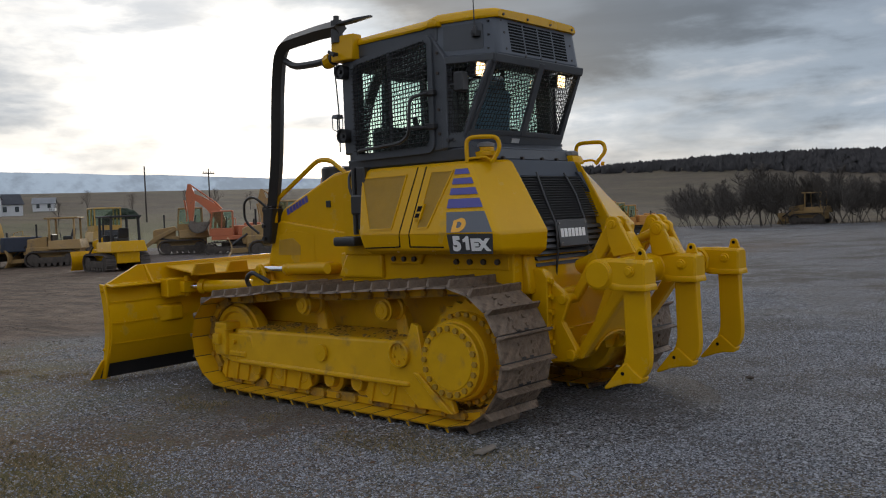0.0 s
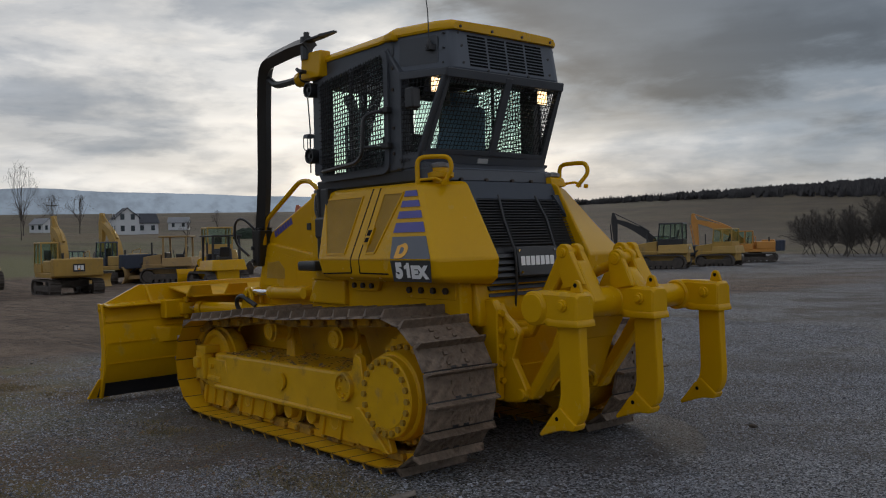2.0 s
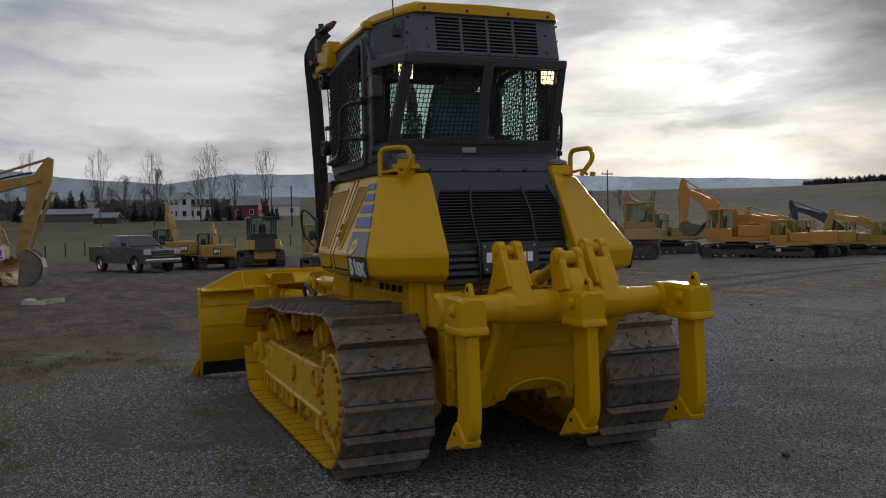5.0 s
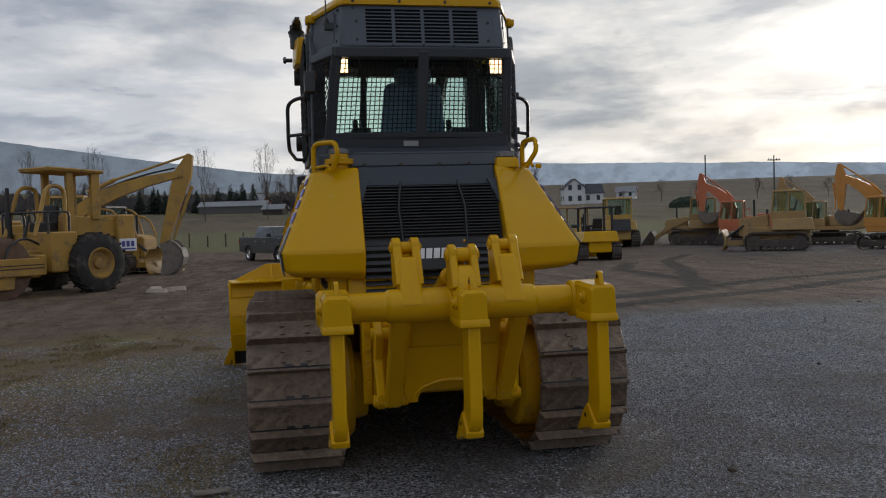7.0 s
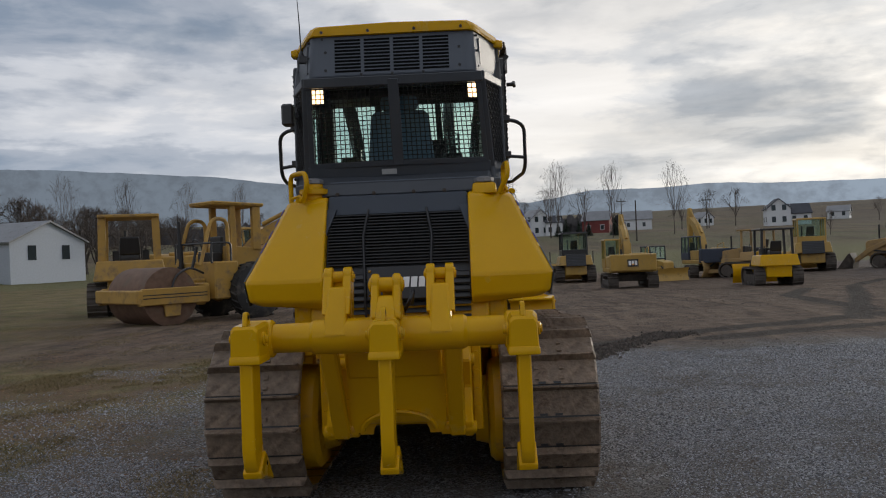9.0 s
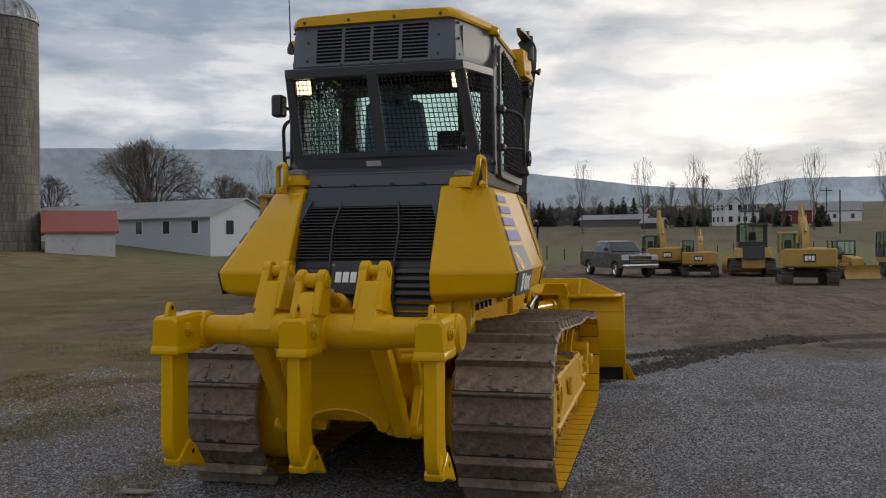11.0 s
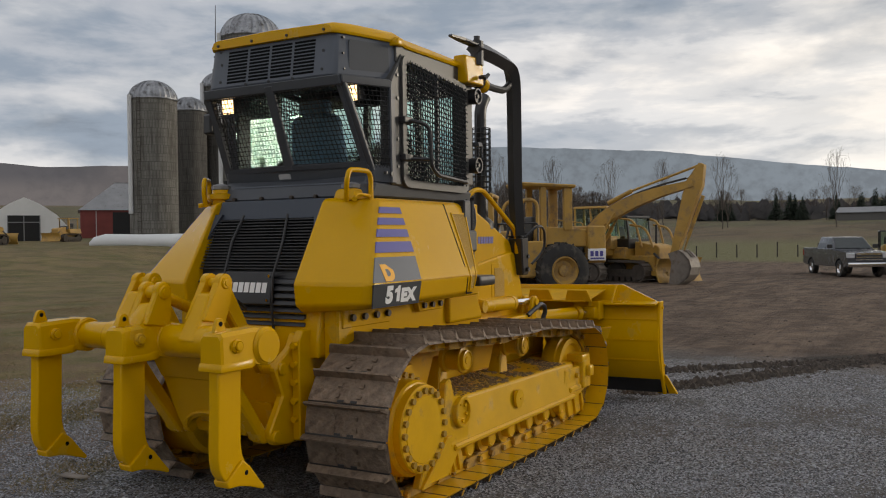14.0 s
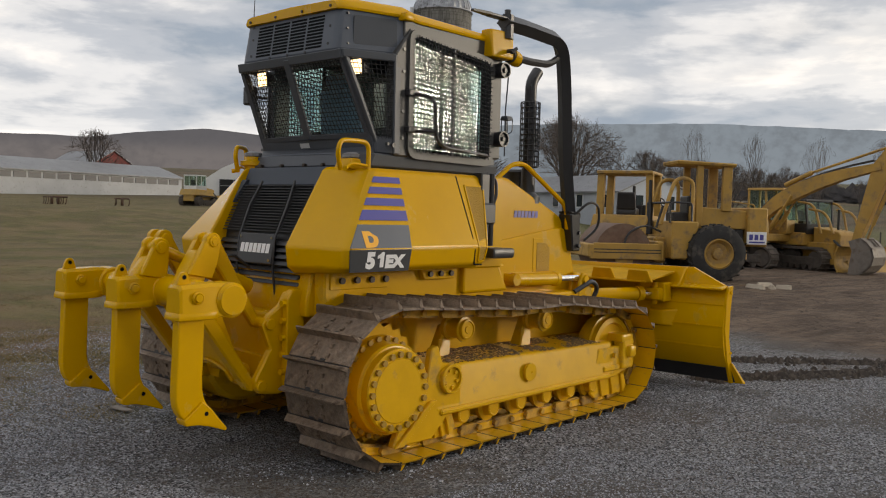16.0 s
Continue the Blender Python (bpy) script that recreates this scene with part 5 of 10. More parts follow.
# roof: crowned yellow shell with a deep rear lip
b = bmesh.new()
rows = []
for x, z0, dz, w in ((-3.957, 2.928, 0.0, 0.505), (-3.975, 2.926, 0.010, 0.520), (-4.00, 2.925, 0.018, 0.540), (-4.12, 2.924, 0.026, 0.585), (-4.42, 2.915, 0.026, 0.702), (-4.52, 2.895, 0.020, 0.715), (-5.35, 2.890, 0.010, 0.710), (-5.42, 2.890, -0.01, 0.70)):
    prof = [(-w, z0), (-w - 0.006, z0 + 0.015), (-w + 0.012, z0 + 0.045 + dz * 0.5), (-w + 0.05, z0 + 0.055 + dz), (0, z0 + 0.066 + dz), (w - 0.05, z0 + 0.055 + dz), (w - 0.012, z0 + 0.045 + dz * 0.5), (w + 0.006, z0 + 0.015), (w, z0)]
    rows.append([bm_v for bm_v in [b.verts.new((x, y, z)) for y, z in prof]])
for r0, r1 in zip(rows, rows[1:]):
    for i in range(9):
        b.faces.new((r0[i], r0[(i + 1) % 9], r1[(i + 1) % 9], r1[i]))
b.faces.new(rows[0]), b.faces.new(rows[-1])
bmesh.ops.recalc_face_normals(b, faces=b.faces)
roof = dpart("roof", b, YELLOW, cab, "yellow crowned cab roof", smooth=40)
for y in (-0.45, -0.15, 0.15, 0.45):
    b = bmesh.new()
    rod(b, (-3.99, y, 2.950), (-3.948, y, 2.948), 0.010, n=8)
    dpart("bolt", b, BOLT, roof)
for side in (-1, 1):
    b = bmesh.new()
    box(b, -4.46, -4.37, *sorted((side * 0.66, side * 0.735)), 2.895, 2.945, 0.01, 2)
    rod(b, (-4.415, side * 0.70, 2.94), (-4.415, side * 0.70, 2.955), 0.018, n=8)
    dpart("roof_clamp", b, YELLOW, roof)
    b = bmesh.new()
    hexa(b, [(-5.245, side * 0.66, 2.775), (-5.48, side * 0.66, 2.775), (-5.48, side * 0.80, 2.775), (-5.245, side * 0.78, 2.775)], [(-5.245, side * 0.66, 2.985), (-5.48, side * 0.66, 2.985), (-5.48, side * 0.79, 2.985), (-5.245, side * 0.76, 2.985)], 0.014, 2)
    fb = dpart("sweep_mount", b, YELLOW, cab, "yellow bracket that carries the limb riser")
    b = bmesh.new()
    rod(b, (-5.40, side * 0.80, 2.83), (-5.40, side * 0.86, 2.83), 0.016, n=8)
    rod(b, (-5.37, side * 0.86, 2.81), (-5.43, side * 0.86, 2.85), 0.014, n=8)
    dpart("clevis_pin", b, BLACK, fb)
    # limb riser: square-ish tube from the roof forward and down to the hood
    b = bmesh.new()
    path = rounded([(-5.38, side * 0.765, 3.05), (-5.62, side * 0.75, 3.06), (-6.31, side * 0.65, 3.065), (-6.47, side * 0.58, 2.72), (-6.62, side * 0.51, 2.05), (-6.84, side * 0.44, 1.42)], 0.18, 6)
    tube(b, path, 0.064, 4)
    riser = dpart("limb_riser", b, BLACK, label="black bent limb riser tube", smooth=30)
    b = bmesh.new()
    tube(b, rounded([(-5.50, side * 0.735, 2.82), (-5.80, side * 0.70, 2.82), (-6.15, side * 0.64, 2.85), (-6.33, side * 0.61, 2.94)], 0.1), 0.030, 8)
    rod(b, (-5.50, side * 0.735, 2.82), (-5.62, side * 0.725, 2.80), 0.055, n=12)
    dpart("brace", b, BLACK, riser, smooth=30)
    b = bmesh.new()
    rod(b, (-5.52, side * 0.735, 2.82), (-5.60, side * 0.725, 2.805), 0.060, n=12)
    dpart("collar", b, YELLOW, riser, smooth=30)
    b = bmesh.new()
    rod(b, (-5.43, side * 0.765, 2.93), (-5.43, side * 0.765, 3.11), 0.05, n=10)
    rod(b, (-5.43, side * 0.765, 3.11), (-5.43, side * 0.765, 3.15), 0.024, n=8)
    box(b, -5.42, -5.20, side * 0.765 - 0.035, side * 0.765 + 0.035, 3.065, 3.09, 0.008)
    hexa(b, [(-5.20, side * 0.73, 3.07), (-5.20, side * 0.80, 3.07), (-5.02, side * 0.78, 3.07), (-5.02, side * 0.75, 3.07)], [(-5.20, side * 0.73, 3.09), (-5.20, side * 0.80, 3.09), (-5.02, side * 0.78, 3.085), (-5.02, side * 0.75, 3.085)])
    dpart("pivot", b, BLACK, riser, smooth=30)
    b = bmesh.new()
    for z0, z1, w in ((1.28, 1.62, 0.075), (1.58, 1.64, 0.085)):
        hexa(b, [(-6.87 - w * 0.6, side * 0.385, z0), (-6.87 + w, side * 0.385, z0), (-6.87 + w, side * 0.50, z0), (-6.87 - w * 0.6, side * 0.50, z0)], [(-6.78 - w, side * 0.385, z1), (-6.78 + w, side * 0.385, z1), (-6.78 + w, side * 0.53, z1), (-6.78 - w, side * 0.53, z1)], 0.012)
    for z in (1.33, 1.45):
        rod(b, (-6.86, side * 0.49, z), (-6.86, side * 0.53, z), 0.02, n=8)
    dpart("foot", b, BLACK, riser)
    b = bmesh.new()
    tube(b, rounded([(-6.78, side * 0.53, 1.62), (-6.86, side * 0.62, 1.74), (-7.02, side * 0.62, 1.70), (-7.05, side * 0.60, 1.50), (-6.92, side * 0.53, 1.38)], 0.08), 0.012, 8)
    dpart("loop_handle", b, BLACK, riser, smooth=40)
    # steel rope and hanging lamp guard
    b = bmesh.new()
    tube(b, [(-5.55, side * 0.70, 2.76), (-5.53, side * 0.69, 2.40), (-5.52, side * 0.70, 2.05)], 0.006, 6)
    hexa(b, [(-5.575, side * 0.66, 2.33), (-5.505, side * 0.66, 2.33), (-5.505, side * 0.735, 2.33), (-5.575, side * 0.735, 2.33)], [(-5.57, side * 0.67, 2.36), (-5.51, side * 0.67, 2.36), (-5.51, side * 0.725, 2.36), (-5.57, side * 0.725, 2.36)])
    for dx in (-0.03, 0.03):
        for dy in (-0.03, 0.03):
            tube(b, rounded([(-5.54 + dx, side * 0.70 + dy, 2.33), (-5.54 + dx, side * 0.70 + dy, 2.24), (-5.54, side * 0.70, 2.22)], 0.02), 0.004, 5)
    dpart("tether", b, CAB, riser, smooth=None)
    # work lamps behind the rear guard
    b = bmesh.new()
    hexa(b, [(-4.132, side * 0.53 - 0.06, 2.505), (-4.132, side * 0.53 + 0.06, 2.505), (-4.222, side * 0.53 + 0.045, 2.525), (-4.222, side * 0.53 - 0.045, 2.525)], [(-4.122, side * 0.53 - 0.06, 2.62), (-4.122, side * 0.53 + 0.06, 2.62), (-4.212, side * 0.53 + 0.045, 2.60), (-4.212, side * 0.53 - 0.045, 2.60)], 0.008)
    lamp = dpart("work_lamp", b, BLACK, cab, "lit work lamp behind the wire guard")
    b = bmesh.new()
    sheet(b, [(-4.130, side * 0.53 - 0.05, 2.515), (-4.130, side * 0.53 + 0.05, 2.515), (-4.120, side * 0.53 + 0.05, 2.61), (-4.120, side * 0.53 - 0.05, 2.61)], 0.006, bevel=0.002)
    dpart("lens", b, LAMP, lamp)
# mirror, aerial
b = bmesh.new()
box(b, -4.20, -4.11, -0.765, -0.685, 2.385, 2.53, 0.012)
tube(b, [(-4.20, -0.70, 2.45), (-4.28, -0.69, 2.45)], 0.012, 6)
dpart("mirror", b, BLACK, cab)
b = bmesh.new()
lathe(b, [(2.79, 0.016), (2.82, 0.024), (2.85, 0.016), (2.87, 0.006)], (-4.10, -0.612, 0), "z", 10)
tube(b, [(-4.10, -0.612, 2.86), (-4.10, -0.617, 3.05), (-4.12, -0.632, 3.29)], [0.005, 0.004, 0.002], 5)
box(b, -4.125, -4.075, -0.625, -0.565, 2.79, 2.83)
dpart("aerial", b, BLACK, cab)
b = bmesh.new()
tube(b, rounded([(-4.15, -0.33, 2.97), (-4.15, -0.33, 3.02), (-4.11, -0.30, 3.03), (-4.08, -0.28, 2.98)], 0.02), 0.005, 5)
dpart("wire_loop", b, BLACK, cab)
# inside the cab
b = bmesh.new()
box(b, -5.42, -4.30, -0.64, 0.64, 2.845, 2.875)
dpart("headliner", b, shade("pale_headliner", (0.16, 0.17, 0.18), 0.9), cab)
b = bmesh.new()
box(b, -5.40, -5.36, -0.62, 0.62, 2.70, 2.85, 0.01)
box(b, -5.36, -5.0, -0.60, -0.30, 2.70, 2.85, 0.02, 2)
dpart("sun_visor", b, BLACK, cab)
b = bmesh.new()
box(b, -4.92, -4.50, -0.25, 0.25, 1.98, 2.12, 0.04, 3)
hexa(b, [(-4.44, -0.24, 2.05), (-4.56, -0.24, 2.05), (-4.56, 0.24, 2.05), (-4.44, 0.24, 2.05)], [(-4.38, -0.20, 2.50), (-4.48, -0.20, 2.50), (-4.48, 0.20, 2.50), (-4.38, 0.20, 2.50)], 0.05, 3)
box(b, -4.47, -4.39, -0.13, 0.13, 2.50, 2.60, 0.03, 3)
seat = dpart("seat", b, SEAT, cab, "blue-grey cloth operator seat", smooth=40)
for side in (-1, 1):
    b = bmesh.new()
    box(b, -5.0, -4.50, side * 0.36 - 0.07, side * 0.36 + 0.07, 1.95, 2.20, 0.02, 2)
    rod(b, (-4.95, side * 0.36, 2.19), (-4.97, side * 0.36, 2.30), 0.022, n=10)
    dpart("control_console", b, BLACK, cab)
b = bmesh.new()
box(b, -5.40, -5.16, -0.45, 0.45, 1.95, 2.24, 0.03, 2)
box(b, -5.24, -5.20, 0.10, 0.30, 2.22, 2.38, 0.01)
dpart("dashboard", b, BLACK, cab)

# ---- front hood, exhaust, fuel step ----
HW = 0.41
b = bmesh.new()
prism(b, [(-5.45, 1.05), (-5.45, 1.93), (-5.95, 1.905), (-6.70, 1.605), (-6.80, 1.50), (-6.86, 1.30), (-6.97, 1.05)], -HW, HW, bevel=0.03, seg=3)
hood = dpart("engine_hood", b, YELLOW, smooth=40)
for side in (-1, 1):
    b = bmesh.new()
    prism(b, [(-5.45, 1.02), (-5.45, 1.33), (-6.70, 1.50), (-6.80, 1.46), (-6.93, 1.08), (-6.60, 1.02)], *sorted((side * 0.38, side * 0.435)), bevel=0.018, seg=2)
    lower = dpart("hood_side", b, YELLOW, smooth=40)
    b = bmesh.new()
    pts = [(-6.56, 1.08), (-6.56, 1.33), (-6.47, 1.40), (-6.28, 1.40), (-6.28, 1.08)] if side > 0 else [(-6.86, 1.10), (-6.80, 1.36), (-6.50, 1.40), (-6.22, 1.36), (-6.22, 1.10)]
    prism(b, pts, *sorted((side * 0.43, side * 0.4395)), bevel=0.003)
    dr = dpart("hood_door", b, YELLOW, lower, smooth=30)
    b = bmesh.new()
    pts = [(-6.52, 1.11), (-6.52, 1.31), (-6.46, 1.36), (-6.33, 1.36), (-6.33, 1.11)] if side > 0 else [(-6.75, 1.17), (-6.73, 1.31), (-6.52, 1.33), (-6.42, 1.26), (-6.42, 1.17)]
    prism(b, pts, *sorted((side * 0.437, side * 0.443)), bevel=0.002)
    dpart("vent_panel", b, shade("perforated_hood", (0.44, 0.245, 0.008), 0.55, bump=0.5, bump_scale=180), dr, smooth=None)
    mark = pose(5.0 - 6.03, 0.4125, 1.575, 90, 0, 180) if side > 0 else pose(5.0 - 6.62, -0.4125, 1.545, 90, -21, 0)
    blocks("maker_mark", 7, 0.34, 0.058, BLUE, hood, mark, slant=0.1)
    b = bmesh.new()
    box(b, -6.06, -6.0, *sorted((side * 0.41, side * 0.422)), 1.60, 1.66, 0.004)
    if side < 0:
        dpart("latch", b, BLACK, hood)
    else:
        b.free()
    # black column with hoses and the small step below the cab
    b = bmesh.new()
    box(b, -5.24, -5.14, *sorted((side * 0.70, side * 0.80)), 1.40, 1.90, 0.01)
    box(b, -5.30, -5.13, *sorted((side * 0.70, side * 0.82)), 1.52, 1.68, 0.015)
    rod(b, (-5.28, side * 0.78, 1.36), (-5.28, side * 0.78, 1.90), 0.022, n=8)
    tube(b, rounded([(-5.26, side * 0.75, 1.90), (-5.36, side * 0.76, 1.86), (-5.34, side * 0.78, 1.72), (-5.28, side * 0.76, 1.62)], 0.05), 0.012, 6)
    col = dpart("hinge_column", b, BLACK)
    b = bmesh.new()
    box(b, -5.44, -5.18, *sorted((side * 0.68, side * 0.90)), 1.27, 1.345, 0.02, 2)
    dpart("step", b, BLACK, col)
    b = bmesh.new()
    prism(b, [(-5.08, 1.0), (-5.08, 1.20), (-5.50, 1.20), (-5.62, 1.0)], *sorted((side * 0.45, side * 0.70)), bevel=0.02, seg=2)
    box(b, -5.50, -5.07, *sorted((side * 0.40, side * 0.72)), 1.19, 1.88, 0.01)
    dpart("inner_panel", b, YELLOW)
# front handrail on the hood
for side in (-1, 1):
    b = bmesh.new()
    tube(b, rounded([(-5.62, side * 0.44, 1.80), (-5.95, side * 0.44, 2.02), (-6.12, side * 0.44, 2.03), (-6.72, side * 0.46, 1.69), (-6.75, side * 0.46, 1.48)], 0.07), 0.021, 8)
    dpart("hood_rail", b, YELLOW, label="bent yellow grab rail beside the hood", smooth=40)
# exhaust stack with heat guard
b = bmesh.new()
tube(b, rounded([(-6.35, 0.30, 1.70), (-6.35, 0.31, 2.76), (-6.44, 0.31, 2.86)], 0.09, 5), 0.052, 14)
lathe(b, [(1.70, 0.11), (1.76, 0.11), (1.80, 0.065), (2.0, 0.062)], (-6.35, 0.305, 0), "z", 16)
stack = dpart("exhaust_stack", b, BLACK, label="black exhaust stack with a perforated heat guard", smooth=40)
b = bmesh.new()
for i in range(12):
    a = 6.28319 * i / 12
    x, y = -6.35 + 0.085 * math.cos(a), 0.31 + 0.085 * math.sin(a)
    tube(b, [(x, y, 2.02), (x, y, 2.58)], 0.005, 4)
for i in range(13):
    z = 2.02 + i * 0.0466
    tube(b, [(-6.35 + 0.085 * math.cos(a), 0.31 + 0.085 * math.sin(a), z) for a in np.linspace(0, 6.28319, 13)[:-1]], 0.005, 4, closed=True)
dpart("heat_guard", b, BLACK, stack, smooth=None)
b = bmesh.new()
lathe(b, [(1.72, 0.10), (1.84, 0.11), (1.85, 0.15), (1.98, 0.15), (2.0, 0.13)], (-6.48, 0.10, 0), "z", 20)
rod(b, (-6.25, 0.30, 1.72), (-6.55, 0.30, 1.62), 0.03, n=8)
dpart("air_cleaner", b, BLACK, smooth=35)

# ---- blade with its push frame and cylinders ----
b = bmesh.new()
def blade_x(z):
    """Face of the curved moldboard."""
    return -8.24 + 0.16 * math.sin(math.pi * min(1, max(0, (z - 0.0) / 1.05))) ** 1.2 - 0.06 * (1 - smoothstep(0, 0.3, z))
ys = [-1.42, -1.37, -1.02, -0.5, 0.0, 0.5, 1.02, 1.37, 1.42]
tops = [0.925, 0.945, 1.105, 1.105, 1.105, 1.105, 1.105, 0.945, 0.925]
grid_f, grid_b = [], []
nz = 10
for y, top in zip(ys, tops):
    zl = [0.16 + (top - 0.16) * k / nz for k in range(nz + 1)]
    grid_f.append([b.verts.new((blade_x(z) - 0.02, y, z)) for z in zl])
    grid_b.append([b.verts.new((blade_x(z) + 0.012, y, z)) for z in zl])
for g0, g1 in zip(grid_f, grid_f[1:]):
    for k in range(nz):
        b.faces.new((g0[k], g0[k + 1], g1[k + 1], g1[k]))
for g0, g1 in zip(grid_b, grid_b[1:]):
    for k in range(nz):
        b.faces.new((g0[k], g1[k], g1[k + 1], g0[k + 1]))
for i in range(len(ys) - 1):
    b.faces.new((grid_f[i][-1], grid_b[i][-1], grid_b[i + 1][-1], grid_f[i + 1][-1]))
    b.faces.new((grid_f[i][0], grid_f[i + 1][0], grid_b[i + 1][0], grid_b[i][0]))
for gf, gb in ((grid_f[0], grid_b[0]), (grid_f[-1], grid_b[-1])):
    for k in range(nz):
        b.faces.new((gf[k], gf[k + 1], gb[k + 1], gb[k]))
bmesh.ops.recalc_face_normals(b, faces=b.faces)
blade = dpart("blade", b, YELLOW, label="wide curved yellow dozer blade", smooth=35)
blade.matrix_basis = pose(0, -0.05, 0.012, 0.6, 0, 0)
b = bmesh.new()
hexa(b, [(-8.325, -1.45, 0.01), (-8.325, 1.45, 0.01), (-8.30, 1.45, 0.01), (-8.30, -1.45, 0.01)], [(-8.25, -1.42, 0.19), (-8.25, 1.42, 0.19), (-8.225, 1.42, 0.19), (-8.225, -1.42, 0.19)])
dpart("cutting_edge", b, BLACK, blade)
for side in (-1, 1):
    b = bmesh.new()
    prism(b, [(-8.345, 0.0), (-8.26, 0.0), (-8.15, 0.24), (-8.085, 0.52), (-8.11, 0.80), (-8.165, 0.935), (-8.25, 0.945), (-8.20, 0.70), (-8.19, 0.45), (-8.25, 0.22)], *sorted((side * 1.40, side * 1.432)), bevel=0.006)
    dpart("end_plate", b, YELLOW, blade)
    b = bmesh.new()
    hexa(b, [(-8.36, side * 1.33, 0.0), (-8.36, side * 1.535, 0.0), (-8.315, side * 1.535, 0.0), (-8.315, side * 1.33, 0.0)], [(-8.25, side * 1.33, 0.20), (-8.25, side * 1.45, 0.20), (-8.22, side * 1.45, 0.20), (-8.22, side * 1.33, 0.20)], 0.005)
    dpart("corner_bit", b, YELLOW, blade)
    # corner brace, weld ribs and box section on the back
    b = bmesh.new()
    hexa(b, [(-8.20, side * 0.96, 1.10), (-8.12, side * 0.95, 0.93), (-8.12, side * 0.97, 0.93), (-8.20, side * 0.98, 1.10)], [(-8.17, side * 0.96, 1.10), (-8.05, side * 0.95, 0.93), (-8.05, side * 0.97, 0.93), (-8.17, side * 0.98, 1.10)])
    hexa(b, [(-8.20, side * 0.60, 0.925), (-8.20, side * 1.40, 0.925), (-8.06, side * 1.40, 0.905), (-8.06, side * 0.60, 0.905)], [(-8.20, side * 0.60, 0.945), (-8.20, side * 1.40, 0.945), (-8.06, side * 1.40, 0.925), (-8.06, side * 0.60, 0.925)], 0.004)
    dpart("corner_brace", b, YELLOW, blade)
    for z in (0.36, 0.56, 0.76):
        b = bmesh.new()
        x_ = blade_x(z) + 0.012
        box(b, x_ - 0.01, x_ + 0.008, *sorted((side * 0.60, side * 1.40)), z - 0.006, z + 0.006)
        dpart("weld_rib", b, YELLOW, blade)
    b = bmesh.new()
    box(b, -8.10, -7.96, *sorted((side * 0.58, side * 0.86)), 0.76, 0.95, 0.012)
    dpart("yoke_box", b, YELLOW, blade)
    b = bmesh.new()
    rod(b, (-8.19, side * 1.433, 0.88), (-8.19, side * 1.445, 0.88), 0.018, n=10)
    rod(b, (-8.21, side * 1.433, 0.30), (-8.21, side * 1.445, 0.30), 0.014, n=10)
    dpart("bolt", b, YELLOW, blade)
    # stiffening pads on the back
    b = bmesh.new()
    hexa(b, [(-8.12, side * 0.62, 0.50), (-8.02, side * 0.66, 0.53), (-8.02, side * 0.80, 0.53), (-8.12, side * 1.0, 0.50)], [(-8.12, side * 0.62, 0.70), (-8.02, side * 0.66, 0.67), (-8.02, side * 0.80, 0.67), (-8.12, side * 1.0, 0.70)], 0.015, 2)
    dpart("pad", b, YELLOW, blade)
    # angle cylinder from the push frame to the blade
    b = bmesh.new()
    rod(b, (-7.15, side * 0.42, 0.86), (-7.72, side * 0.62, 0.86), 0.065, n=18, bevel=0.008)
    rod(b, (-7.72, side * 0.62, 0.86), (-7.78, side * 0.64, 0.86), 0.075, n=18)
    ac_ = dpart("angle_cylinder", b, YELLOW, smooth=35)
    b = bmesh.new()
    rod(b, (-7.76, side * 0.635, 0.86), (-7.93, side * 0.69, 0.86), 0.03, n=12)
    dpart("rod", b, CHROME, ac_)
    b = bmesh.new()
    box(b, -8.08, -7.88, *sorted((side * 0.62, side * 0.78)), 0.80, 0.92, 0.02, 2)
    rod(b, (-7.95, side * 0.70, 0.76), (-7.95, side * 0.70, 0.97), 0.028, n=12)
    dpart("yoke", b, YELLOW, ac_)
    # lift cylinder beside the hood
    b = bmesh.new()
    rod(b, (-5.92, side * 0.50, 1.06), (-6.52, side * 0.50, 1.045), 0.058, n=18, bevel=0.006)
    rod(b, (-6.50, side * 0.50, 1.045), (-6.56, side * 0.50, 1.044), 0.064, n=18, bevel=0.006)
    rod(b, (-5.90, side * 0.43, 1.06), (-5.90, side * 0.57, 1.06), 0.05, n=14)
    lc = dpart("lift_cylinder", b, YELLOW, smooth=35)
    b = bmesh.new()
    rod(b, (-6.54, side * 0.50, 1.044), (-6.88, side * 0.50, 1.035), 0.03, n=14)
    dpart("rod", b, CHROME, lc, smooth=40)
    b = bmesh.new()
    prism(b, [(-6.78, 0.70), (-7.10, 0.70), (-7.02, 0.92), (-6.95, 1.08), (-6.88, 1.09), (-6.83, 1.0)], *sorted((side * 0.44, side * 0.48)), bevel=0.01)
    prism(b, [(-6.78, 0.70), (-7.10, 0.70), (-7.02, 0.92), (-6.95, 1.08), (-6.88, 1.09), (-6.83, 1.0)], *sorted((side * 0.53, side * 0.57)), bevel=0.01)
    rod(b, (-6.90, side * 0.42, 1.03), (-6.90, side * 0.59, 1.03), 0.035, n=14)
    dpart("clevis", b, YELLOW, lc)
    b = bmesh.new()
    tube(b, rounded([(-6.75, side * 0.56, 0.92), (-6.98, side * 0.60, 1.02), (-7.08, side * 0.60, 0.94), (-7.02, side * 0.55, 0.80)], 0.08), 0.022, 8)
    dpart("hose", b, BLACK, lc, smooth=40)
    # push frame arm
    b = bmesh.new()
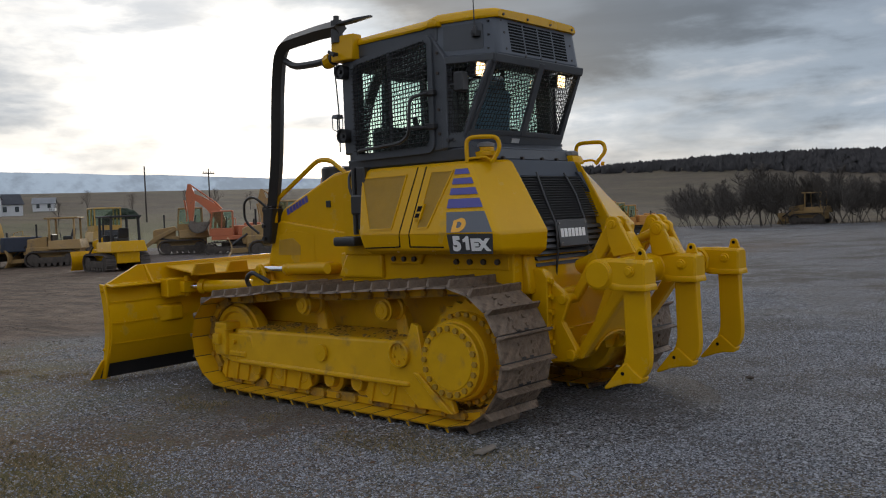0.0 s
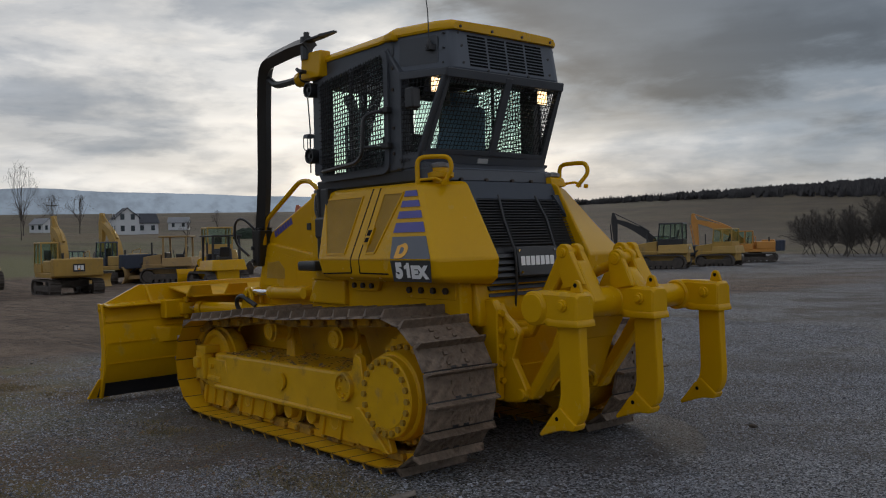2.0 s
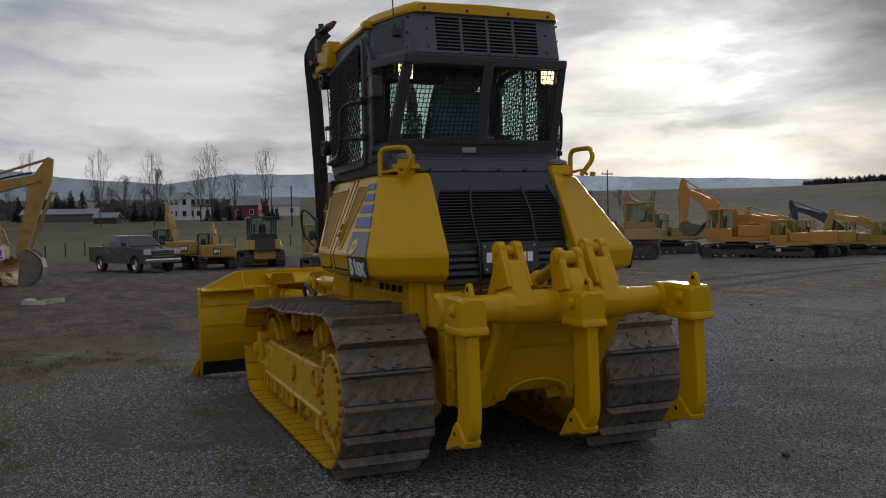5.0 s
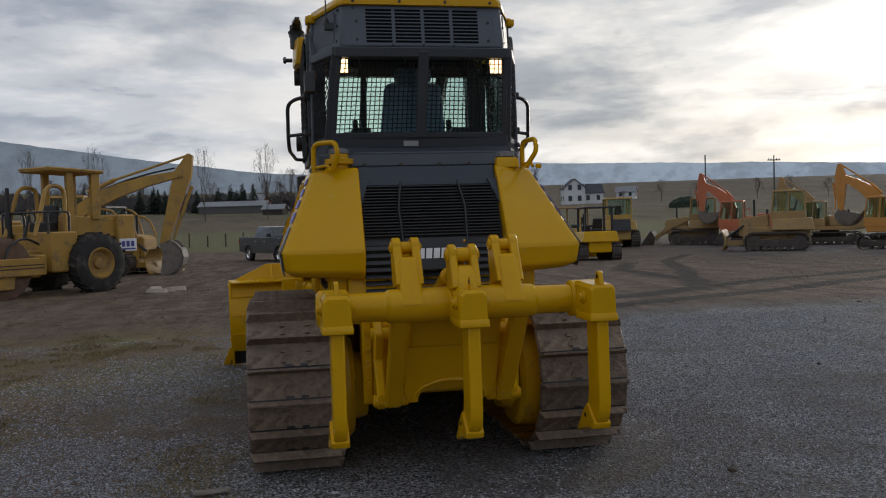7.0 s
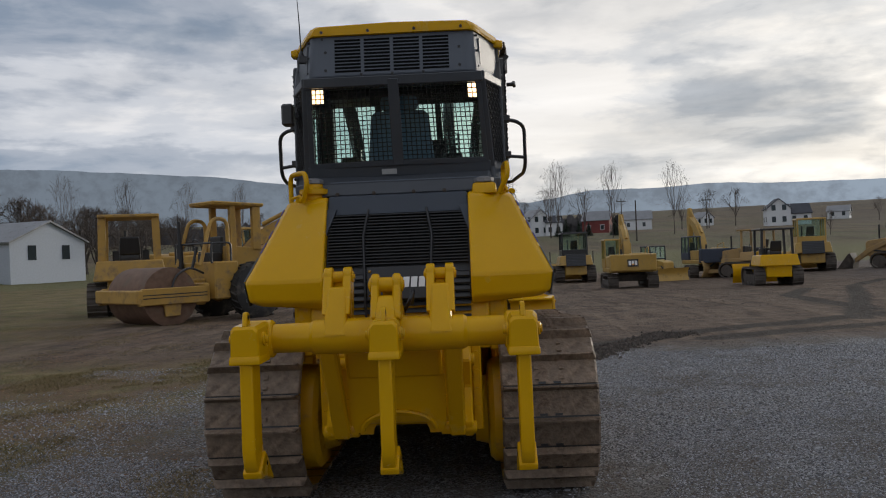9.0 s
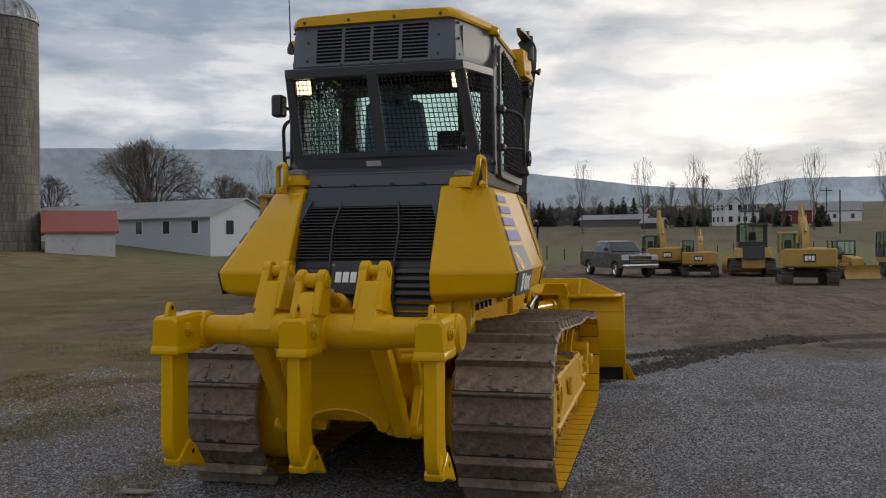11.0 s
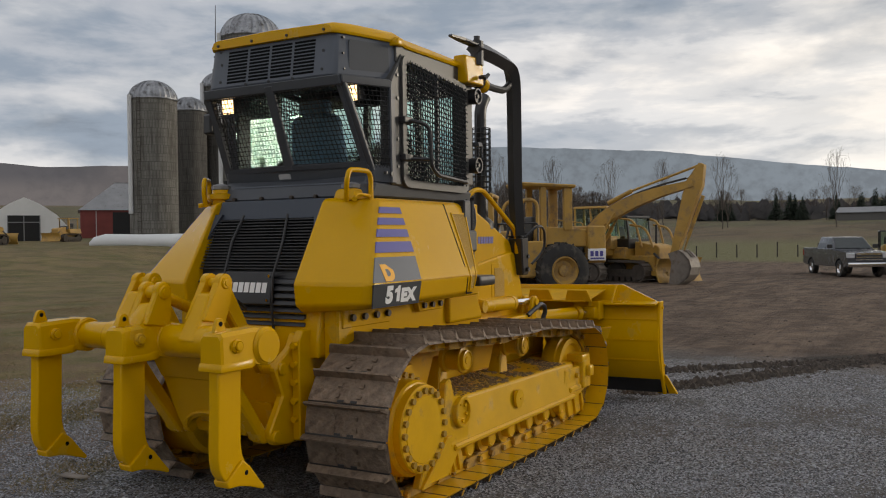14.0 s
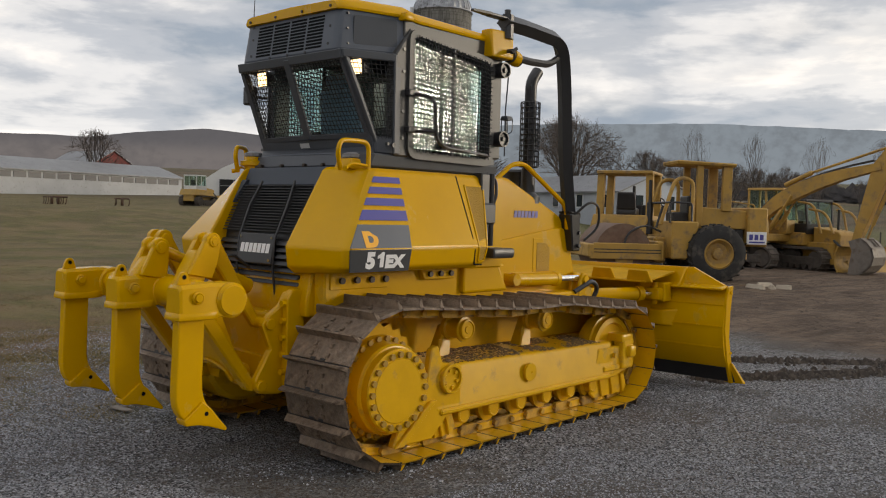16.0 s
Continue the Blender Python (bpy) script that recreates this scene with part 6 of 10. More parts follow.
    hexa(b, [(-5.6, side * 0.48, 0.52), (-5.6, side * 0.56, 0.52), (-7.6, side * 0.56, 0.50), (-7.6, side * 0.40, 0.50)], [(-5.6, side * 0.48, 0.74), (-5.6, side * 0.56, 0.74), (-7.6, side * 0.56, 0.74), (-7.6, side * 0.40, 0.74)], 0.015)
    dpart("push_arm", b, YELLOW)
b = bmesh.new()
hexa(b, [(-7.0, -0.60, 0.66), (-7.0, 0.60, 0.66), (-7.95, 0.30, 0.56), (-7.95, -0.30, 0.56)], [(-7.05, -0.60, 0.80), (-7.05, 0.60, 0.80), (-7.95, 0.30, 0.78), (-7.95, -0.30, 0.78)], 0.02, 2)
box(b, -8.10, -7.85, -0.22, 0.22, 0.42, 0.85, 0.03, 2)
box(b, -7.75, -7.10, -0.14, 0.14, 0.80, 0.96, 0.03, 2)
dpart("push_frame", b, YELLOW)
# top spill guard and step plates behind the blade
WORN_YELLOW = shade("worn_yellow_paint", (0.56, 0.305, 0.004), 0.75, vary=0.12, scale=5.0, spec=0.12, dirt=0.15, dirt_colour=(0.30, 0.19, 0.05))
b = bmesh.new()
hexa(b, [(-8.20, -0.78, 1.06), (-8.20, 0.78, 1.06), (-7.62, 0.78, 0.985), (-7.62, -0.78, 0.985)], [(-8.20, -0.78, 1.075), (-8.20, 0.78, 1.075), (-7.62, 0.78, 1.0), (-7.62, -0.78, 1.0)])
guard = dpart("blade_step", b, WORN_YELLOW)
for side in (-1, 1):
    for y in (0.30, 0.70):
        b = bmesh.new()
        hexa(b, [(-7.63, side * (y - 0.14), 0.99), (-7.63, side * (y + 0.14), 0.99), (-7.66, side * (y + 0.14), 0.99), (-7.66, side * (y - 0.14), 0.99)], [(-7.60, side * (y - 0.10), 1.10), (-7.60, side * (y + 0.10), 1.10), (-7.63, side * (y + 0.10), 1.10), (-7.63, side * (y - 0.10), 1.10)], 0.004)
        dpart("tab", b, WORN_YELLOW, guard)

# ---- ground ----
def ground_z(x, y):
    """Height of the land: level yard, a shallow dip north-west, grass rising south-west, fields and hills beyond."""
    z = -0.40 * math.exp(-((x + 36) ** 2 + (y - 42) ** 2) / (2 * 19 ** 2)) - 0.45 * math.exp(-((x + 50) ** 2 + (y - 12) ** 2) / (2 * 13 ** 2))
    r = math.hypot(x + 2, y - 6)
    az = math.degrees(math.atan2(-(x + 2), y - 6)) % 360
    z -= 0.55 * smoothstep(35, 70, r) * (1 - smoothstep(25, 60, abs((az - 15 + 180) % 360 - 180)))
    z += 1.35 * smoothstep(12, 34, -(y - 0.12 * x) - 8) * smoothstep(20, 50, r)
    z += smoothstep(60, 260, r) * 5.4 * (0.25 + 0.75 * smoothstep(25, 60, az))
    z += smoothstep(230, 480, r) * 13.5 * smoothstep(10, 50, az)
    z += 23 * smoothstep(230, 520, r) * (1 - smoothstep(14, 48, abs((az - 3 + 180) % 360 - 180)))
    z += 6 * smoothstep(420, 950, r) * (1 - smoothstep(18, 40, abs(az - 146)))
    z -= 10 * smoothstep(900, 1600, r)
    return z


class Nodes:
    """A short way to wire a material's nodes."""

    def __init__(self, name):
        self.m = bpy.data.materials.new(name)
        self.m.use_nodes = True
        self.t = self.m.node_tree
        self.b = self.t.nodes["Principled BSDF"]
        co = self.t.nodes.new("ShaderNodeTexCoord")
        self.co = co.outputs["Object"]
        s = self.t.nodes.new("ShaderNodeSeparateXYZ")
        self.t.links.new(self.co, s.inputs[0])
        self.x, self.y, self.z = s.outputs

    def put(self, value, socket):
        if isinstance(value, (int, float)):
            socket.default_value = value
        elif isinstance(value, tuple):
            socket.default_value = (*value, 1)
        else:
            self.t.links.new(value, socket)

    def math(self, op, a, b=0.0, clamp=False):
        n = self.t.nodes.new("ShaderNodeMath")
        n.operation, n.use_clamp = op, clamp
        self.put(a, n.inputs[0]), self.put(b, n.inputs[1])
        return n.outputs[0]

    def noise(self, scale, detail=5, rough=0.6):
        n = self.t.nodes.new("ShaderNodeTexNoise")
        n.inputs["Scale"].default_value, n.inputs["Detail"].default_value, n.inputs["Roughness"].default_value = scale, detail, rough
        self.t.links.new(self.co, n.inputs["Vector"])
        return n.outputs["Fac"]

    def cells(self, scale, what="Distance"):
        n = self.t.nodes.new("ShaderNodeTexVoronoi")
        n.inputs["Scale"].default_value = scale
        self.t.links.new(self.co, n.inputs["Vector"])
        return n.outputs[what]

    def step(self, v, a, b):
        n = self.t.nodes.new("ShaderNodeMapRange")
        n.interpolation_type = "SMOOTHSTEP"
        self.put(v, n.inputs["Value"])
        n.inputs["From Min"].default_value, n.inputs["From Max"].default_value = a, b
        return n.outputs[0]

    def mix(self, f, a, b):
        n = self.t.nodes.new("ShaderNodeMix")
        n.data_type = "RGBA"
        self.put(f, n.inputs["Factor"]), self.put(a, n.inputs["A"]), self.put(b, n.inputs["B"])
        return n.outputs["Result"]

    def beside(self, a, b, half):
        """1 on the stretch from a to b, fading out at half a width."""
        dx, dy = b[0] - a[0], b[1] - a[1]
        ll = dx * dx + dy * dy
        px, py = self.math("SUBTRACT", self.x, a[0]), self.math("SUBTRACT", self.y, a[1])
        t = self.math("DIVIDE", self.math("ADD", self.math("MULTIPLY", px, dx), self.math("MULTIPLY", py, dy)), ll, True)
        ex, ey = self.math("SUBTRACT", px, self.math("MULTIPLY", t, dx)), self.math("SUBTRACT", py, self.math("MULTIPLY", t, dy))
        d = self.math("SQRT", self.math("ADD", self.math("MULTIPLY", ex, ex), self.math("MULTIPLY", ey, ey)))
        return self.step(self.math("ADD", d, self.math("MULTIPLY", self.math("SUBTRACT", self.rough, 0.5), half * 1.6)), half, half * 0.45)

    def bump(self, h, strength, distance):
        n = self.t.nodes.new("ShaderNodeBump")
        n.inputs["Strength"].default_value, n.inputs["Distance"].default_value = strength, distance
        self.put(h, n.inputs["Height"])
        self.t.links.new(n.outputs[0], self.b.inputs["Normal"])


g = Nodes("yard_ground")
warp = g.math("MULTIPLY", g.math("SUBTRACT", g.noise(0.22, 5), 0.5), 7.0)
warp2 = g.math("MULTIPLY", g.math("SUBTRACT", g.noise(0.06, 4), 0.5), 24.0)
fine = g.noise(22, 5)
mid = g.noise(1.6, 6)
stone = g.cells(72, "Color")
stone_v = g.t.nodes.new("ShaderNodeSeparateColor")
g.t.links.new(stone, stone_v.inputs[0])
# crushed stone: single stones differ in tone, driven lanes are darker and finer
gravel = g.mix(g.step(stone_v.outputs[0], 0.15, 1.0), (0.034, 0.035, 0.038), (0.300, 0.304, 0.318))
gravel = g.mix(g.step(stone_v.outputs[2], 0.86, 0.93), gravel, (0.42, 0.428, 0.45))
poke = g.math("MULTIPLY", g.math("SUBTRACT", stone_v.outputs[1], 0.5), 0.30)
straw = g.noise(95, 4, 0.75)
fines = g.mix(g.step(stone_v.outputs[1], 0.1, 0.9), (0.048, 0.045, 0.043), (0.160, 0.152, 0.146))
lane = g.step(g.math("ADD", g.noise(0.35, 6, 0.65), g.math("MULTIPLY", g.math("SUBTRACT", mid, 0.5), 0.35)), 0.47, 0.60)
gravel = g.mix(lane, gravel, fines)
gravel = g.mix(g.math("MULTIPLY", g.step(g.math("ADD", g.math("MULTIPLY", g.noise(0.8, 7, 0.72), 0.7), g.math("SUBTRACT", g.math("MULTIPLY", fine, 0.3), poke)), 0.53, 0.62), 0.5), gravel, g.mix(g.step(straw, 0.40, 0.62), (0.052, 0.038, 0.028), (0.185, 0.135, 0.092)))
# damp brown earth with wheel marks
lie = g.t.nodes.new("ShaderNodeMapping")
lie.inputs["Rotation"].default_value, lie.inputs["Scale"].default_value = (0, 0, radians(38)), (0.28, 1.9, 1.0)
g.t.links.new(g.co, lie.inputs["Vector"])
ruts = g.t.nodes.new("ShaderNodeTexNoise")
ruts.inputs["Scale"].default_value, ruts.inputs["Detail"].default_value, ruts.inputs["Roughness"].default_value, ruts.inputs["Distortion"].default_value = 1.0, 6.0, 0.62, 0.6
g.t.links.new(lie.outputs[0], ruts.inputs["Vector"])
earth = g.mix(g.step(g.math("ADD", g.math("MULTIPLY", mid, 0.45), g.math("MULTIPLY", ruts.outputs["Fac"], 0.55)), 0.3, 0.7), (0.052, 0.036, 0.026), (0.215, 0.152, 0.108))
earth = g.mix(g.math("MULTIPLY", g.step(g.noise(5.0, 7, 0.75), 0.48, 0.66), 0.7), earth, (0.058, 0.042, 0.032))
# wheel and track marks of damp churned earth
g.rough = g.noise(2.2, 6, 0.7)
mark = None
for line in (((-12.0, 8.0), (-13.6, 9.6), (-14.8, 12.1), (-16.7, 14.6), (-18.2, 17.3), (-20.7, 22.7), (-25.4, 33.9)), ((-12.6, 9.9), (-14.7, 14.5), (-17.7, 20.3), (-21.5, 27.5)), ((-15.5, 13.5), (-22.9, 16.8), (-31.5, 20.3), (-38.0, 24.5)), ((-17.7, 14.8), (-24.7, 15.5), (-30.0, 18.1))):
    for a, c in zip(line, line[1:]):
        one = g.beside(a, c, 0.42)
        mark = one if mark is None else g.math("MAXIMUM", mark, one)
# short winter turf
turf = g.mix(g.step(mid, 0.35, 0.65), (0.125, 0.118, 0.034), (0.250, 0.190, 0.080))
turf = g.mix(g.math("MULTIPLY", g.step(fine, 0.45, 0.75), 0.7), turf, (0.068, 0.080, 0.024))
turf = g.mix(g.math("MULTIPLY", g.step(g.noise(0.5, 8, 0.75), 0.40, 0.58), 0.9), turf, (0.165, 0.108, 0.066))
turf = g.mix(g.math("MULTIPLY", g.step(straw, 0.50, 0.38), 0.75), turf, (0.042, 0.030, 0.020))
turf = g.mix(g.math("MULTIPLY", g.step(straw, 0.56, 0.68), 0.7), turf, (0.34, 0.255, 0.150))
# fields
field = g.mix(g.step(g.noise(0.012, 4), 0.42, 0.58), (0.135, 0.100, 0.058), (0.100, 0.098, 0.044))
field = g.mix(g.step(g.noise(0.15, 6, 0.7), 0.35, 0.75), field, (0.115, 0.092, 0.058))
lie2 = g.t.nodes.new("ShaderNodeMapping")
lie2.inputs["Rotation"].default_value, lie2.inputs["Scale"].default_value = (0, 0, radians(20)), (0.01, 0.16, 1.0)
g.t.links.new(g.co, lie2.inputs["Vector"])
strip = g.t.nodes.new("ShaderNodeTexNoise")
strip.inputs["Scale"].default_value, strip.inputs["Detail"].default_value = 1.0, 4.0
g.t.links.new(lie2.outputs[0], strip.inputs["Vector"])
field = g.mix(g.math("MULTIPLY", g.step(strip.outputs["Fac"], 0.48, 0.60), 0.6), field, (0.070, 0.052, 0.034))
# brown ploughed slopes to the north, with their shade put into the colour
field = g.mix(g.math("MULTIPLY", g.step(g.y, 60.0, 130.0), 0.8), field, g.mix(g.step(g.noise(0.05, 6, 0.7), 0.35, 0.7), (0.058, 0.044, 0.032), (0.105, 0.080, 0.050)))
# where each lies
is_earth = g.step(g.math("SUBTRACT", g.math("ADD", -11.0, g.math("MULTIPLY", warp, 0.55)), g.x), 0.0, 2.2)
is_earth = g.math("MULTIPLY", is_earth, g.step(g.math("ADD", g.y, warp2), 46.0, 20.0))
edge = g.math("ADD", g.math("ADD", g.y, g.math("MULTIPLY", g.x, 0.02)), warp)
near_turf = g.math("MULTIPLY", g.step(edge, 5.6, 2.6), g.step(g.math("ADD", g.noise(0.9, 6, 0.7), g.math("SUBTRACT", g.math("MULTIPLY", g.step(edge, 4.0, -2.0), 0.5), poke)), 0.36, 0.50))
ground = g.mix(near_turf, gravel, turf)
ground = g.mix(g.math("MULTIPLY", is_earth, g.step(g.math("ADD", g.y, warp), -9.0, -3.0)), ground, earth)
ground = g.mix(g.math("MULTIPLY", mark, g.step(g.rough, 0.15, 0.5)), ground, (0.030, 0.023, 0.019))
south = g.step(g.math("ADD", g.math("SUBTRACT", g.y, g.math("MULTIPLY", g.x, 0.14)), warp), 1.0, -4.0)
ground = g.mix(south, ground, g.mix(0.5, turf, g.mix(g.step(g.noise(0.45, 7, 0.7), 0.42, 0.58), (0.235, 0.180, 0.085), (0.098, 0.104, 0.032))))
# grass beyond the yard to the west and north
rim = g.step(g.math("SUBTRACT", g.math("ADD", -60.0, g.math("MULTIPLY", warp2, 0.35)), g.x), 0.0, 5.0)
ground = g.mix(rim, ground, g.mix(mid, (0.105, 0.115, 0.044), (0.175, 0.150, 0.076)))
north = g.step(g.math("ADD", g.math("SUBTRACT", g.y, g.math("MULTIPLY", g.x, 0.02)), g.math("MULTIPLY", warp2, 0.25)), 78.0, 82.0)
ground = g.mix(north, ground, field)
dist = g.math("SQRT", g.math("ADD", g.math("MULTIPLY", g.x, g.x), g.math("MULTIPLY", g.y, g.y)))
ground = g.mix(g.step(dist, 95.0, 130.0), ground, field)
wood = g.mix(g.noise(0.03, 6), (0.030, 0.026, 0.020), (0.062, 0.050, 0.038))
high = g.math("MULTIPLY", g.step(g.math("ADD", g.z, g.math("MULTIPLY", g.math("SUBTRACT", g.noise(0.008, 4), 0.5), 16.0)), 22.0, 26.0), g.step(dist, 350.0, 420.0))
ground = g.mix(high, ground, wood)
g.put(ground, g.b.inputs["Base Color"])
g.b.inputs["Roughness"].default_value = 0.92
g.b.inputs["Specular IOR Level"].default_value = 0.3
g.bump(g.math("ADD", g.math("ADD", g.math("MULTIPLY", g.cells(72), 0.5), g.math("MULTIPLY", g.math("MULTIPLY", ruts.outputs["Fac"], is_earth), 5.0)), g.math("ADD", g.math("MULTIPLY", g.math("SUBTRACT", mid, g.math("MULTIPLY", mark, 0.25)), 2.2), g.math("MULTIPLY", fine, 0.5))), 0.8, 0.05)
GROUND = g.m

bm = bmesh.new()
cx, cy = -4.0, 5.6
radii = [0.0] + list(np.concatenate([np.linspace(1.0, 30, 40), np.geomspace(31, 3200, 80)]))
NA = 180
prev = None
for r in radii:
    if r == 0:
        ring = [bm.verts.new((cx, cy, 0))]
    else:
        ring = []
        for i in range(NA):
            x, y = cx + r * math.cos(6.2831853 * i / NA), cy + r * math.sin(6.2831853 * i / NA)
            z = ground_z(x, y)
            if 8 < r < 90:
                z += 0.035 * noise.noise((x * 0.5, y * 0.5, 0)) * smoothstep(8, 14, r) * (1 + smoothstep(20, 60, r))
            ring.append(bm.verts.new((x, y, z)))
    if prev:
        for i in range(NA):
            j = (i + 1) % NA
            if len(prev) == 1:
                bm.faces.new((prev[0], ring[i], ring[j]))
            else:
                bm.faces.new((prev[i], ring[i], ring[j], prev[j]))
    prev = ring
bmesh.ops.recalc_face_normals(bm, faces=bm.faces)
tagged(part("ground", bm, GROUND, smooth=60), "grey gravel yard giving way to mud, winter turf and fields", "ground", kind="structure")


def scatter(name, label, category, material, count, place, low, high, flat=0.6, seed=3):
    """Many small angular stones or clods as one mesh."""
    rng = random.Random(seed)
    verts, faces = [], []
    base = [(1, 0, -0.2), (-0.9, 0.1, -0.2), (0.1, 0.8, -0.2), (0, -0.9, -0.2), (0.35, 0.1, 0.8), (-0.3, -0.1, 0.7)]
    tri = [(0, 2, 4), (2, 5, 4), (2, 1, 5), (1, 3, 5), (3, 4, 5), (3, 0, 4)]
    for _ in range(count):
        x, y = place(rng)
        s = rng.uniform(low, high) * (1.6 if rng.random() < 0.06 else 1)
        a = rng.uniform(0, 6.28)
        c, sn = math.cos(a), math.sin(a)
        k = len(verts)
        z = ground_z(x, y) + s * 0.18
        for bx, by, bz in base:
            bx, by, bz = bx * s * rng.uniform(0.7, 1.2), by * s * rng.uniform(0.6, 1.1), bz * s * flat * rng.uniform(0.7, 1.2)
            verts.append((x + bx * c - by * sn, y + bx * sn + by * c, z + bz))
        faces += [(k + i, k + j, k + l) for i, j, l in tri]
    me = bpy.data.meshes.new(name)
    me.from_pydata(verts, [], faces)
    me.materials.append(material)
    return tagged(new(name, me), label, category, kind="stuff")


def island_tones(name, dark, light, rough=0.9):
    m = bpy.data.materials.new(name)
    m.use_nodes = True
    t = m.node_tree
    geo = t.nodes.new("ShaderNodeNewGeometry")
    r = t.nodes.new("ShaderNodeValToRGB")
    r.color_ramp.elements[0].color, r.color_ramp.elements[1].color = (*dark, 1), (*light, 1)
    t.links.new(geo.outputs["Random Per Island"], r.inputs[0])
    t.links.new(r.outputs[0], t.nodes["Principled BSDF"].inputs["Base Color"])
    t.nodes["Principled BSDF"].inputs["Roughness"].default_value = rough
    return m


def by_track(rng):
    while True:
        x, y = rng.uniform(-11, 2), rng.uniform(0.5, 15)
        if noise.noise((x * 0.35, y * 0.35, 2.0)) + 0.25 * noise.noise((x * 1.6, y * 1.6, 5.0)) > -0.12 + rng.uniform(-0.15, 0.15):
            return x, y


def near_way(rng):
    """Round the machine, where the ground is seen from nearest."""
    a, r = rng.uniform(-1.9, 2.1), rng.uniform(1.6, 5.6)
    return -4.4 + r * math.cos(a) * 1.05, 5.6 + r * math.sin(a) * 1.1


STONES = island_tones("gravel_stones", (0.052, 0.055, 0.062), (0.43, 0.44, 0.475))
scatter("gravel_stones", "loose blue-grey crushed stone lying on the yard", "gravel", STONES, 95000, by_track, 0.005, 0.013)
scatter("gravel_chips", "fine grey stone chips between the larger stones", "gravel", STONES, 130000, near_way, 0.003, 0.009, seed=23)


def turf_place(rng):
    while True:
        x, y = rng.uniform(-22, 2), rng.uniform(-12, 3.6)
        if y < 3.2 + 3.5 * noise.noise((x * 0.22, y * 0.22, 0)) - rng.uniform(0, 2.5):
            return x, y


def sward(rng):
    """Ragged mats of grass that reach out on to the stones."""
    while True:
        x, y = turf_place(rng) if rng.random() < 0.45 else (rng.uniform(-12, 1), rng.uniform(0.0, 5.2))
        if noise.noise((x * 0.55, y * 1.1, 4.0)) + 0.5 * noise.noise((x * 2.6, y * 3.4, 8.0)) > 0.10 + 0.09 * max(0.0, y - 1.0) + rng.uniform(-0.13, 0.13):
            return x, y


def blades(name, label, count, seed):
    """Short winter grass: crossed blades as one mesh."""
    rng = random.Random(seed)
    verts, faces = [], []
    for _ in range(count):
        x, y = sward(rng)
        h, a = rng.uniform(0.008, 0.034), rng.uniform(0, 6.28)
        dx, dy = 0.004 * math.cos(a), 0.004 * math.sin(a)
        lx, ly = rng.uniform(-0.045, 0.045), rng.uniform(-0.045, 0.045)
        k, z = len(verts), ground_z(x, y) - 0.002
        verts += [(x - dx, y - dy, z), (x + dx, y + dy, z), (x + lx, y + ly, z + h)]
        faces.append((k, k + 1, k + 2))
    me = bpy.data.meshes.new(name)
    me.from_pydata(verts, [], faces)
    me.materials.append(island_tones("winter_grass", (0.085, 0.080, 0.026), (0.30, 0.215, 0.105)))
    return tagged(new(name, me), label, "grass", kind="stuff")


blades("grass", "short brown-green winter grass along the yard's edge", 110000, 8)


def litter(rng):
    while True:
        x, y = turf_place(rng)
        y += rng.uniform(0, 2.2)
        if noise.noise((x * 0.7, y * 0.7, 9.0)) > rng.uniform(-0.1, 0.5):
            return x, y


LITTER = island_tones("dead_leaves", (0.085, 0.042, 0.022), (0.30, 0.175, 0.095))
scatter("leaf_litter", "scattered brown dead leaves and straw on thin grass", "leaves", LITTER, 40000, litter, 0.005, 0.019, 0.18, 17)


def windrow(rng):
    u = rng.random()
    line = rng.random()
    if line < 0.62:
        x, y = -8.5 - 5.2 * u, 6.6 + 2.8 * u
    else:
        x, y = -8.9 - 4.6 * u, 5.2 + 4.6 * u
    return x + rng.gauss(0, 0.09), y + rng.gauss(0, 0.10)


CLODS = island_tones("earth_clods", (0.035, 0.028, 0.023), (0.085, 0.068, 0.055))
scatter("earth_clods", "dark crumbly earth left in ridges by the blade", "soil", CLODS, 4200, windrow, 0.015, 0.05, 0.8, 11)


def lumps(rng):
    return rng.uniform(-34, -11), rng.uniform(-2, 26)


scatter("mud_lumps", "brown lumps of mud churned up across the yard", "soil", CLODS, 5000, lumps, 0.008, 0.03, 0.5, 12)
# odd pieces lying about
WOODY = shade("weathered_wood", (0.22, 0.19, 0.16), 0.85, vary=0.3, scale=8, bump=0.3)
b = bmesh.new()
hexa(b, [(-0.11, -0.033, 0), (0.07, -0.036, 0), (0.125, 0.012, 0), (-0.10, 0.036, 0)], [(-0.105, -0.029, 0.016), (0.065, -0.032, 0.014), (0.118, 0.010, 0.014), (-0.096, 0.032, 0.018)], 0.003)
o = tagged(part("wood_splinter", b, WOODY), "flat weathered grey splinter of wood lying on gravel", "wood")
o.matrix_world = pose(-3.485, 4.232, 0.002, 0, 0, 101)
PALE = shade("pale_wood", (0.42, 0.36, 0.28), 0.8, vary=0.2, scale=6)
for x, y, a, ln in ((-21.2, 1.75, 70, 0.55), (-21.5, 2.05, 30, 0.4), (-22.1, 1.6, -25, 0.45), (-21.8, 2.2, 85, 0.4)):
    b = bmesh.new()
    hexa(b, [(-ln / 2, -0.09, 0), (ln / 2, -0.07, 0), (ln / 2, 0.06, 0), (-ln / 2, 0.08, 0)], [(-ln / 2 + 0.05, -0.05, 0.10), (ln / 2 - 0.03, -0.03, 0.13), (ln / 2, 0.02, 0.12), (-ln / 2, 0.03, 0.09)], 0.012)
    o = tagged(part("timber_offcut", b, PALE), "pale split chunk of timber lying on mud", "timber", group="timber offcuts beside the roller")
    o.matrix_world = pose(x, y, ground_z(x, y) - 0.01, 2, 3, a)
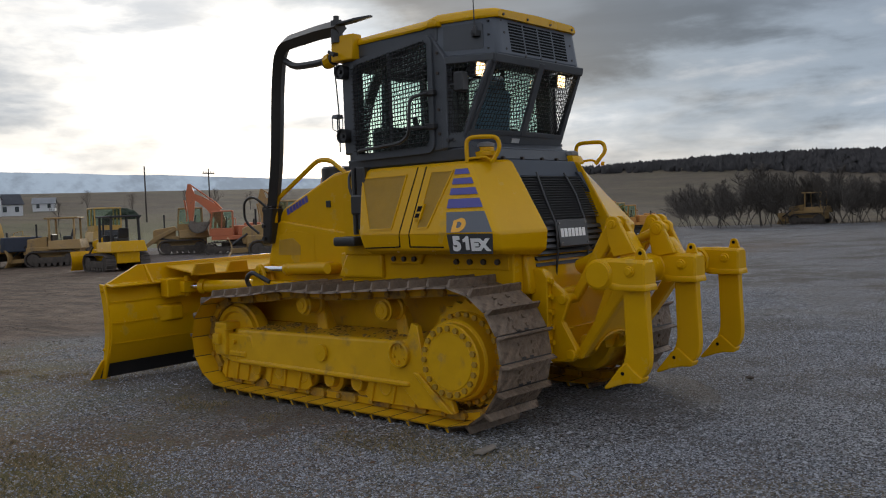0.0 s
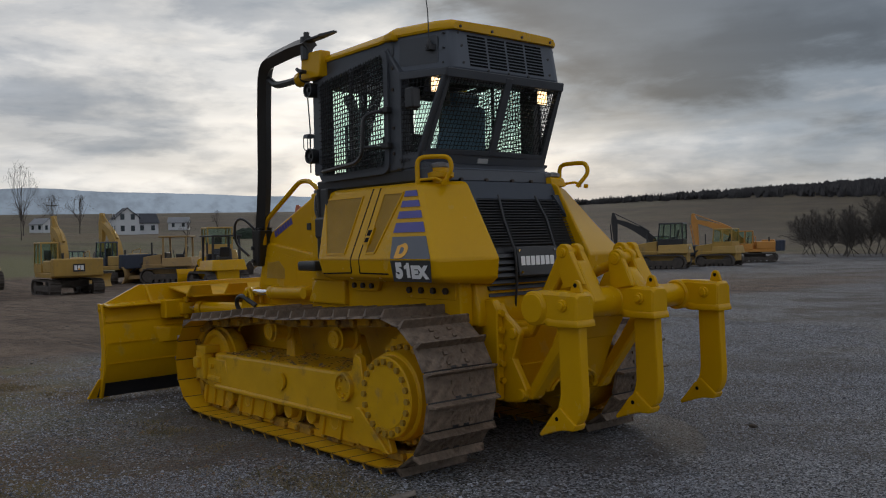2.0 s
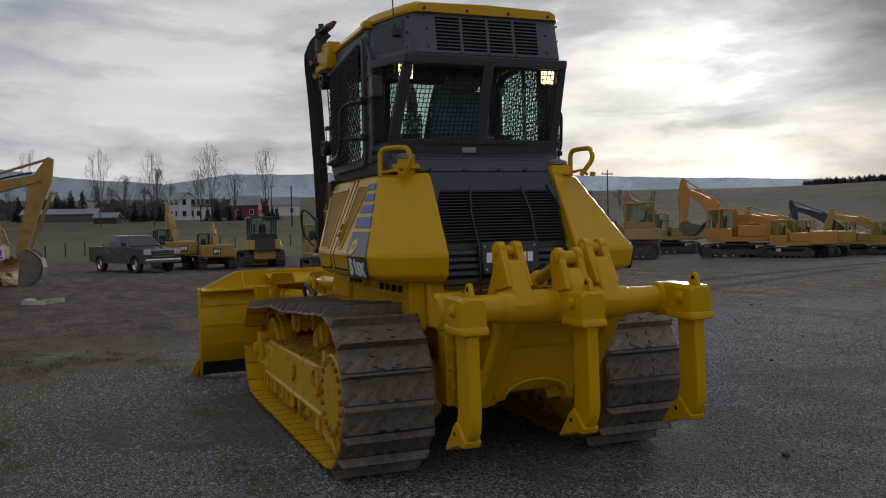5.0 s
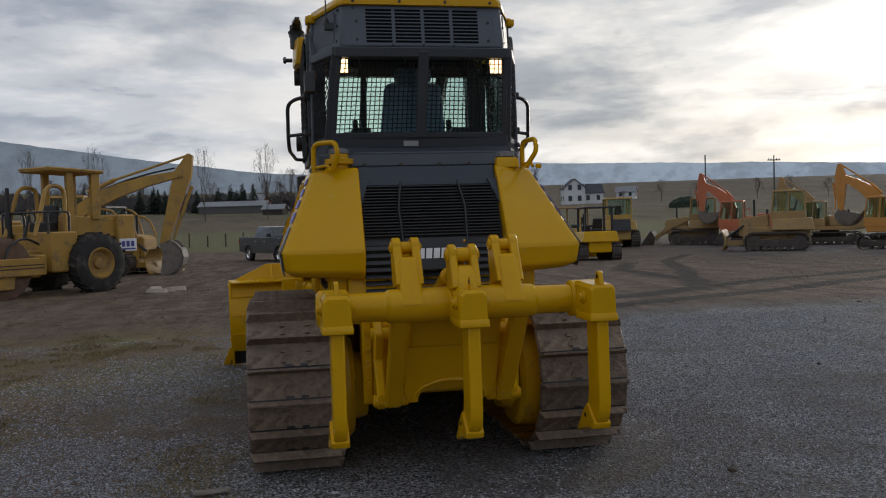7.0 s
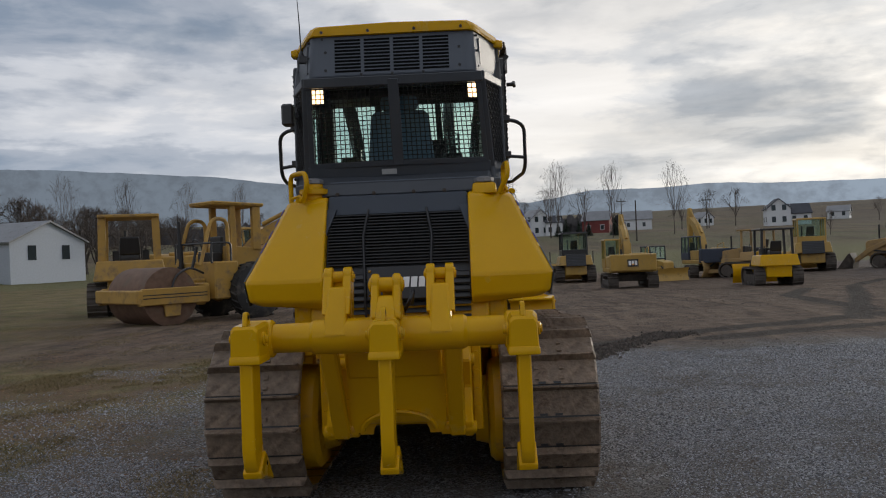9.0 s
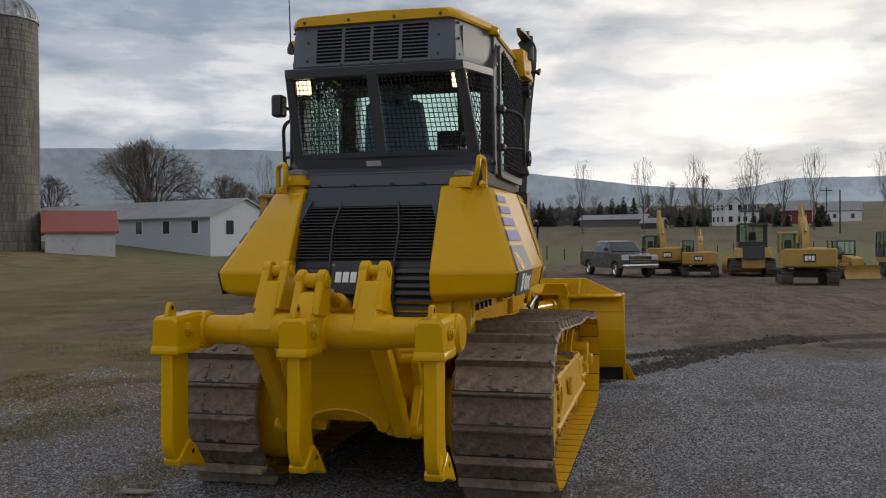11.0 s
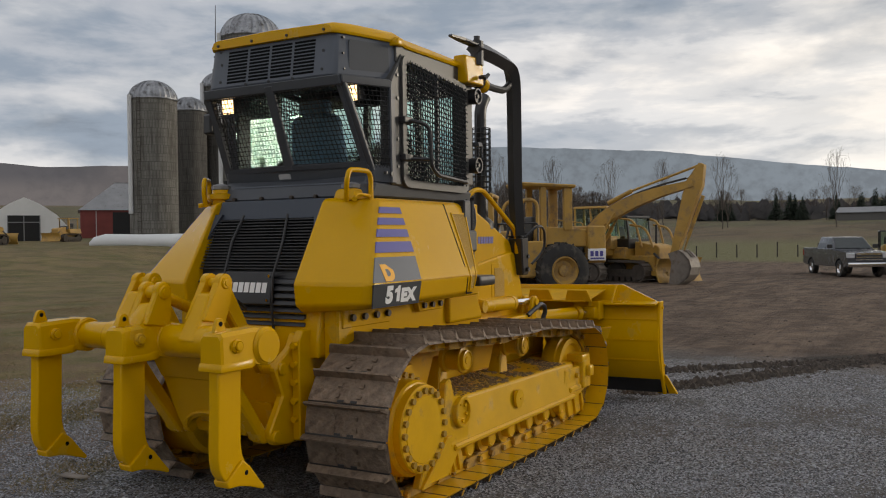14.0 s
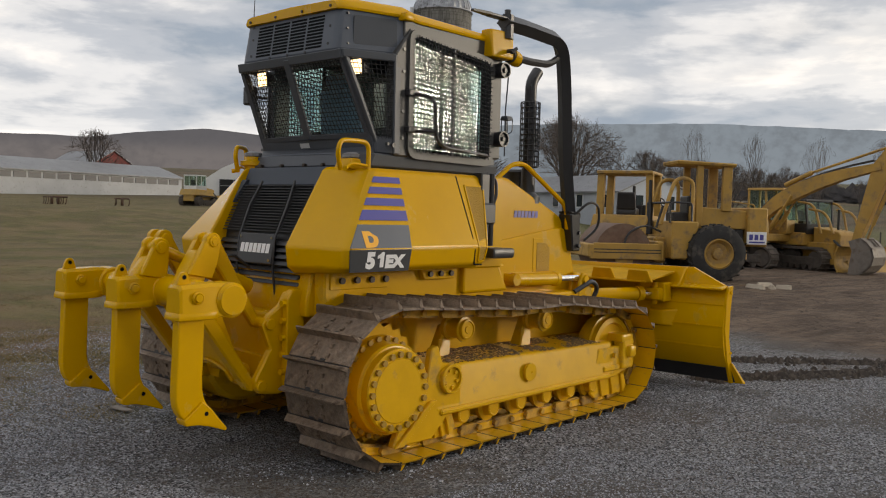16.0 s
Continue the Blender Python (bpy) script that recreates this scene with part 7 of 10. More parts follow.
for x, y, s in ((-3.03, 7.24, 0.028), (-1.2, 8.1, 0.02), (-2.2, 9.3, 0.022), (-6.1, 9.9, 0.02)):
    b = bmesh.new()
    bmesh.ops.create_icosphere(b, subdivisions=1, radius=s, matrix=Matrix.Diagonal((1.5, 1, 0.7, 1)))
    o = tagged(part("dark_stone", b, CLODS), "dark lump of earth lying on gravel", "stone")
    o.location = (x, y, s * 0.45)

# ---- machines parked round the yard (each built with x ahead, y to its left) ----
OLD_YELLOW = shade("faded_yellow_paint", (0.43, 0.25, 0.045), 0.5, vary=0.18, scale=1.5, dirt=0.42, dirt_colour=(0.20, 0.14, 0.08))
CLEAN_YELLOW = shade("machine_yellow_paint", (0.43, 0.265, 0.055), 0.42, vary=0.12, scale=1.5, dirt=0.3, dirt_colour=(0.25, 0.18, 0.09))
TAN_YELLOW = shade("tan_yellow_paint", (0.37, 0.235, 0.085), 0.5, vary=0.16, scale=1.5, dirt=0.42, dirt_colour=(0.22, 0.16, 0.10))
ORANGE = shade("orange_paint", (0.50, 0.145, 0.06), 0.45, vary=0.1, scale=1.5, dirt=0.12, dirt_colour=(0.24, 0.12, 0.07))
AMBER = shade("amber_paint", (0.56, 0.25, 0.045), 0.45, vary=0.1, scale=1.5, dirt=0.1, dirt_colour=(0.24, 0.14, 0.07))
NAVY = shade("dark_blue_grey_paint", (0.035, 0.045, 0.07), 0.45, vary=0.1)
BUCKET_STEEL = shade("worn_bucket_steel", (0.20, 0.175, 0.15), 0.6, metal=0.2, vary=0.3, scale=3, dirt=0.4, dirt_colour=(0.11, 0.08, 0.055))
UNDER = shade("muddy_undercarriage", (0.075, 0.062, 0.052), 0.8, vary=0.3, scale=4, bump=0.4, dirt=0.3, dirt_colour=(0.13, 0.105, 0.085))
WINDOW = shade("cab_window", (0.05, 0.065, 0.07), 0.08, vary=0.1)


def crawler(parent, x0, x1, y, w, h, name="track", shoes=True):
    """One crawler track of a parked machine: a rounded belt with shoes, wheels and frame."""
    r = h / 2
    b = bmesh.new()
    pts = arc(x0 + r, r, r, 90, 270, 8) + arc(x1 - r, r, r, -90, 90, 8)
    inner = [(x0 + r + (px - x0 - r) * 0.86 if px < x0 + r else (x1 - r + (px - x1 + r) * 0.86 if px > x1 - r else px), r + (pz - r) * 0.86) for px, pz in pts]
    n = len(pts)
    va = [[b.verts.new((px, yy, pz)) for px, pz in ring] for ring in (pts, inner) for yy in (y - w / 2, y + w / 2)]
    o0, o1, i0, i1 = va
    for i in range(n):
        j = (i + 1) % n
        b.faces.new((o0[i], o0[j], o1[j], o1[i])), b.faces.new((i0[i], i1[i], i1[j], i0[j]))
        b.faces.new((o0[i], i0[i], i0[j], o0[j])), b.faces.new((o1[i], o1[j], i1[j], i1[i]))
    bmesh.ops.recalc_face_normals(b, faces=b.faces)
    t = part(name, b, UNDER, parent, smooth=None)
    # shoes
    b = bmesh.new()
    loop_ = [Vector(p) for p in pts] + [Vector(pts[0])]
    total = sum((q - p).length for p, q in zip(loop_, loop_[1:]))
    k = max(16, int(total / 0.2))
    acc, seg = 0.0, 0
    cum = [0.0]
    for p, q in zip(loop_, loop_[1:]):
        cum.append(cum[-1] + (q - p).length)
    for i in range(k):
        s = total * i / k
        while cum[seg + 1] < s:
            seg += 1
        p, q = loop_[seg], loop_[seg + 1]
        d = (q - p).normalized()
        c = p + d * (s - cum[seg])
        nrm = Vector((d.y, -d.x))
        if nrm.dot(c - Vector(((x0 + x1) / 2, r))) < 0:
            nrm = -nrm
        quad = [c + d * 0.02, c - d * 0.02, c - d * 0.012 + nrm * 0.04, c + d * 0.012 + nrm * 0.04]
        prism(b, [(v.x, v.y) for v in quad], y - w / 2, y + w / 2)
    part("grouser_belt", b, UNDER, t, smooth=None, kind="stuff")
    b = bmesh.new()
    for x in (x0 + r, x1 - r):
        lathe(b, [(y - w * 0.36, r * 0.3), (y - w * 0.34, r * 0.72), (y + w * 0.34, r * 0.72), (y + w * 0.36, r * 0.3)], (x, 0, r), "y", 16)
    box(b, x0 + r, x1 - r, y - w * 0.40, y + w * 0.40, r * 0.55, r * 1.25, 0.02)
    for i in range(6):
        x = x0 + r + (x1 - x0 - 2 * r) * (i + 0.5) / 6
        rod(b, (x, y - w * 0.38, r * 0.42), (x, y + w * 0.38, r * 0.42), r * 0.26, n=10)
    return part("track_frame", b, UNDER, t, smooth=30)


def cabin(parent, x0, x1, y0, y1, z0, z1, paint, slope=0.0, frame_w=0.07, name="cab", glass=None):
    """A cab: posts, sills and roof round panes of glass."""
    b = bmesh.new()
    f = frame_w
    box(b, x0, x1, y0, y1, z0, z0 + (z1 - z0) * 0.30, 0.02)
    c = part(name, b, paint, parent, smooth=30)
    b = bmesh.new()
    hexa(b, [(x0 - 0.03, y0 - 0.03, z1 - 0.09), (x1 + 0.03 - slope, y0 - 0.03, z1 - 0.09), (x1 + 0.03 - slope, y1 + 0.03, z1 - 0.09), (x0 - 0.03, y1 + 0.03, z1 - 0.09)], [(x0, y0, z1), (x1 - slope, y0, z1), (x1 - slope, y1, z1), (x0, y1, z1)], 0.015)
    part("cab_roof", b, paint, c)
    zb = z0 + (z1 - z0) * 0.28
    for xx, s in ((x0, 0), (x1 - f, slope), ((x0 + x1) / 2 - f / 2, slope * 0.5)):
        for yy in (y0, y1 - f):
            b = bmesh.new()
            hexa(b, [(xx, yy, zb), (xx + f, yy, zb), (xx + f, yy + f, zb), (xx, yy + f, zb)], [(xx - s, yy, z1 - 0.08), (xx + f - s, yy, z1 - 0.08), (xx + f - s, yy + f, z1 - 0.08), (xx - s, yy + f, z1 - 0.08)])
            part("post", b, paint, c)
    g_ = 0.02
    for corners in ([(x0 + f, y0 + g_, zb), (x1 - f, y0 + g_, zb), (x1 - f - slope, y0 + g_, z1 - 0.09), (x0 + f, y0 + g_, z1 - 0.09)], [(x0 + f, y1 - g_, zb), (x1 - f, y1 - g_, zb), (x1 - f - slope, y1 - g_, z1 - 0.09), (x0 + f, y1 - g_, z1 - 0.09)], [(x0 + g_, y0 + f, zb), (x0 + g_, y1 - f, zb), (x0 + g_, y1 - f, z1 - 0.09), (x0 + g_, y0 + f, z1 - 0.09)], [(x1 - g_, y0 + f, zb), (x1 - g_, y1 - f, zb), (x1 - g_ - slope, y1 - f, z1 - 0.09), (x1 - g_ - slope, y0 + f, z1 - 0.09)]):
        b = bmesh.new()
        sheet(b, corners, 0.006)
        p = part("pane", b, glass or GLASS, c)
        p.visible_shadow = glass is not None
    b = bmesh.new()
    xm, ym = (x0 + x1) / 2, (y0 + y1) / 2
    box(b, xm - 0.30, xm + 0.05, ym - 0.22, ym + 0.22, z0 + 0.3, z0 + 0.55, 0.05, 2)
    hexa(b, [(xm - 0.33, ym - 0.22, z0 + 0.5), (xm - 0.22, ym - 0.22, z0 + 0.5), (xm - 0.22, ym + 0.22, z0 + 0.5), (xm - 0.33, ym + 0.22, z0 + 0.5)], [(xm - 0.42, ym - 0.18, z1 - 0.45), (xm - 0.33, ym - 0.18, z1 - 0.45), (xm - 0.33, ym + 0.18, z1 - 0.45), (xm - 0.42, ym + 0.18, z1 - 0.45)], 0.03, 2)
    part("seat", b, BLACK, c, smooth=40)
    return c


def canopy(parent, x0, x1, y0, y1, z0, z1, paint, post=0.09):
    b = bmesh.new()
    box(b, x0 - 0.2, x1 + 0.25, y0 - 0.08, y1 + 0.08, z1, z1 + 0.09, 0.02)
    c = part("canopy", b, paint, parent)
    for xx in (x0, x1):
        for yy in (y0, y1):
            b = bmesh.new()
            hexa(b, [(xx - post / 2, yy - post / 2, z0), (xx + post / 2, yy - post / 2, z0), (xx + post / 2, yy + post / 2, z0), (xx - post / 2, yy + post / 2, z0)], [(xx - post / 2, yy * 0.96 - post / 2, z1), (xx + post / 2, yy * 0.96 - post / 2, z1), (xx + post / 2, yy * 0.96 + post / 2, z1), (xx - post / 2, yy * 0.96 + post / 2, z1)])
            part("post", b, paint, c)
    return c


def mark_plate(parent, m, w=0.55, h=0.36, field=BLACK, ink=WHITE, tip=True):
    """A maker's plate: a dark field with plain bars and a small wedge."""
    b = bmesh.new()
    box(b, -w / 2, w / 2, -h / 2, h / 2, 0, 0.01)
    p = part("maker_plate", b, field, parent)
    p.matrix_basis = m
    b = bmesh.new()
    for i in range(3):
        x = -w * 0.40 + i * w * 0.28
        box(b, x, x + w * 0.22, -h * 0.30, h * 0.30, 0.01, 0.014)
    part("bars", b, ink, p)
    if tip:
        b = bmesh.new()
        hexa(b, [(-w * 0.12, -h * 0.30, 0.014), (w * 0.10, -h * 0.30, 0.014), (0, 0.0, 0.014)], [(-w * 0.12, -h * 0.30, 0.018), (w * 0.10, -h * 0.30, 0.018), (0, 0.0, 0.018)])
        part("wedge", b, ORANGE_DECAL, p)
    return p


def excavator(label, x, y, yaw, paint=CLEAN_YELLOW, weight=None, boom_paint=None, cab_paint=None, s=1.0, boom=52, stick=-75, curl=-40, swing=0.0, plate=True, group="", reach=1.0, mark=True, slim=1.0, boom_mark=False):
    """A hydraulic excavator: boom, stick and curl are the angles of its arm, swing that of the house on its tracks."""
    m = Matrix.Translation((x, y, ground_z(x, y) - 0.03)) @ Matrix.Rotation(radians(yaw), 4, "Z") @ Matrix.Diagonal((s, s, s, 1))
    ex = thing("excavator", label, "excavator", m, group)
    for side in (-1, 1):
        crawler(ex, -2.0, 2.0, side * 1.15, 0.6, 0.86)
    b = bmesh.new()
    box(b, -0.9, 0.9, -0.95, 0.95, 0.45, 0.85, 0.04)
    lathe(b, [(0.84, 0.62), (1.0, 0.62)], (0, 0, 0), "z", 24)
    part("undercarriage", b, UNDER, ex)
    turn = Matrix.Rotation(radians(swing), 4, "Z")
    hb = bmesh.new()
    hexa(hb, [(-1.9, -1.35, 1.0), (1.5, -1.35, 1.0), (1.5, 1.35, 1.0), (-1.9, 1.35, 1.0)], [(-1.9, -1.35, 1.28), (1.5, -1.35, 1.28), (1.5, 1.35, 1.28), (-1.9, 1.35, 1.28)], 0.03)
    box(hb, -1.9, 0.35, -1.35, 0.2, 1.28, 1.95, 0.06, 2)
    box(hb, -1.9, -0.25, 0.2, 1.35, 1.28, 1.95, 0.06, 2)
    box(hb, 0.35, 1.45, -1.35, -0.55, 1.28, 1.75, 0.05, 2)
    house = part("house", hb, paint, ex, smooth=30)
    house.matrix_basis = turn
    b = bmesh.new()
    outline = [(-1.9, -1.36), (-2.35, -1.30), (-2.62, -0.8), (-2.70, 0.0), (-2.62, 0.8), (-2.35, 1.30), (-1.9, 1.36)]
    hexa(b, [(px + 0.06, py, 1.08) for px, py in outline], [(px, py, 2.05) for px, py in outline], 0.07, 2)
    cw = part("counterweight", b, weight or paint, house, smooth=30)
    if plate:
        mark_plate(cw, pose(-2.70, 0.1, 1.55, 90, 0, -90), 0.62, 0.42)
    elif mark:
        blocks("maker_mark", 7, 1.3, 0.2, ORANGE_DECAL if weight is None else WHITE, cw, pose(-2.715, 0.65, 1.62, 90, 0, -90))
    b = bmesh.new()
    box(b, -1.75, -0.6, -0.9, 0.0, 1.95, 2.10, 0.05, 2)
    part("engine_cover", b, paint, house, smooth=30)
    b = bmesh.new()
    rod(b, (-1.3, 0.55, 1.95), (-1.3, 0.55, 2.35), 0.07, n=10)
    part("exhaust_pipe", b, BLACK, house, smooth=30)
    b = bmesh.new()
    tube(b, rounded([(0.0, -1.25, 1.95), (0.0, -1.25, 2.45), (1.2, -1.25, 2.30), (1.2, -1.25, 1.7)], 0.1), 0.025, 6)
    part("handrail", b, paint, house, smooth=30)
    cabin(house, 0.05, 1.62, 0.42, 1.36, 1.28, 2.98, cab_paint or paint, 0.18)
    # arm
    bp = boom_paint or paint
    foot = Vector((0.75, -0.08, 1.65))
    a1 = radians(boom)
    L1, L2 = 5.2 * reach, 2.9 * reach
    u = Vector((math.cos(a1), 0, math.sin(a1)))
    n1 = Vector((-u.z, 0, u.x))
    knee = foot + u * L1 * 0.42 + n1 * 0.55
    tip = foot + u * L1
    b = bmesh.new()
    def beam(b, pts, w, hs):
        lows, highs = [], []
        ring = []
        for i, p in enumerate(pts):
            d = (pts[min(i + 1, len(pts) - 1)] - pts[max(i - 1, 0)]).normalized()
            nn = Vector((-d.z, 0, d.x))
            h_ = hs[i] / 2
            ring.append([b.verts.new(q) for q in (p + nn * h_ + Vector((0, w, 0)), p + nn * h_ - Vector((0, w, 0)), p - nn * h_ - Vector((0, w, 0)), p - nn * h_ + Vector((0, w, 0)))])
        for r0, r1 in zip(ring, ring[1:]):
            for i in range(4):
                b.faces.new((r0[i], r0[(i + 1) % 4], r1[(i + 1) % 4], r1[i]))
        b.faces.new(ring[0]), b.faces.new(ring[-1])
        bmesh.ops.recalc_face_normals(b, faces=b.faces)
    bez = lambda t: (1 - t) ** 2 * foot + 2 * t * (1 - t) * (knee + n1 * 0.35 - u * (0.5 if boom_mark else 0.0)) + t * t * tip
    pts = [bez(t) for t in (0, 0.15, 0.3, 0.42, 0.52, 0.64, 0.8, 1.0)]
    beam(b, pts, 0.20, [slim * v for v in (0.35, 0.55, 0.66, 0.70, 0.70, 0.62, 0.5, 0.32)])
    bo = part("boom", b, bp, house, smooth=30)
    if boom_mark:
        for side in (-1, 1):
            spot = bez(0.60)
            tilt = math.degrees(math.atan2(bez(0.7).z - bez(0.5).z, bez(0.7).x - bez(0.5).x))
            way = pose(spot.x - 0.35, -0.203, spot.z - 0.12, 90, 0, 0) if side < 0 else pose(spot.x + 0.35, 0.203, spot.z - 0.02, 90, 0, 180)
            blocks("maker_mark", 3, 0.7, 0.22, BLACK, bo, way @ pose(0, 0, 0, 0, 0, -side * tilt))
            hose = bmesh.new()
            tube(hose, [bez(t) + n1 * (0.5 * slim * 0.62 + 0.03) + Vector((0, side * 0.12, 0)) for t in (0.1, 0.25, 0.4, 0.55, 0.7, 0.85, 0.98)], 0.022, 5)
            part("hose", hose, BLACK, bo)
    a2 = radians(boom + stick)
    v = Vector((math.cos(a2), 0, math.sin(a2)))
    n2 = Vector((-v.z, 0, v.x))
    back = tip - v * 0.75 + n2 * 0.12
    end = tip + v * L2
    b = bmesh.new()
    beam(b, [back, tip + n2 * 0.05, tip + v * 0.5 + n2 * 0.02, end], 0.15, [0.2, 0.62, 0.55, 0.26])
    st = part("stick", b, bp, house, smooth=30)
    b = bmesh.new()
    rod(b, bez(0.40) + n1 * 0.42, bez(0.62) + n1 * 0.42, 0.085, n=10)
    rod(b, bez(0.62) + n1 * 0.42, back, 0.045, n=8)
    part("stick_cylinder", b, bp, bo, smooth=30)
    for yy in (-0.32, 0.26):
        b = bmesh.new()
        lo_ = Vector((1.35, yy - 0.05, 1.45))
        hi_ = Vector((bez(0.45).x, yy - 0.05, bez(0.45).z - 0.1))
        rod(b, lo_, lo_.lerp(hi_, 0.55), 0.075, n=10)
        rod(b, lo_.lerp(hi_, 0.5), hi_, 0.04, n=8)
        part("boom_cylinder", b, bp, bo, smooth=30)
    b = bmesh.new()
    mid_ = tip + v * 0.35 + n2 * 0.45
    rod(b, mid_, tip + v * (L2 - 0.7) + n2 * 0.32, 0.065, n=10)
    rod(b, tip + v * (L2 - 0.7) + n2 * 0.32, end + n2 * 0.30, 0.04, n=8)
    part("bucket_cylinder", b, bp, st, smooth=30)
    a3 = a2 + radians(curl)
    w_ = Vector((math.cos(a3), 0, math.sin(a3)))
    n3 = Vector((-w_.z, 0, w_.x))
    spot_ = lambda al, up_: end + w_ * al + n3 * up_
    back_ = [spot_(*q) for q in ((0.0, 0.34), (0.22, 0.47), (0.50, 0.54), (0.78, 0.48), (1.0, 0.30), (1.12, 0.02), (1.13, -0.30), (1.05, -0.60))]
    front_ = [spot_(*q) for q in ((1.02, -0.56), (1.08, -0.28), (1.06, 0.02), (0.95, 0.25), (0.75, 0.42), (0.50, 0.47), (0.24, 0.41), (0.04, 0.27))]
    b = bmesh.new()
    hexa(b, [(p.x, -0.60, p.z) for p in back_ + front_], [(p.x, 0.50, p.z) for p in back_ + front_])
    cheek = back_ + [spot_(0.85, -0.46), spot_(0.30, -0.10), spot_(-0.05, -0.06)]
    for yy in (-0.60, 0.47):
        hexa(b, [(p.x, yy, p.z) for p in cheek], [(p.x, yy + 0.03, p.z) for p in cheek])
    for yy in (-0.18, 0.06):
        prism(b, [(spot_(*q).x, spot_(*q).z) for q in ((-0.08, 0.10), (0.10, 0.50), (0.45, 0.60), (0.30, 0.40), (0.08, -0.06))], yy, yy + 0.04)
    bk = part("bucket", b, BUCKET_STEEL, st)
    b = bmesh.new()
    for k in range(5):
        yy = -0.52 + k * 0.22
        p, q = end + w_ * 1.08 - n3 * 0.45, end + w_ * 1.0 - n3 * 0.85
        rod(b, (p.x, yy, p.z), (q.x, yy, q.z), 0.05, 0.02, n=6)
    part("teeth", b, STEEL, bk)
    return ex


def small_dozer(label, x, y, yaw, paint=CLEAN_YELLOW, top="cab", s=1.0, top_paint=None, rear="plain", blade=True, group="", plate=False, bucket=False, post=0.10, sweeps=False):
    """A crawler dozer or crawler loader."""
    m = Matrix.Translation((x, y, ground_z(x, y) - 0.03)) @ Matrix.Rotation(radians(yaw), 4, "Z") @ Matrix.Diagonal((s, s, s, 1))
    name = "crawler_loader" if bucket else "small_bulldozer"
    dz = thing(name, label, "loader" if bucket else "bulldozer", m, group)
    for side in (-1, 1):
        crawler(dz, -1.45, 1.45, side * 0.88, 0.5, 0.92)
    b = bmesh.new()
    box(b, -1.45, 1.5, -0.6, 0.6, 0.45, 1.15, 0.05, 2)
    prism(b, [(0.35, 1.0), (0.35, 1.75), (1.55, 1.58), (1.68, 1.48), (1.68, 0.75), (1.4, 0.70)], -0.48, 0.48, bevel=0.03)
    hexa(b, [(-1.62, -0.95, 1.0), (0.2, -0.95, 1.0), (0.2, 0.95, 1.0), (-1.62, 0.95, 1.0)], [(-1.50, -0.85, 1.55), (0.2, -0.85, 1.50), (0.2, 0.85, 1.50), (-1.50, 0.85, 1.55)], 0.04, 2)
    body = part("body", b, paint, dz, smooth=30)
    if rear == "grille":
        b = bmesh.new()
        prism(b, [(-1.72, 0.95), (-1.58, 1.62), (-1.45, 1.62), (-1.5, 0.95)], -0.55, 0.55, bevel=0.02)
        gr = part("rear_grille", b, BLACK, dz)
        for i in range(7):
            z = 1.0 + i * 0.085
            b = bmesh.new()
            xx = -1.72 + (z - 0.95) * 0.21
            box(b, xx - 0.015, xx + 0.01, -0.52, 0.52, z, z + 0.02)
            part("slat", b, CAB, gr)
    tp = top_paint or paint
    if top == "cab":
        cabin(dz, -1.25, 0.25, -0.72, 0.72, 1.45, 2.85, tp, 0.1)
    else:
        canopy(dz, -1.2, 0.15, -0.72, 0.72, 1.45, 2.72, tp, post)
        b = bmesh.new()
        box(b, -0.95, -0.45, -0.28, 0.28, 1.5, 1.75, 0.05, 2)
        hexa(b, [(-1.0, -0.28, 1.7), (-0.85, -0.28, 1.7), (-0.85, 0.28, 1.7), (-1.0, 0.28, 1.7)], [(-1.1, -0.25, 2.2), (-1.0, -0.25, 2.2), (-1.0, 0.25, 2.2), (-1.1, 0.25, 2.2)], 0.04, 2)
        part("seat", b, BLACK, dz, smooth=40)
        b = bmesh.new()
        box(b, 0.05, 0.30, -0.5, 0.5, 1.45, 1.85, 0.03)
        for yy in (-0.3, 0.3):
            rod(b, (-0.2, yy, 1.5), (-0.15, yy, 1.95), 0.02, n=6)
        part("dashboard", b, BLACK, dz)
    b = bmesh.new()
    rod(b, (1.0, 0.15, 1.6), (1.0, 0.15, 2.45), 0.05, n=10)
    part("exhaust_pipe", b, BLACK, dz, smooth=30)
    if sweeps:
        for side in (-1, 1):
            for xx, hh in ((0.35, 2.75), (0.95, 2.45)):
                b = bmesh.new()
                tube(b, rounded([(xx - 0.6, side * 0.74, hh), (xx + 0.25, side * 0.74, hh - 0.1), (xx + 0.6, side * 0.70, 1.5)], 0.45, 6), 0.05, 6)
                part("guard_bar", b, paint, dz, smooth=40)
    if plate:
        mark_plate(dz, pose(-1.60, 0.45, 1.30, 80, 0, -90), 0.34, 0.26)
    if blade:
        b = bmesh.new()
        curve = [(2.35 + 0.18 * (1 - math.sin(math.pi * k / 8)) - 0.1, 0.08 + 0.98 * k / 8) for k in range(9)]
        prism(b, curve + [(px - 0.05, pz) for px, pz in curve[::-1]], -1.35, 1.35)
        bl = part("blade", b, paint, dz)
        for side in (-1, 1):
            b = bmesh.new()
            hexa(b, [(0.3, side * 0.58, 0.35), (2.3, side * 0.62, 0.30), (2.3, side * 0.72, 0.30), (0.3, side * 0.68, 0.35)], [(0.3, side * 0.58, 0.55), (2.3, side * 0.62, 0.52), (2.3, side * 0.72, 0.52), (0.3, side * 0.68, 0.55)])
            part("push_arm", b, paint, dz)
            b = bmesh.new()
            rod(b, (1.45, side * 0.55, 1.25), (2.2, side * 0.55, 0.7), 0.05, n=10)
            part("lift_cylinder", b, BLACK, dz, smooth=30)
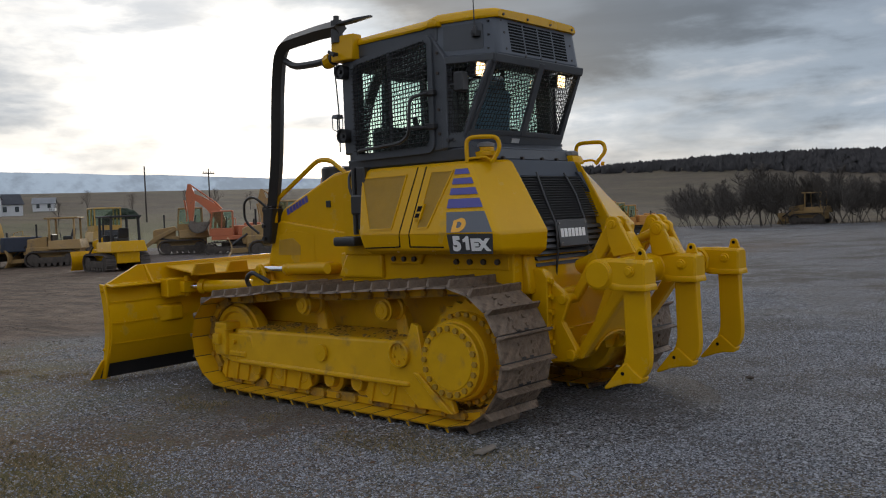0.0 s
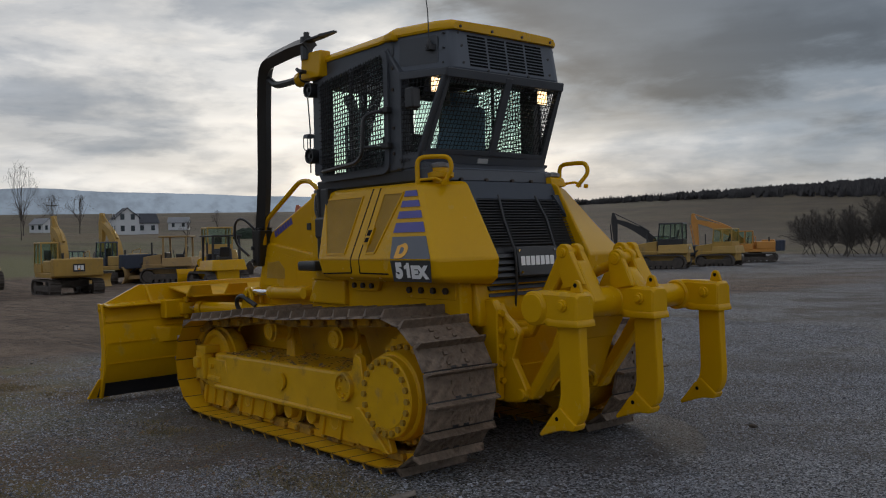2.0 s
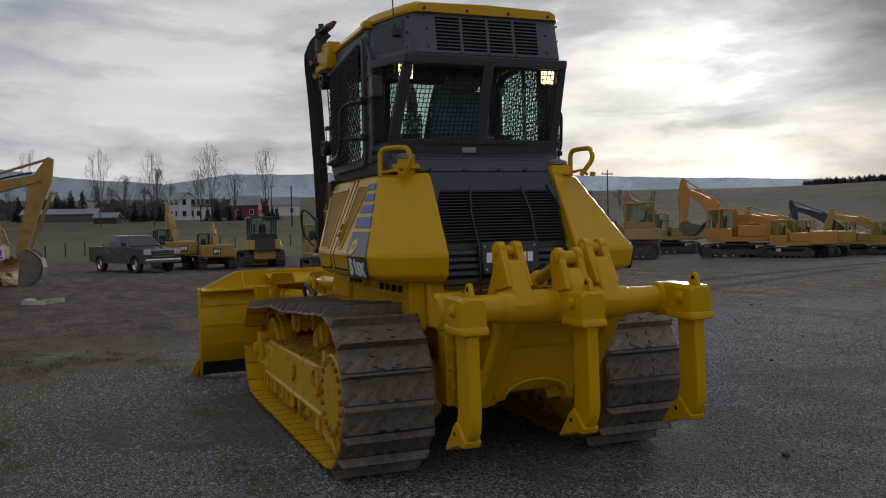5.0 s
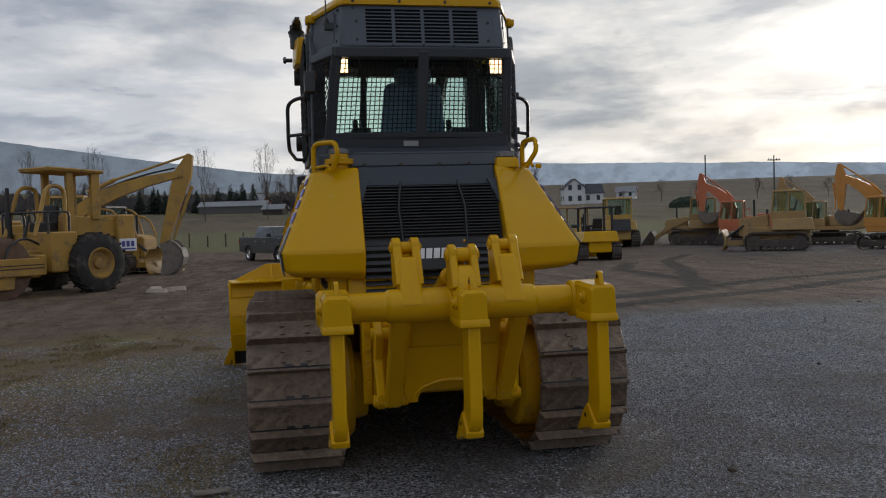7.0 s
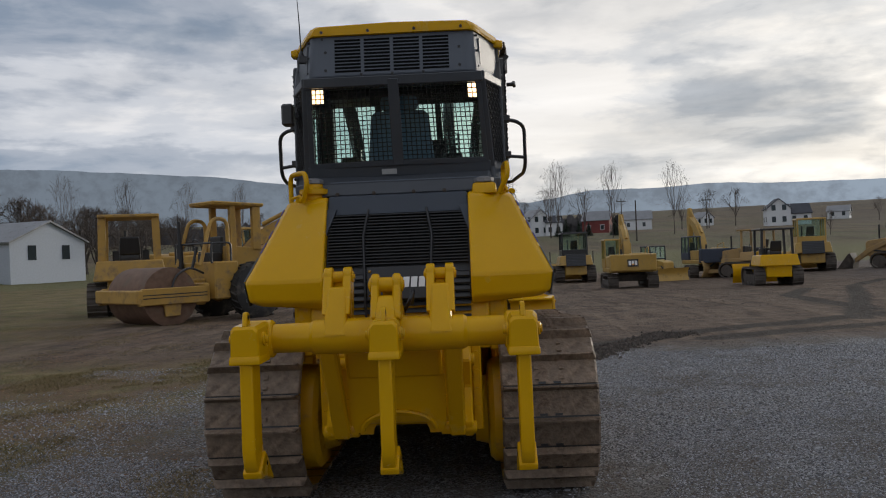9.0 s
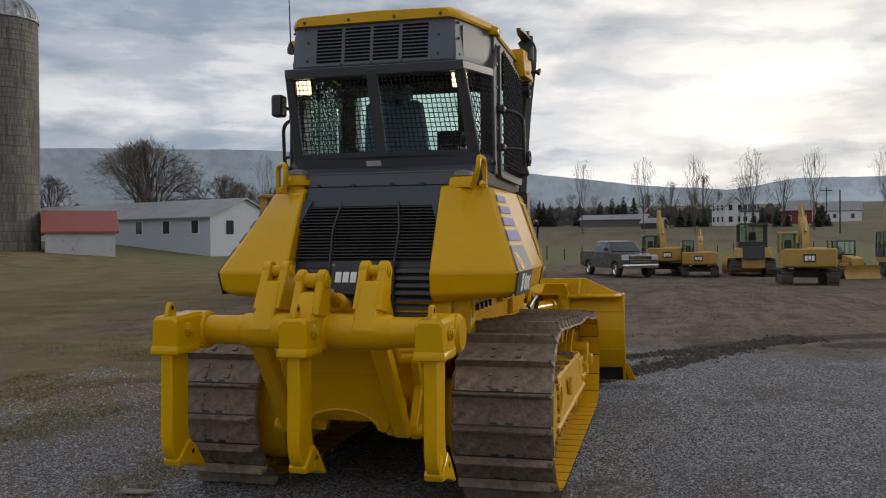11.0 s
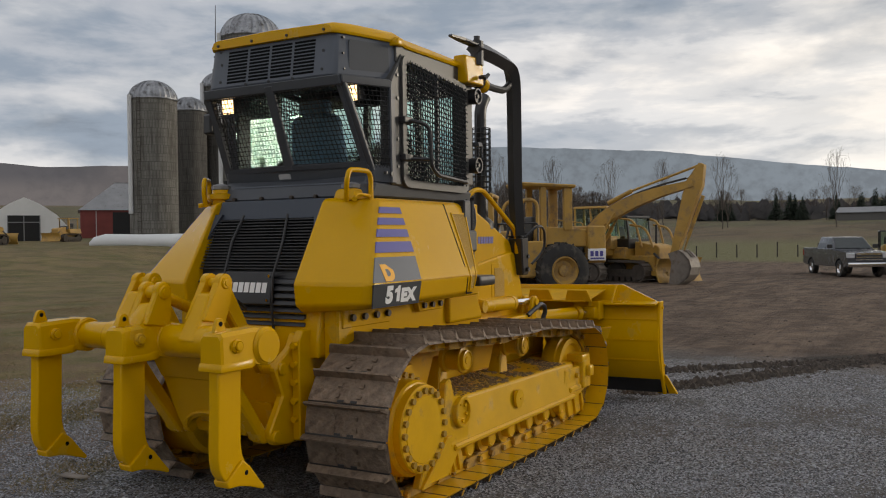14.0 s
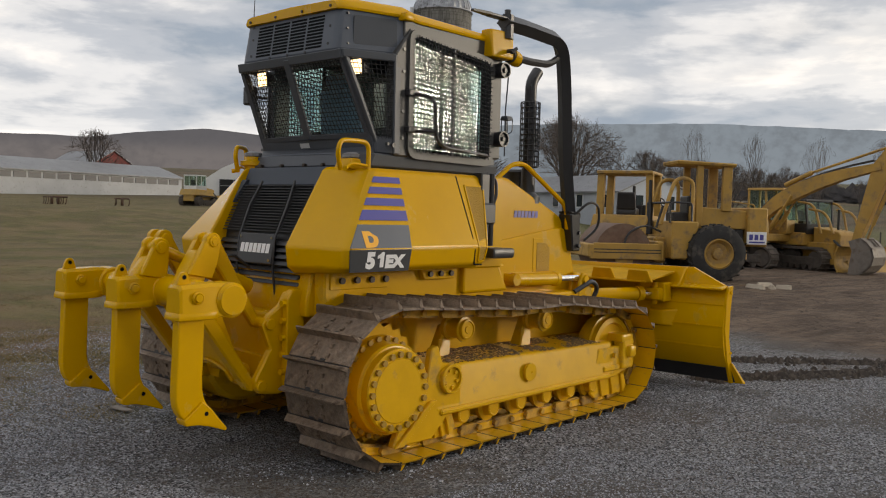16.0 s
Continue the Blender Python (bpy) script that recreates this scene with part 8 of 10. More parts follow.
    if bucket:
        b = bmesh.new()
        prism(b, [(2.3, 0.05), (3.1, 0.05), (3.15, 0.09), (2.5, 0.16), (2.38, 0.45), (2.5, 0.85), (2.42, 0.92), (2.22, 0.5)], -1.25, 1.25)
        for yy in (-1.25, 1.22):
            prism(b, [(2.3, 0.05), (3.1, 0.05), (2.5, 0.9), (2.3, 0.7)], yy, yy + 0.03)
        part("bucket", b, UNDER, dz)
        for side in (-1, 1):
            b = bmesh.new()
            prism(b, [(0.2, 1.55), (0.4, 1.70), (1.6, 1.15), (2.35, 0.5), (2.25, 0.35), (1.5, 0.9)], *sorted((side * 0.62, side * 0.72)), bevel=0.02)
            part("lift_arm", b, paint, dz)
            b = bmesh.new()
            rod(b, (0.3, side * 0.55, 0.9), (1.5, side * 0.58, 1.05), 0.06, n=10)
            part("lift_cylinder", b, BLACK, dz, smooth=30)
    return dz


# the row to the west, seen from behind
ROW = "construction machines parked in a row"
excavator("yellow compact excavator with dark cab and raised arm in a row", -51.0, 7.4, 188, s=0.77, cab_paint=BLACK, boom=52, stick=-140, reach=0.62, group=ROW)
excavator("small yellow excavator with black-roofed cab, parked in a row", -49.0, 9.35, 178, s=0.68, cab_paint=BLACK, boom=40, stick=-120, reach=0.45, group=ROW)
small_dozer("yellow crawler dozer with dark cab and black rear grille", -51.0, 12.2, 180, top="cab", top_paint=BLACK, rear="grille", s=1.04, group=ROW)
excavator("yellow excavator with its pale counterweight towards the yard", -39.1, 13.35, 178, s=0.77, boom=48, stick=-140, reach=0.55, group=ROW)
small_dozer("small yellow machine with black-framed cab between two excavators", -48.2, 16.6, 20, s=0.70, top_paint=BLACK, group=ROW)
excavator("yellow excavator with a dark counterweight and raised arm", -50.3, 20.0, 172, weight=NAVY, plate=False, mark=False, cab_paint=NAVY, s=0.82, boom=46, stick=-130, reach=0.72, swing=14, group=ROW)
small_dozer("faded yellow crawler dozer with an open canopy", -47.6, 21.6, 230, paint=TAN_YELLOW, top="canopy", s=0.95, group=ROW)
small_dozer("bright yellow small dozer with a black open canopy", -35.6, 18.7, 176, paint=YELLOW, top="canopy", top_paint=BLACK, s=0.85, group=ROW)
small_dozer("yellow crawler dozer with glazed cab and black rear grille", -52.2, 26.6, 168, rear="grille", s=1.12, group=ROW)
small_dozer("faded yellow crawler loader with bucket on the ground", -51.6, 31.8, 240, paint=TAN_YELLOW, top="cab", blade=False, bucket=True, s=1.08, group=ROW)
excavator("orange excavator with its arm folded forward", -48.3, 33.7, 232, paint=ORANGE, plate=False, mark=False, boom=50, stick=-138, curl=-60, s=0.95, reach=0.62, group=ROW)
small_dozer("faded yellow old crawler dozer with enclosed post canopy", -39.4, 30.2, 236, paint=TAN_YELLOW, top="cab", s=1.10, group=ROW)
excavator("pale yellow excavator with a high raised arm", -47.6, 38.9, 225, paint=TAN_YELLOW, plate=False, mark=False, boom=46, stick=-134, s=0.92, reach=0.62, group=ROW)
excavator("amber excavator with bucket resting on the ground", -37.7, 36.1, 220, paint=AMBER, plate=False, mark=False, boom=47, stick=-135, curl=-50, s=0.92, reach=0.66, group=ROW)
excavator("orange excavator with its engine cover towards the yard", -33.9, 36.8, 190, paint=AMBER, plate=False, mark=False, boom=18, stick=-115, s=0.68, group=ROW)
excavator("yellow excavator with its boom lowered", -35.2, 39.4, 206, paint=CLEAN_YELLOW, plate=False, mark=False, boom=20, stick=-100, s=0.68, group=ROW)
excavator("yellow and dark blue excavator with black boom", -36.4, 43.5, 214, weight=NAVY, boom_paint=NAVY, plate=False, mark=False, boom=30, stick=-130, s=0.66, group=ROW)
excavator("yellow excavator with dark blue counterweight", -34.0, 43.8, 200, weight=NAVY, plate=False, mark=False, boom=20, stick=-95, s=0.64, group=ROW)
excavator("excavator with a long black boom and dark cab", -36.0, 53.0, 214, weight=NAVY, boom_paint=BLACK, cab_paint=BLACK, plate=False, mark=False, boom=34, stick=-125, s=0.74, group=ROW)
small_dozer("yellow crawler dozer with black glazed cab and wide blade", -31.6, 46.2, 204, top_paint=BLACK, s=1.0, plate=True, group=ROW)
small_dozer("small yellow dozer half hidden behind an excavator", -32.4, 53.5, 190, s=0.9, group=ROW)
excavator("amber excavator with dark blue engine cover and folded arm", -35.2, 62.8, 206, paint=AMBER, weight=NAVY, plate=False, mark=False, boom=27, stick=-122, curl=-55, s=0.82, group=ROW)
small_dozer("large faded dozer with canopy beside bare brush", -27.3, 79.0, 178, paint=TAN_YELLOW, top="canopy", s=1.0)
small_dozer("yellow crawler dozer with a white cab in front of a barn", -47.0, -65.0, 200, paint=CLEAN_YELLOW, top_paint=shade("white_cab_paint", (0.6, 0.6, 0.58), 0.5), s=1.05)
small_dozer("rusty small crawler with canopy beside the tent shed", -60.0, -71.5, 10, paint=OLD_YELLOW, top="canopy", s=0.9)
# excavator, crawlers behind the roller
excavator("yellow excavator with a long raised boom and grey bucket", -32.2, -3.6, 86, paint=OLD_YELLOW, plate=False, mark=False, boom=25, stick=-131, curl=42, s=1.0, reach=0.92, slim=0.72, boom_mark=True)
small_dozer("yellow crawler machine with a dark cab behind curved guard bars", -33.6, -1.3, 66, paint=OLD_YELLOW, top="cab", top_paint=BLACK, blade=True, s=0.92, sweeps=True)
small_dozer("old yellow crawler dozer with a thick-posted canopy", -26.7, -5.0, 200, paint=OLD_YELLOW, top="canopy", s=1.14, blade=False, post=0.20)


# ---- single-drum roller ----
def roller(x, y, yaw):
    m = Matrix.Translation((x, y, ground_z(x, y) - 0.02)) @ Matrix.Rotation(radians(yaw), 4, "Z")
    ro = thing("road_roller", "old yellow single-drum roller with a canopy and large rubber tyres", "roller", m)
    RUST = shade("rusty_drum", (0.17, 0.10, 0.065), 0.65, metal=0.3, vary=0.25, dirt=0.3)
    b = bmesh.new()
    lathe(b, [(-1.0, 0.10), (-1.0, 0.66), (-0.98, 0.76), (0.98, 0.76), (1.0, 0.66), (1.0, 0.10)], (1.25, 0, 0.74), "y", 40)
    part("drum", b, RUST, ro, smooth=30)
    b = bmesh.new()
    for side in (-1, 1):
        hexa(b, [(0.25, side * 1.05, 0.55), (2.2, side * 1.05, 0.55), (2.2, side * 1.18, 0.55), (0.25, side * 1.18, 0.55)], [(0.25, side * 1.05, 0.98), (2.1, side * 1.05, 0.98), (2.1, side * 1.18, 0.98), (0.25, side * 1.18, 0.98)], 0.02)
    box(b, 2.08, 2.26, -1.18, 1.18, 0.60, 0.95, 0.03)
    box(b, 0.22, 0.40, -1.18, 1.18, 0.55, 1.05, 0.03)
    fr = part("drum_frame", b, OLD_YELLOW, ro, smooth=30)
    for side in (-1, 1):
        for z in (0.72, 0.80):
            b = bmesh.new()
            box(b, 0.3, 2.1, *sorted((side * 1.181, side * 1.186)), z, z + 0.025)
            part("stripe", b, BLACK, fr)
        b = bmesh.new()
        prism(b, [(1.05, 0.25), (1.45, 0.25), (1.55, 0.95), (0.95, 0.95)], *sorted((side * 1.03, side * 1.10)), bevel=0.01)
        part("drum_bearing", b, OLD_YELLOW, fr)
        b = bmesh.new()
        tube(b, rounded([(0.2, side * 0.85, 1.3), (0.7, side * 1.0, 1.5), (1.2, side * 1.12, 1.25), (1.3, side * 1.12, 0.85)], 0.3), 0.03, 6)
        part("hose", b, BLACK, fr, smooth=40)
    b = bmesh.new()
    # rear tractor: platform, hood, tail
    prism(b, [(-2.4, 1.42), (-2.4, 1.92), (-0.75, 2.02), (-0.75, 1.42)], -0.50, 0.50, bevel=0.03, seg=2)
    box(b, -2.4, -0.6, -0.45, 0.45, 0.55, 0.85, 0.03)
    box(b, -0.78, -0.05, -1.02, 1.02, 0.58, 1.60, 0.04)
    box(b, -0.08, 0.25, -0.5, 0.5, 0.45, 1.15, 0.04)
    body = part("body", b, OLD_YELLOW, ro, smooth=30)
    b = bmesh.new()
    box(b, -2.85, -2.30, -0.68, 0.68, 0.95, 2.02, 0.04)
    tail = part("radiator_box", b, OLD_YELLOW, ro)
    for i in range(7):
        b = bmesh.new()
        box(b, -2.87, -2.845, -0.60 + i * 0.18, -0.52 + i * 0.18, 1.1, 1.9)
        part("slat", b, OLD_YELLOW, tail)
    b = bmesh.new()
    box(b, -2.25, -1.0, -0.46, 0.46, 0.85, 1.42, 0.02)
    part("engine", b, BLACK, ro)
    for side in (-1, 1):
        b = bmesh.new()
        box(b, -2.75, -2.2, *sorted((side * 0.80, side * 0.84)), 1.02, 1.36, 0.004)
        sg = part("sign_board", b, WHITE, ro, "white sign board with unreadable dark writing")
        b = bmesh.new()
        for i in range(3):
            box(b, -2.66 + i * 0.15, -2.56 + i * 0.15, *sorted((side * 0.842, side * 0.848)), 1.14, 1.29)
        box(b, -2.70, -2.26, *sorted((side * 0.842, side * 0.848)), 1.06, 1.10)
        part("writing", b, BLUE, sg)
        b = bmesh.new()
        lathe(b, [(side * 0.80, 0.33), (side * 0.80, 0.62), (side * 0.86, 0.74), (side * 0.95, 0.77), (side * 1.20, 0.77), (side * 1.29, 0.74), (side * 1.34, 0.62), (side * 1.33, 0.42), (side * 1.28, 0.40)], (-1.25, 0, 0.76), "y", 40, cap=False)
        wh = part("tyre", b, RUBBER, ro, smooth=35)
        b = bmesh.new()
        for i in range(22):
            a = 6.28319 * i / 22
            for w0, w1, da in ((0.84, 1.06, 0.10), (1.08, 1.31, -0.10)):
                p = Vector((-1.25 + 0.775 * math.cos(a), side * w0, 0.76 + 0.775 * math.sin(a)))
                q = Vector((-1.25 + 0.775 * math.cos(a + da), side * w1, 0.76 + 0.775 * math.sin(a + da)))
                rod(b, p, q, 0.03, n=4)
        part("tread", b, RUBBER, wh)
        b = bmesh.new()
        lathe(b, [(side * 1.05, 0.40), (side * 1.30, 0.41), (side * 1.315, 0.37), (side * 1.18, 0.28), (side * 1.16, 0.16), (side * 1.24, 0.14), (side * 1.26, 0.06)], (-1.25, 0, 0.76), "y", 28)
        part("rim", b, OLD_YELLOW, wh, smooth=30)
    # canopy on four posts
    b = bmesh.new()
    hexa(b, [(-1.92, -0.62, 3.10), (-0.30, -0.62, 3.14), (-0.30, 0.62, 3.14), (-1.92, 0.62, 3.10)], [(-1.95, -0.65, 3.20), (-0.27, -0.65, 3.26), (-0.27, 0.65, 3.26), (-1.95, 0.65, 3.20)], 0.03)
    cp = part("canopy", b, OLD_YELLOW, ro)
    for xx, w in ((-1.72, 0.13), (-0.95, 0.09)):
        for side in (-1, 1):
            b = bmesh.new()
            box(b, xx - w, xx + w, side * 0.50 - 0.06, side * 0.50 + 0.06, 1.9 if w > 0.1 else 1.5, 3.13, 0.01)
            part("post", b, OLD_YELLOW, cp)
    b = bmesh.new()
    for side in (-1, 1):
        tube(b, rounded([(0.0, side * 0.95, 1.55), (0.0, side * 0.95, 2.1), (-0.6, side * 0.95, 2.1), (-0.6, side * 0.95, 1.55)], 0.12), 0.03, 6)
    tube(b, [(0.0, -0.95, 2.1), (0.0, 0.95, 2.1)], 0.03, 6)
    part("guard_rail", b, BLACK, ro, smooth=40)
    b = bmesh.new()
    box(b, -0.75, -0.30, -0.3, 0.3, 1.58, 1.85, 0.04, 2)
    box(b, -0.82, -0.70, -0.3, 0.3, 1.80, 2.30, 0.04, 2)
    part("seat", b, BLACK, ro, smooth=40)
    b = bmesh.new()
    rod(b, (0.05, 0, 1.4), (-0.12, 0, 2.02), 0.04, n=8)
    tube(b, [(-0.14 + 0.08 * math.sin(a), 0.20 * math.cos(a), 2.04 + 0.18 * math.sin(a)) for a in np.linspace(0, 6.28, 17)[:-1]], 0.015, 6, closed=True)
    part("steering_wheel", b, BLACK, ro, smooth=40)
    b = bmesh.new()
    rod(b, (0.05, -0.62, 1.2), (0.05, -0.62, 2.1), 0.09, n=12)
    rod(b, (0.05, -0.62, 2.1), (0.05, -0.62, 2.75), 0.05, n=10)
    part("exhaust_pipe", b, BLACK, ro, smooth=30)
    for side in (-1, 1):
        b = bmesh.new()
        tube(b, rounded([(-0.75, side * 0.58, 1.5), (-0.75, side * 0.58, 2.75), (-0.25, side * 0.58, 2.78), (0.15, side * 0.62, 1.5)], 0.25, 6), 0.055, 8)
        part("roll_bar", b, OLD_YELLOW, ro, smooth=40)


roller(-22.2, -1.52, -42.6)


# ---- pickup truck ----
def pickup(x, y, yaw):
    m = Matrix.Translation((x, y, ground_z(x, y))) @ Matrix.Rotation(radians(yaw), 4, "Z")
    tr = thing("pickup_truck", "dark grey crew-cab pickup truck with chrome grille, parked on mud", "pickup truck", m)
    PAINT = shade("dark_grey_car_paint", (0.075, 0.08, 0.092), 0.22, metal=0.3, vary=0.05, coat=0.6, dirt=0.08, dirt_colour=(0.14, 0.12, 0.10))
    # lower body with wheel arches
    b = bmesh.new()
    low = 0.48
    front = [(2.85, low + 0.05), (2.9, 0.80), (2.85, 1.12), (2.70, 1.20), (1.25, 1.27), (1.15, 1.30), (-2.75, 1.30), (-2.85, 1.25), (-2.85, low + 0.1)]
    arch_r = arc(-1.72, 0.40, 0.50, 170, 10, 10)
    arch_f = arc(1.88, 0.40, 0.50, 170, 10, 10)
    outline = front + [(-2.3, low)] + arch_r + [(-1.0, low), (1.2, low)] + arch_f + [(2.5, low)]
    hexa(b, [(px, -0.98, pz) for px, pz in outline], [(px, 0.98, pz) for px, pz in outline], 0.0)
    body = part("body", b, PAINT, tr, smooth=30)
    b = bmesh.new()
    hexa(b, [(1.20, -0.95, 1.28), (-1.05, -0.95, 1.28), (-1.05, 0.95, 1.28), (1.20, 0.95, 1.28)], [(0.50, -0.74, 1.90), (-0.92, -0.76, 1.92), (-0.92, 0.76, 1.92), (0.50, 0.74, 1.90)], 0.04, 3)
    cabp = part("cab", b, PAINT, body, smooth=40)
    # glass set just proud of the cab
    for side in (-1, 1):
        for xa, xb, xc, xd in ((1.02, 0.22, 0.22, 0.50), (0.10, -0.92, -0.84, 0.10)):
            b = bmesh.new()
            ya = lambda z: side * (0.955 + (0.745 - 0.955) * (z - 1.28) / 0.62)
            quad = [(xa, ya(1.36), 1.36), (xb, ya(1.36), 1.36), (xc, ya(1.82), 1.82), (xd, ya(1.82), 1.82)]
            hexa(b, quad, [(px, py + side * 0.008, pz) for px, py, pz in quad])
            part("side_window", b, DARK_GLASS, cabp)
    b = bmesh.new()
    quad = [(1.14, -0.84, 1.36), (1.14, 0.84, 1.36), (0.57, 0.68, 1.86), (0.57, -0.68, 1.86)]
    hexa(b, quad, [(px + 0.012, py, pz + 0.008) for px, py, pz in quad])
    part("windscreen", b, DARK_GLASS, cabp)
    b = bmesh.new()
    box(b, -2.70, -1.15, -0.86, 0.86, 1.28, 1.312)
    part("cargo_bed", b, BLACK, body)
    b = bmesh.new()
    for side in (-1, 1):
        box(b, -2.85, -1.08, *sorted((side * 0.86, side * 0.98)), 1.29, 1.36, 0.02)
    box(b, -2.87, -2.75, -0.98, 0.98, 1.29, 1.36, 0.02)
    part("bed_rail", b, PAINT, body)
    b = bmesh.new()
    box(b, 2.84, 2.93, -0.62, 0.62, 0.80, 1.14, 0.02)
    gr = part("grille", b, BLACK, tr)
    for z in (0.82, 0.94, 1.06, 1.12):
        b = bmesh.new()
        box(b, 2.92, 2.95, -0.60, 0.60, z, z + 0.035, 0.006)
        part("grille_bar", b, CHROME, gr)
    b = bmesh.new()
    box(b, 2.85, 3.0, -0.97, 0.97, 0.50, 0.72, 0.04, 2)
    part("front_bumper", b, CHROME, tr, smooth=30)
    b = bmesh.new()
    box(b, -3.0, -2.82, -0.95, 0.95, 0.55, 0.75, 0.04, 2)
    part("rear_bumper", b, CHROME, tr, smooth=30)
    for side in (-1, 1):
        b = bmesh.new()
        box(b, 2.72, 2.90, *sorted((side * 0.64, side * 0.985)), 0.92, 1.16, 0.03, 2)
        part("headlight", b, shade("headlamp_glass", (0.55, 0.56, 0.58), 0.12), tr, smooth=30)
        b = bmesh.new()
        box(b, -2.88, -2.70, *sorted((side * 0.86, side * 0.985)), 0.95, 1.28, 0.02)
        part("tail_light", b, shade("red_lens", (0.25, 0.01, 0.01), 0.2), tr)
        b = bmesh.new()
        box(b, 0.95, 1.12, *sorted((side * 0.98, side * 1.20)), 1.36, 1.56, 0.03, 2)
        part("door_mirror", b, BLACK, tr, smooth=30)
        for xw in (-1.72, 1.88):
            b = bmesh.new()
            lathe(b, [(side * 0.72, 0.24), (side * 0.72, 0.37), (side * 0.76, 0.40), (side * 0.95, 0.40), (side * 0.985, 0.37), (side * 0.98, 0.25)], (xw, 0, 0.40), "y", 28, cap=False)
            w = part("wheel", b, RUBBER, tr, smooth=35)
            b = bmesh.new()
            lathe(b, [(side * 0.85, 0.25), (side * 0.975, 0.25), (side * 0.98, 0.225), (side * 0.93, 0.20), (side * 0.94, 0.07), (side * 0.97, 0.05)], (xw, 0, 0.40), "y", 20)
            part("rim", b, CHROME, w, smooth=30)
        for xa in (0.30, -0.75):
            b = bmesh.new()
            box(b, xa - 0.10, xa + 0.10, *sorted((side * 0.98, side * 1.0)), 1.08, 1.12, 0.006)
            part("door_handle", b, CHROME, tr)


pickup(-47.4, 4.95, 27)


# ---- rusty farm implements on the grass ----
RUSTY = shade("rusty_iron", (0.085, 0.045, 0.028), 0.85, vary=0.3, scale=3, bump=0.4)
for x, y, yaw, ln in ((-30.2, -58.5, 75, 5.0), (-34.5, -56.0, 60, 2.2)):
    imp = thing("farm_implement", "rusty old tillage implement standing on grass", "farm implement", Matrix.Translation((x, y, ground_z(x, y) - 0.02)) @ Matrix.Rotation(radians(yaw), 4, "Z"), "rusty implements beside the barn")
    b = bmesh.new()
    for yy in (-0.5, 0.5):
        tube(b, [(-ln / 2, yy, 0.62), (ln / 2, yy, 0.60)], 0.06, 4)
    for k in range(int(ln)):
        xx = -ln / 2 + 0.4 + k
        tube(b, [(xx, -0.5, 0.61), (xx, 0.5, 0.61)], 0.05, 4)
    part("frame", b, RUSTY, imp)
    for k in range(int(ln * 1.6)):
        xx = -ln / 2 + 0.2 + k * 0.6
        b = bmesh.new()
        tube(b, rounded([(xx, 0.5 if k % 2 else -0.5, 0.62), (xx + 0.1, 0.55 if k % 2 else -0.45, 0.30), (xx - 0.06, 0.45 if k % 2 else -0.55, 0.02)], 0.15), 0.035, 5)
        part("tine", b, RUSTY, imp)
    for xx in (-ln * 0.3, ln * 0.3):
        b = bmesh.new()
        lathe(b, [(-0.07, 0.12), (-0.07, 0.33), (0.07, 0.33), (0.07, 0.12)], (xx, 0.0, 0.35), "y", 14)
        part("wheel", b, RUSTY, imp, smooth=30)

# ---- buildings, silos, poles ----
SIDING = shade("white_siding", (0.62, 0.63, 0.64), 0.6, vary=0.05, bump=0.1, bump_scale=8)
DULL_WHITE = shade("weathered_white_wall", (0.46, 0.47, 0.48), 0.75, vary=0.1, scale=0.5, dirt=0.15, dirt_colour=(0.24, 0.22, 0.20))
BARN_RED = shade("barn_red_boards", (0.17, 0.035, 0.030), 0.75, vary=0.15, scale=1.0, bump=0.2, bump_scale=6)
RED_ROOF = shade("red_roof", (0.26, 0.07, 0.05), 0.6, vary=0.1, scale=0.6)
SLATE = shade("dark_shingle_roof", (0.055, 0.058, 0.068), 0.8, vary=0.15, scale=0.8)
TIN = shade("grey_metal_roof", (0.22, 0.225, 0.235), 0.5, metal=0.2, vary=0.15, scale=0.5, dirt=0.15, dirt_colour=(0.12, 0.11, 0.10))
# near-black sheets that paint in the shade inside doorways
OPENING_SHADE = shade("dark_opening", (0.012, 0.012, 0.013), 0.8)
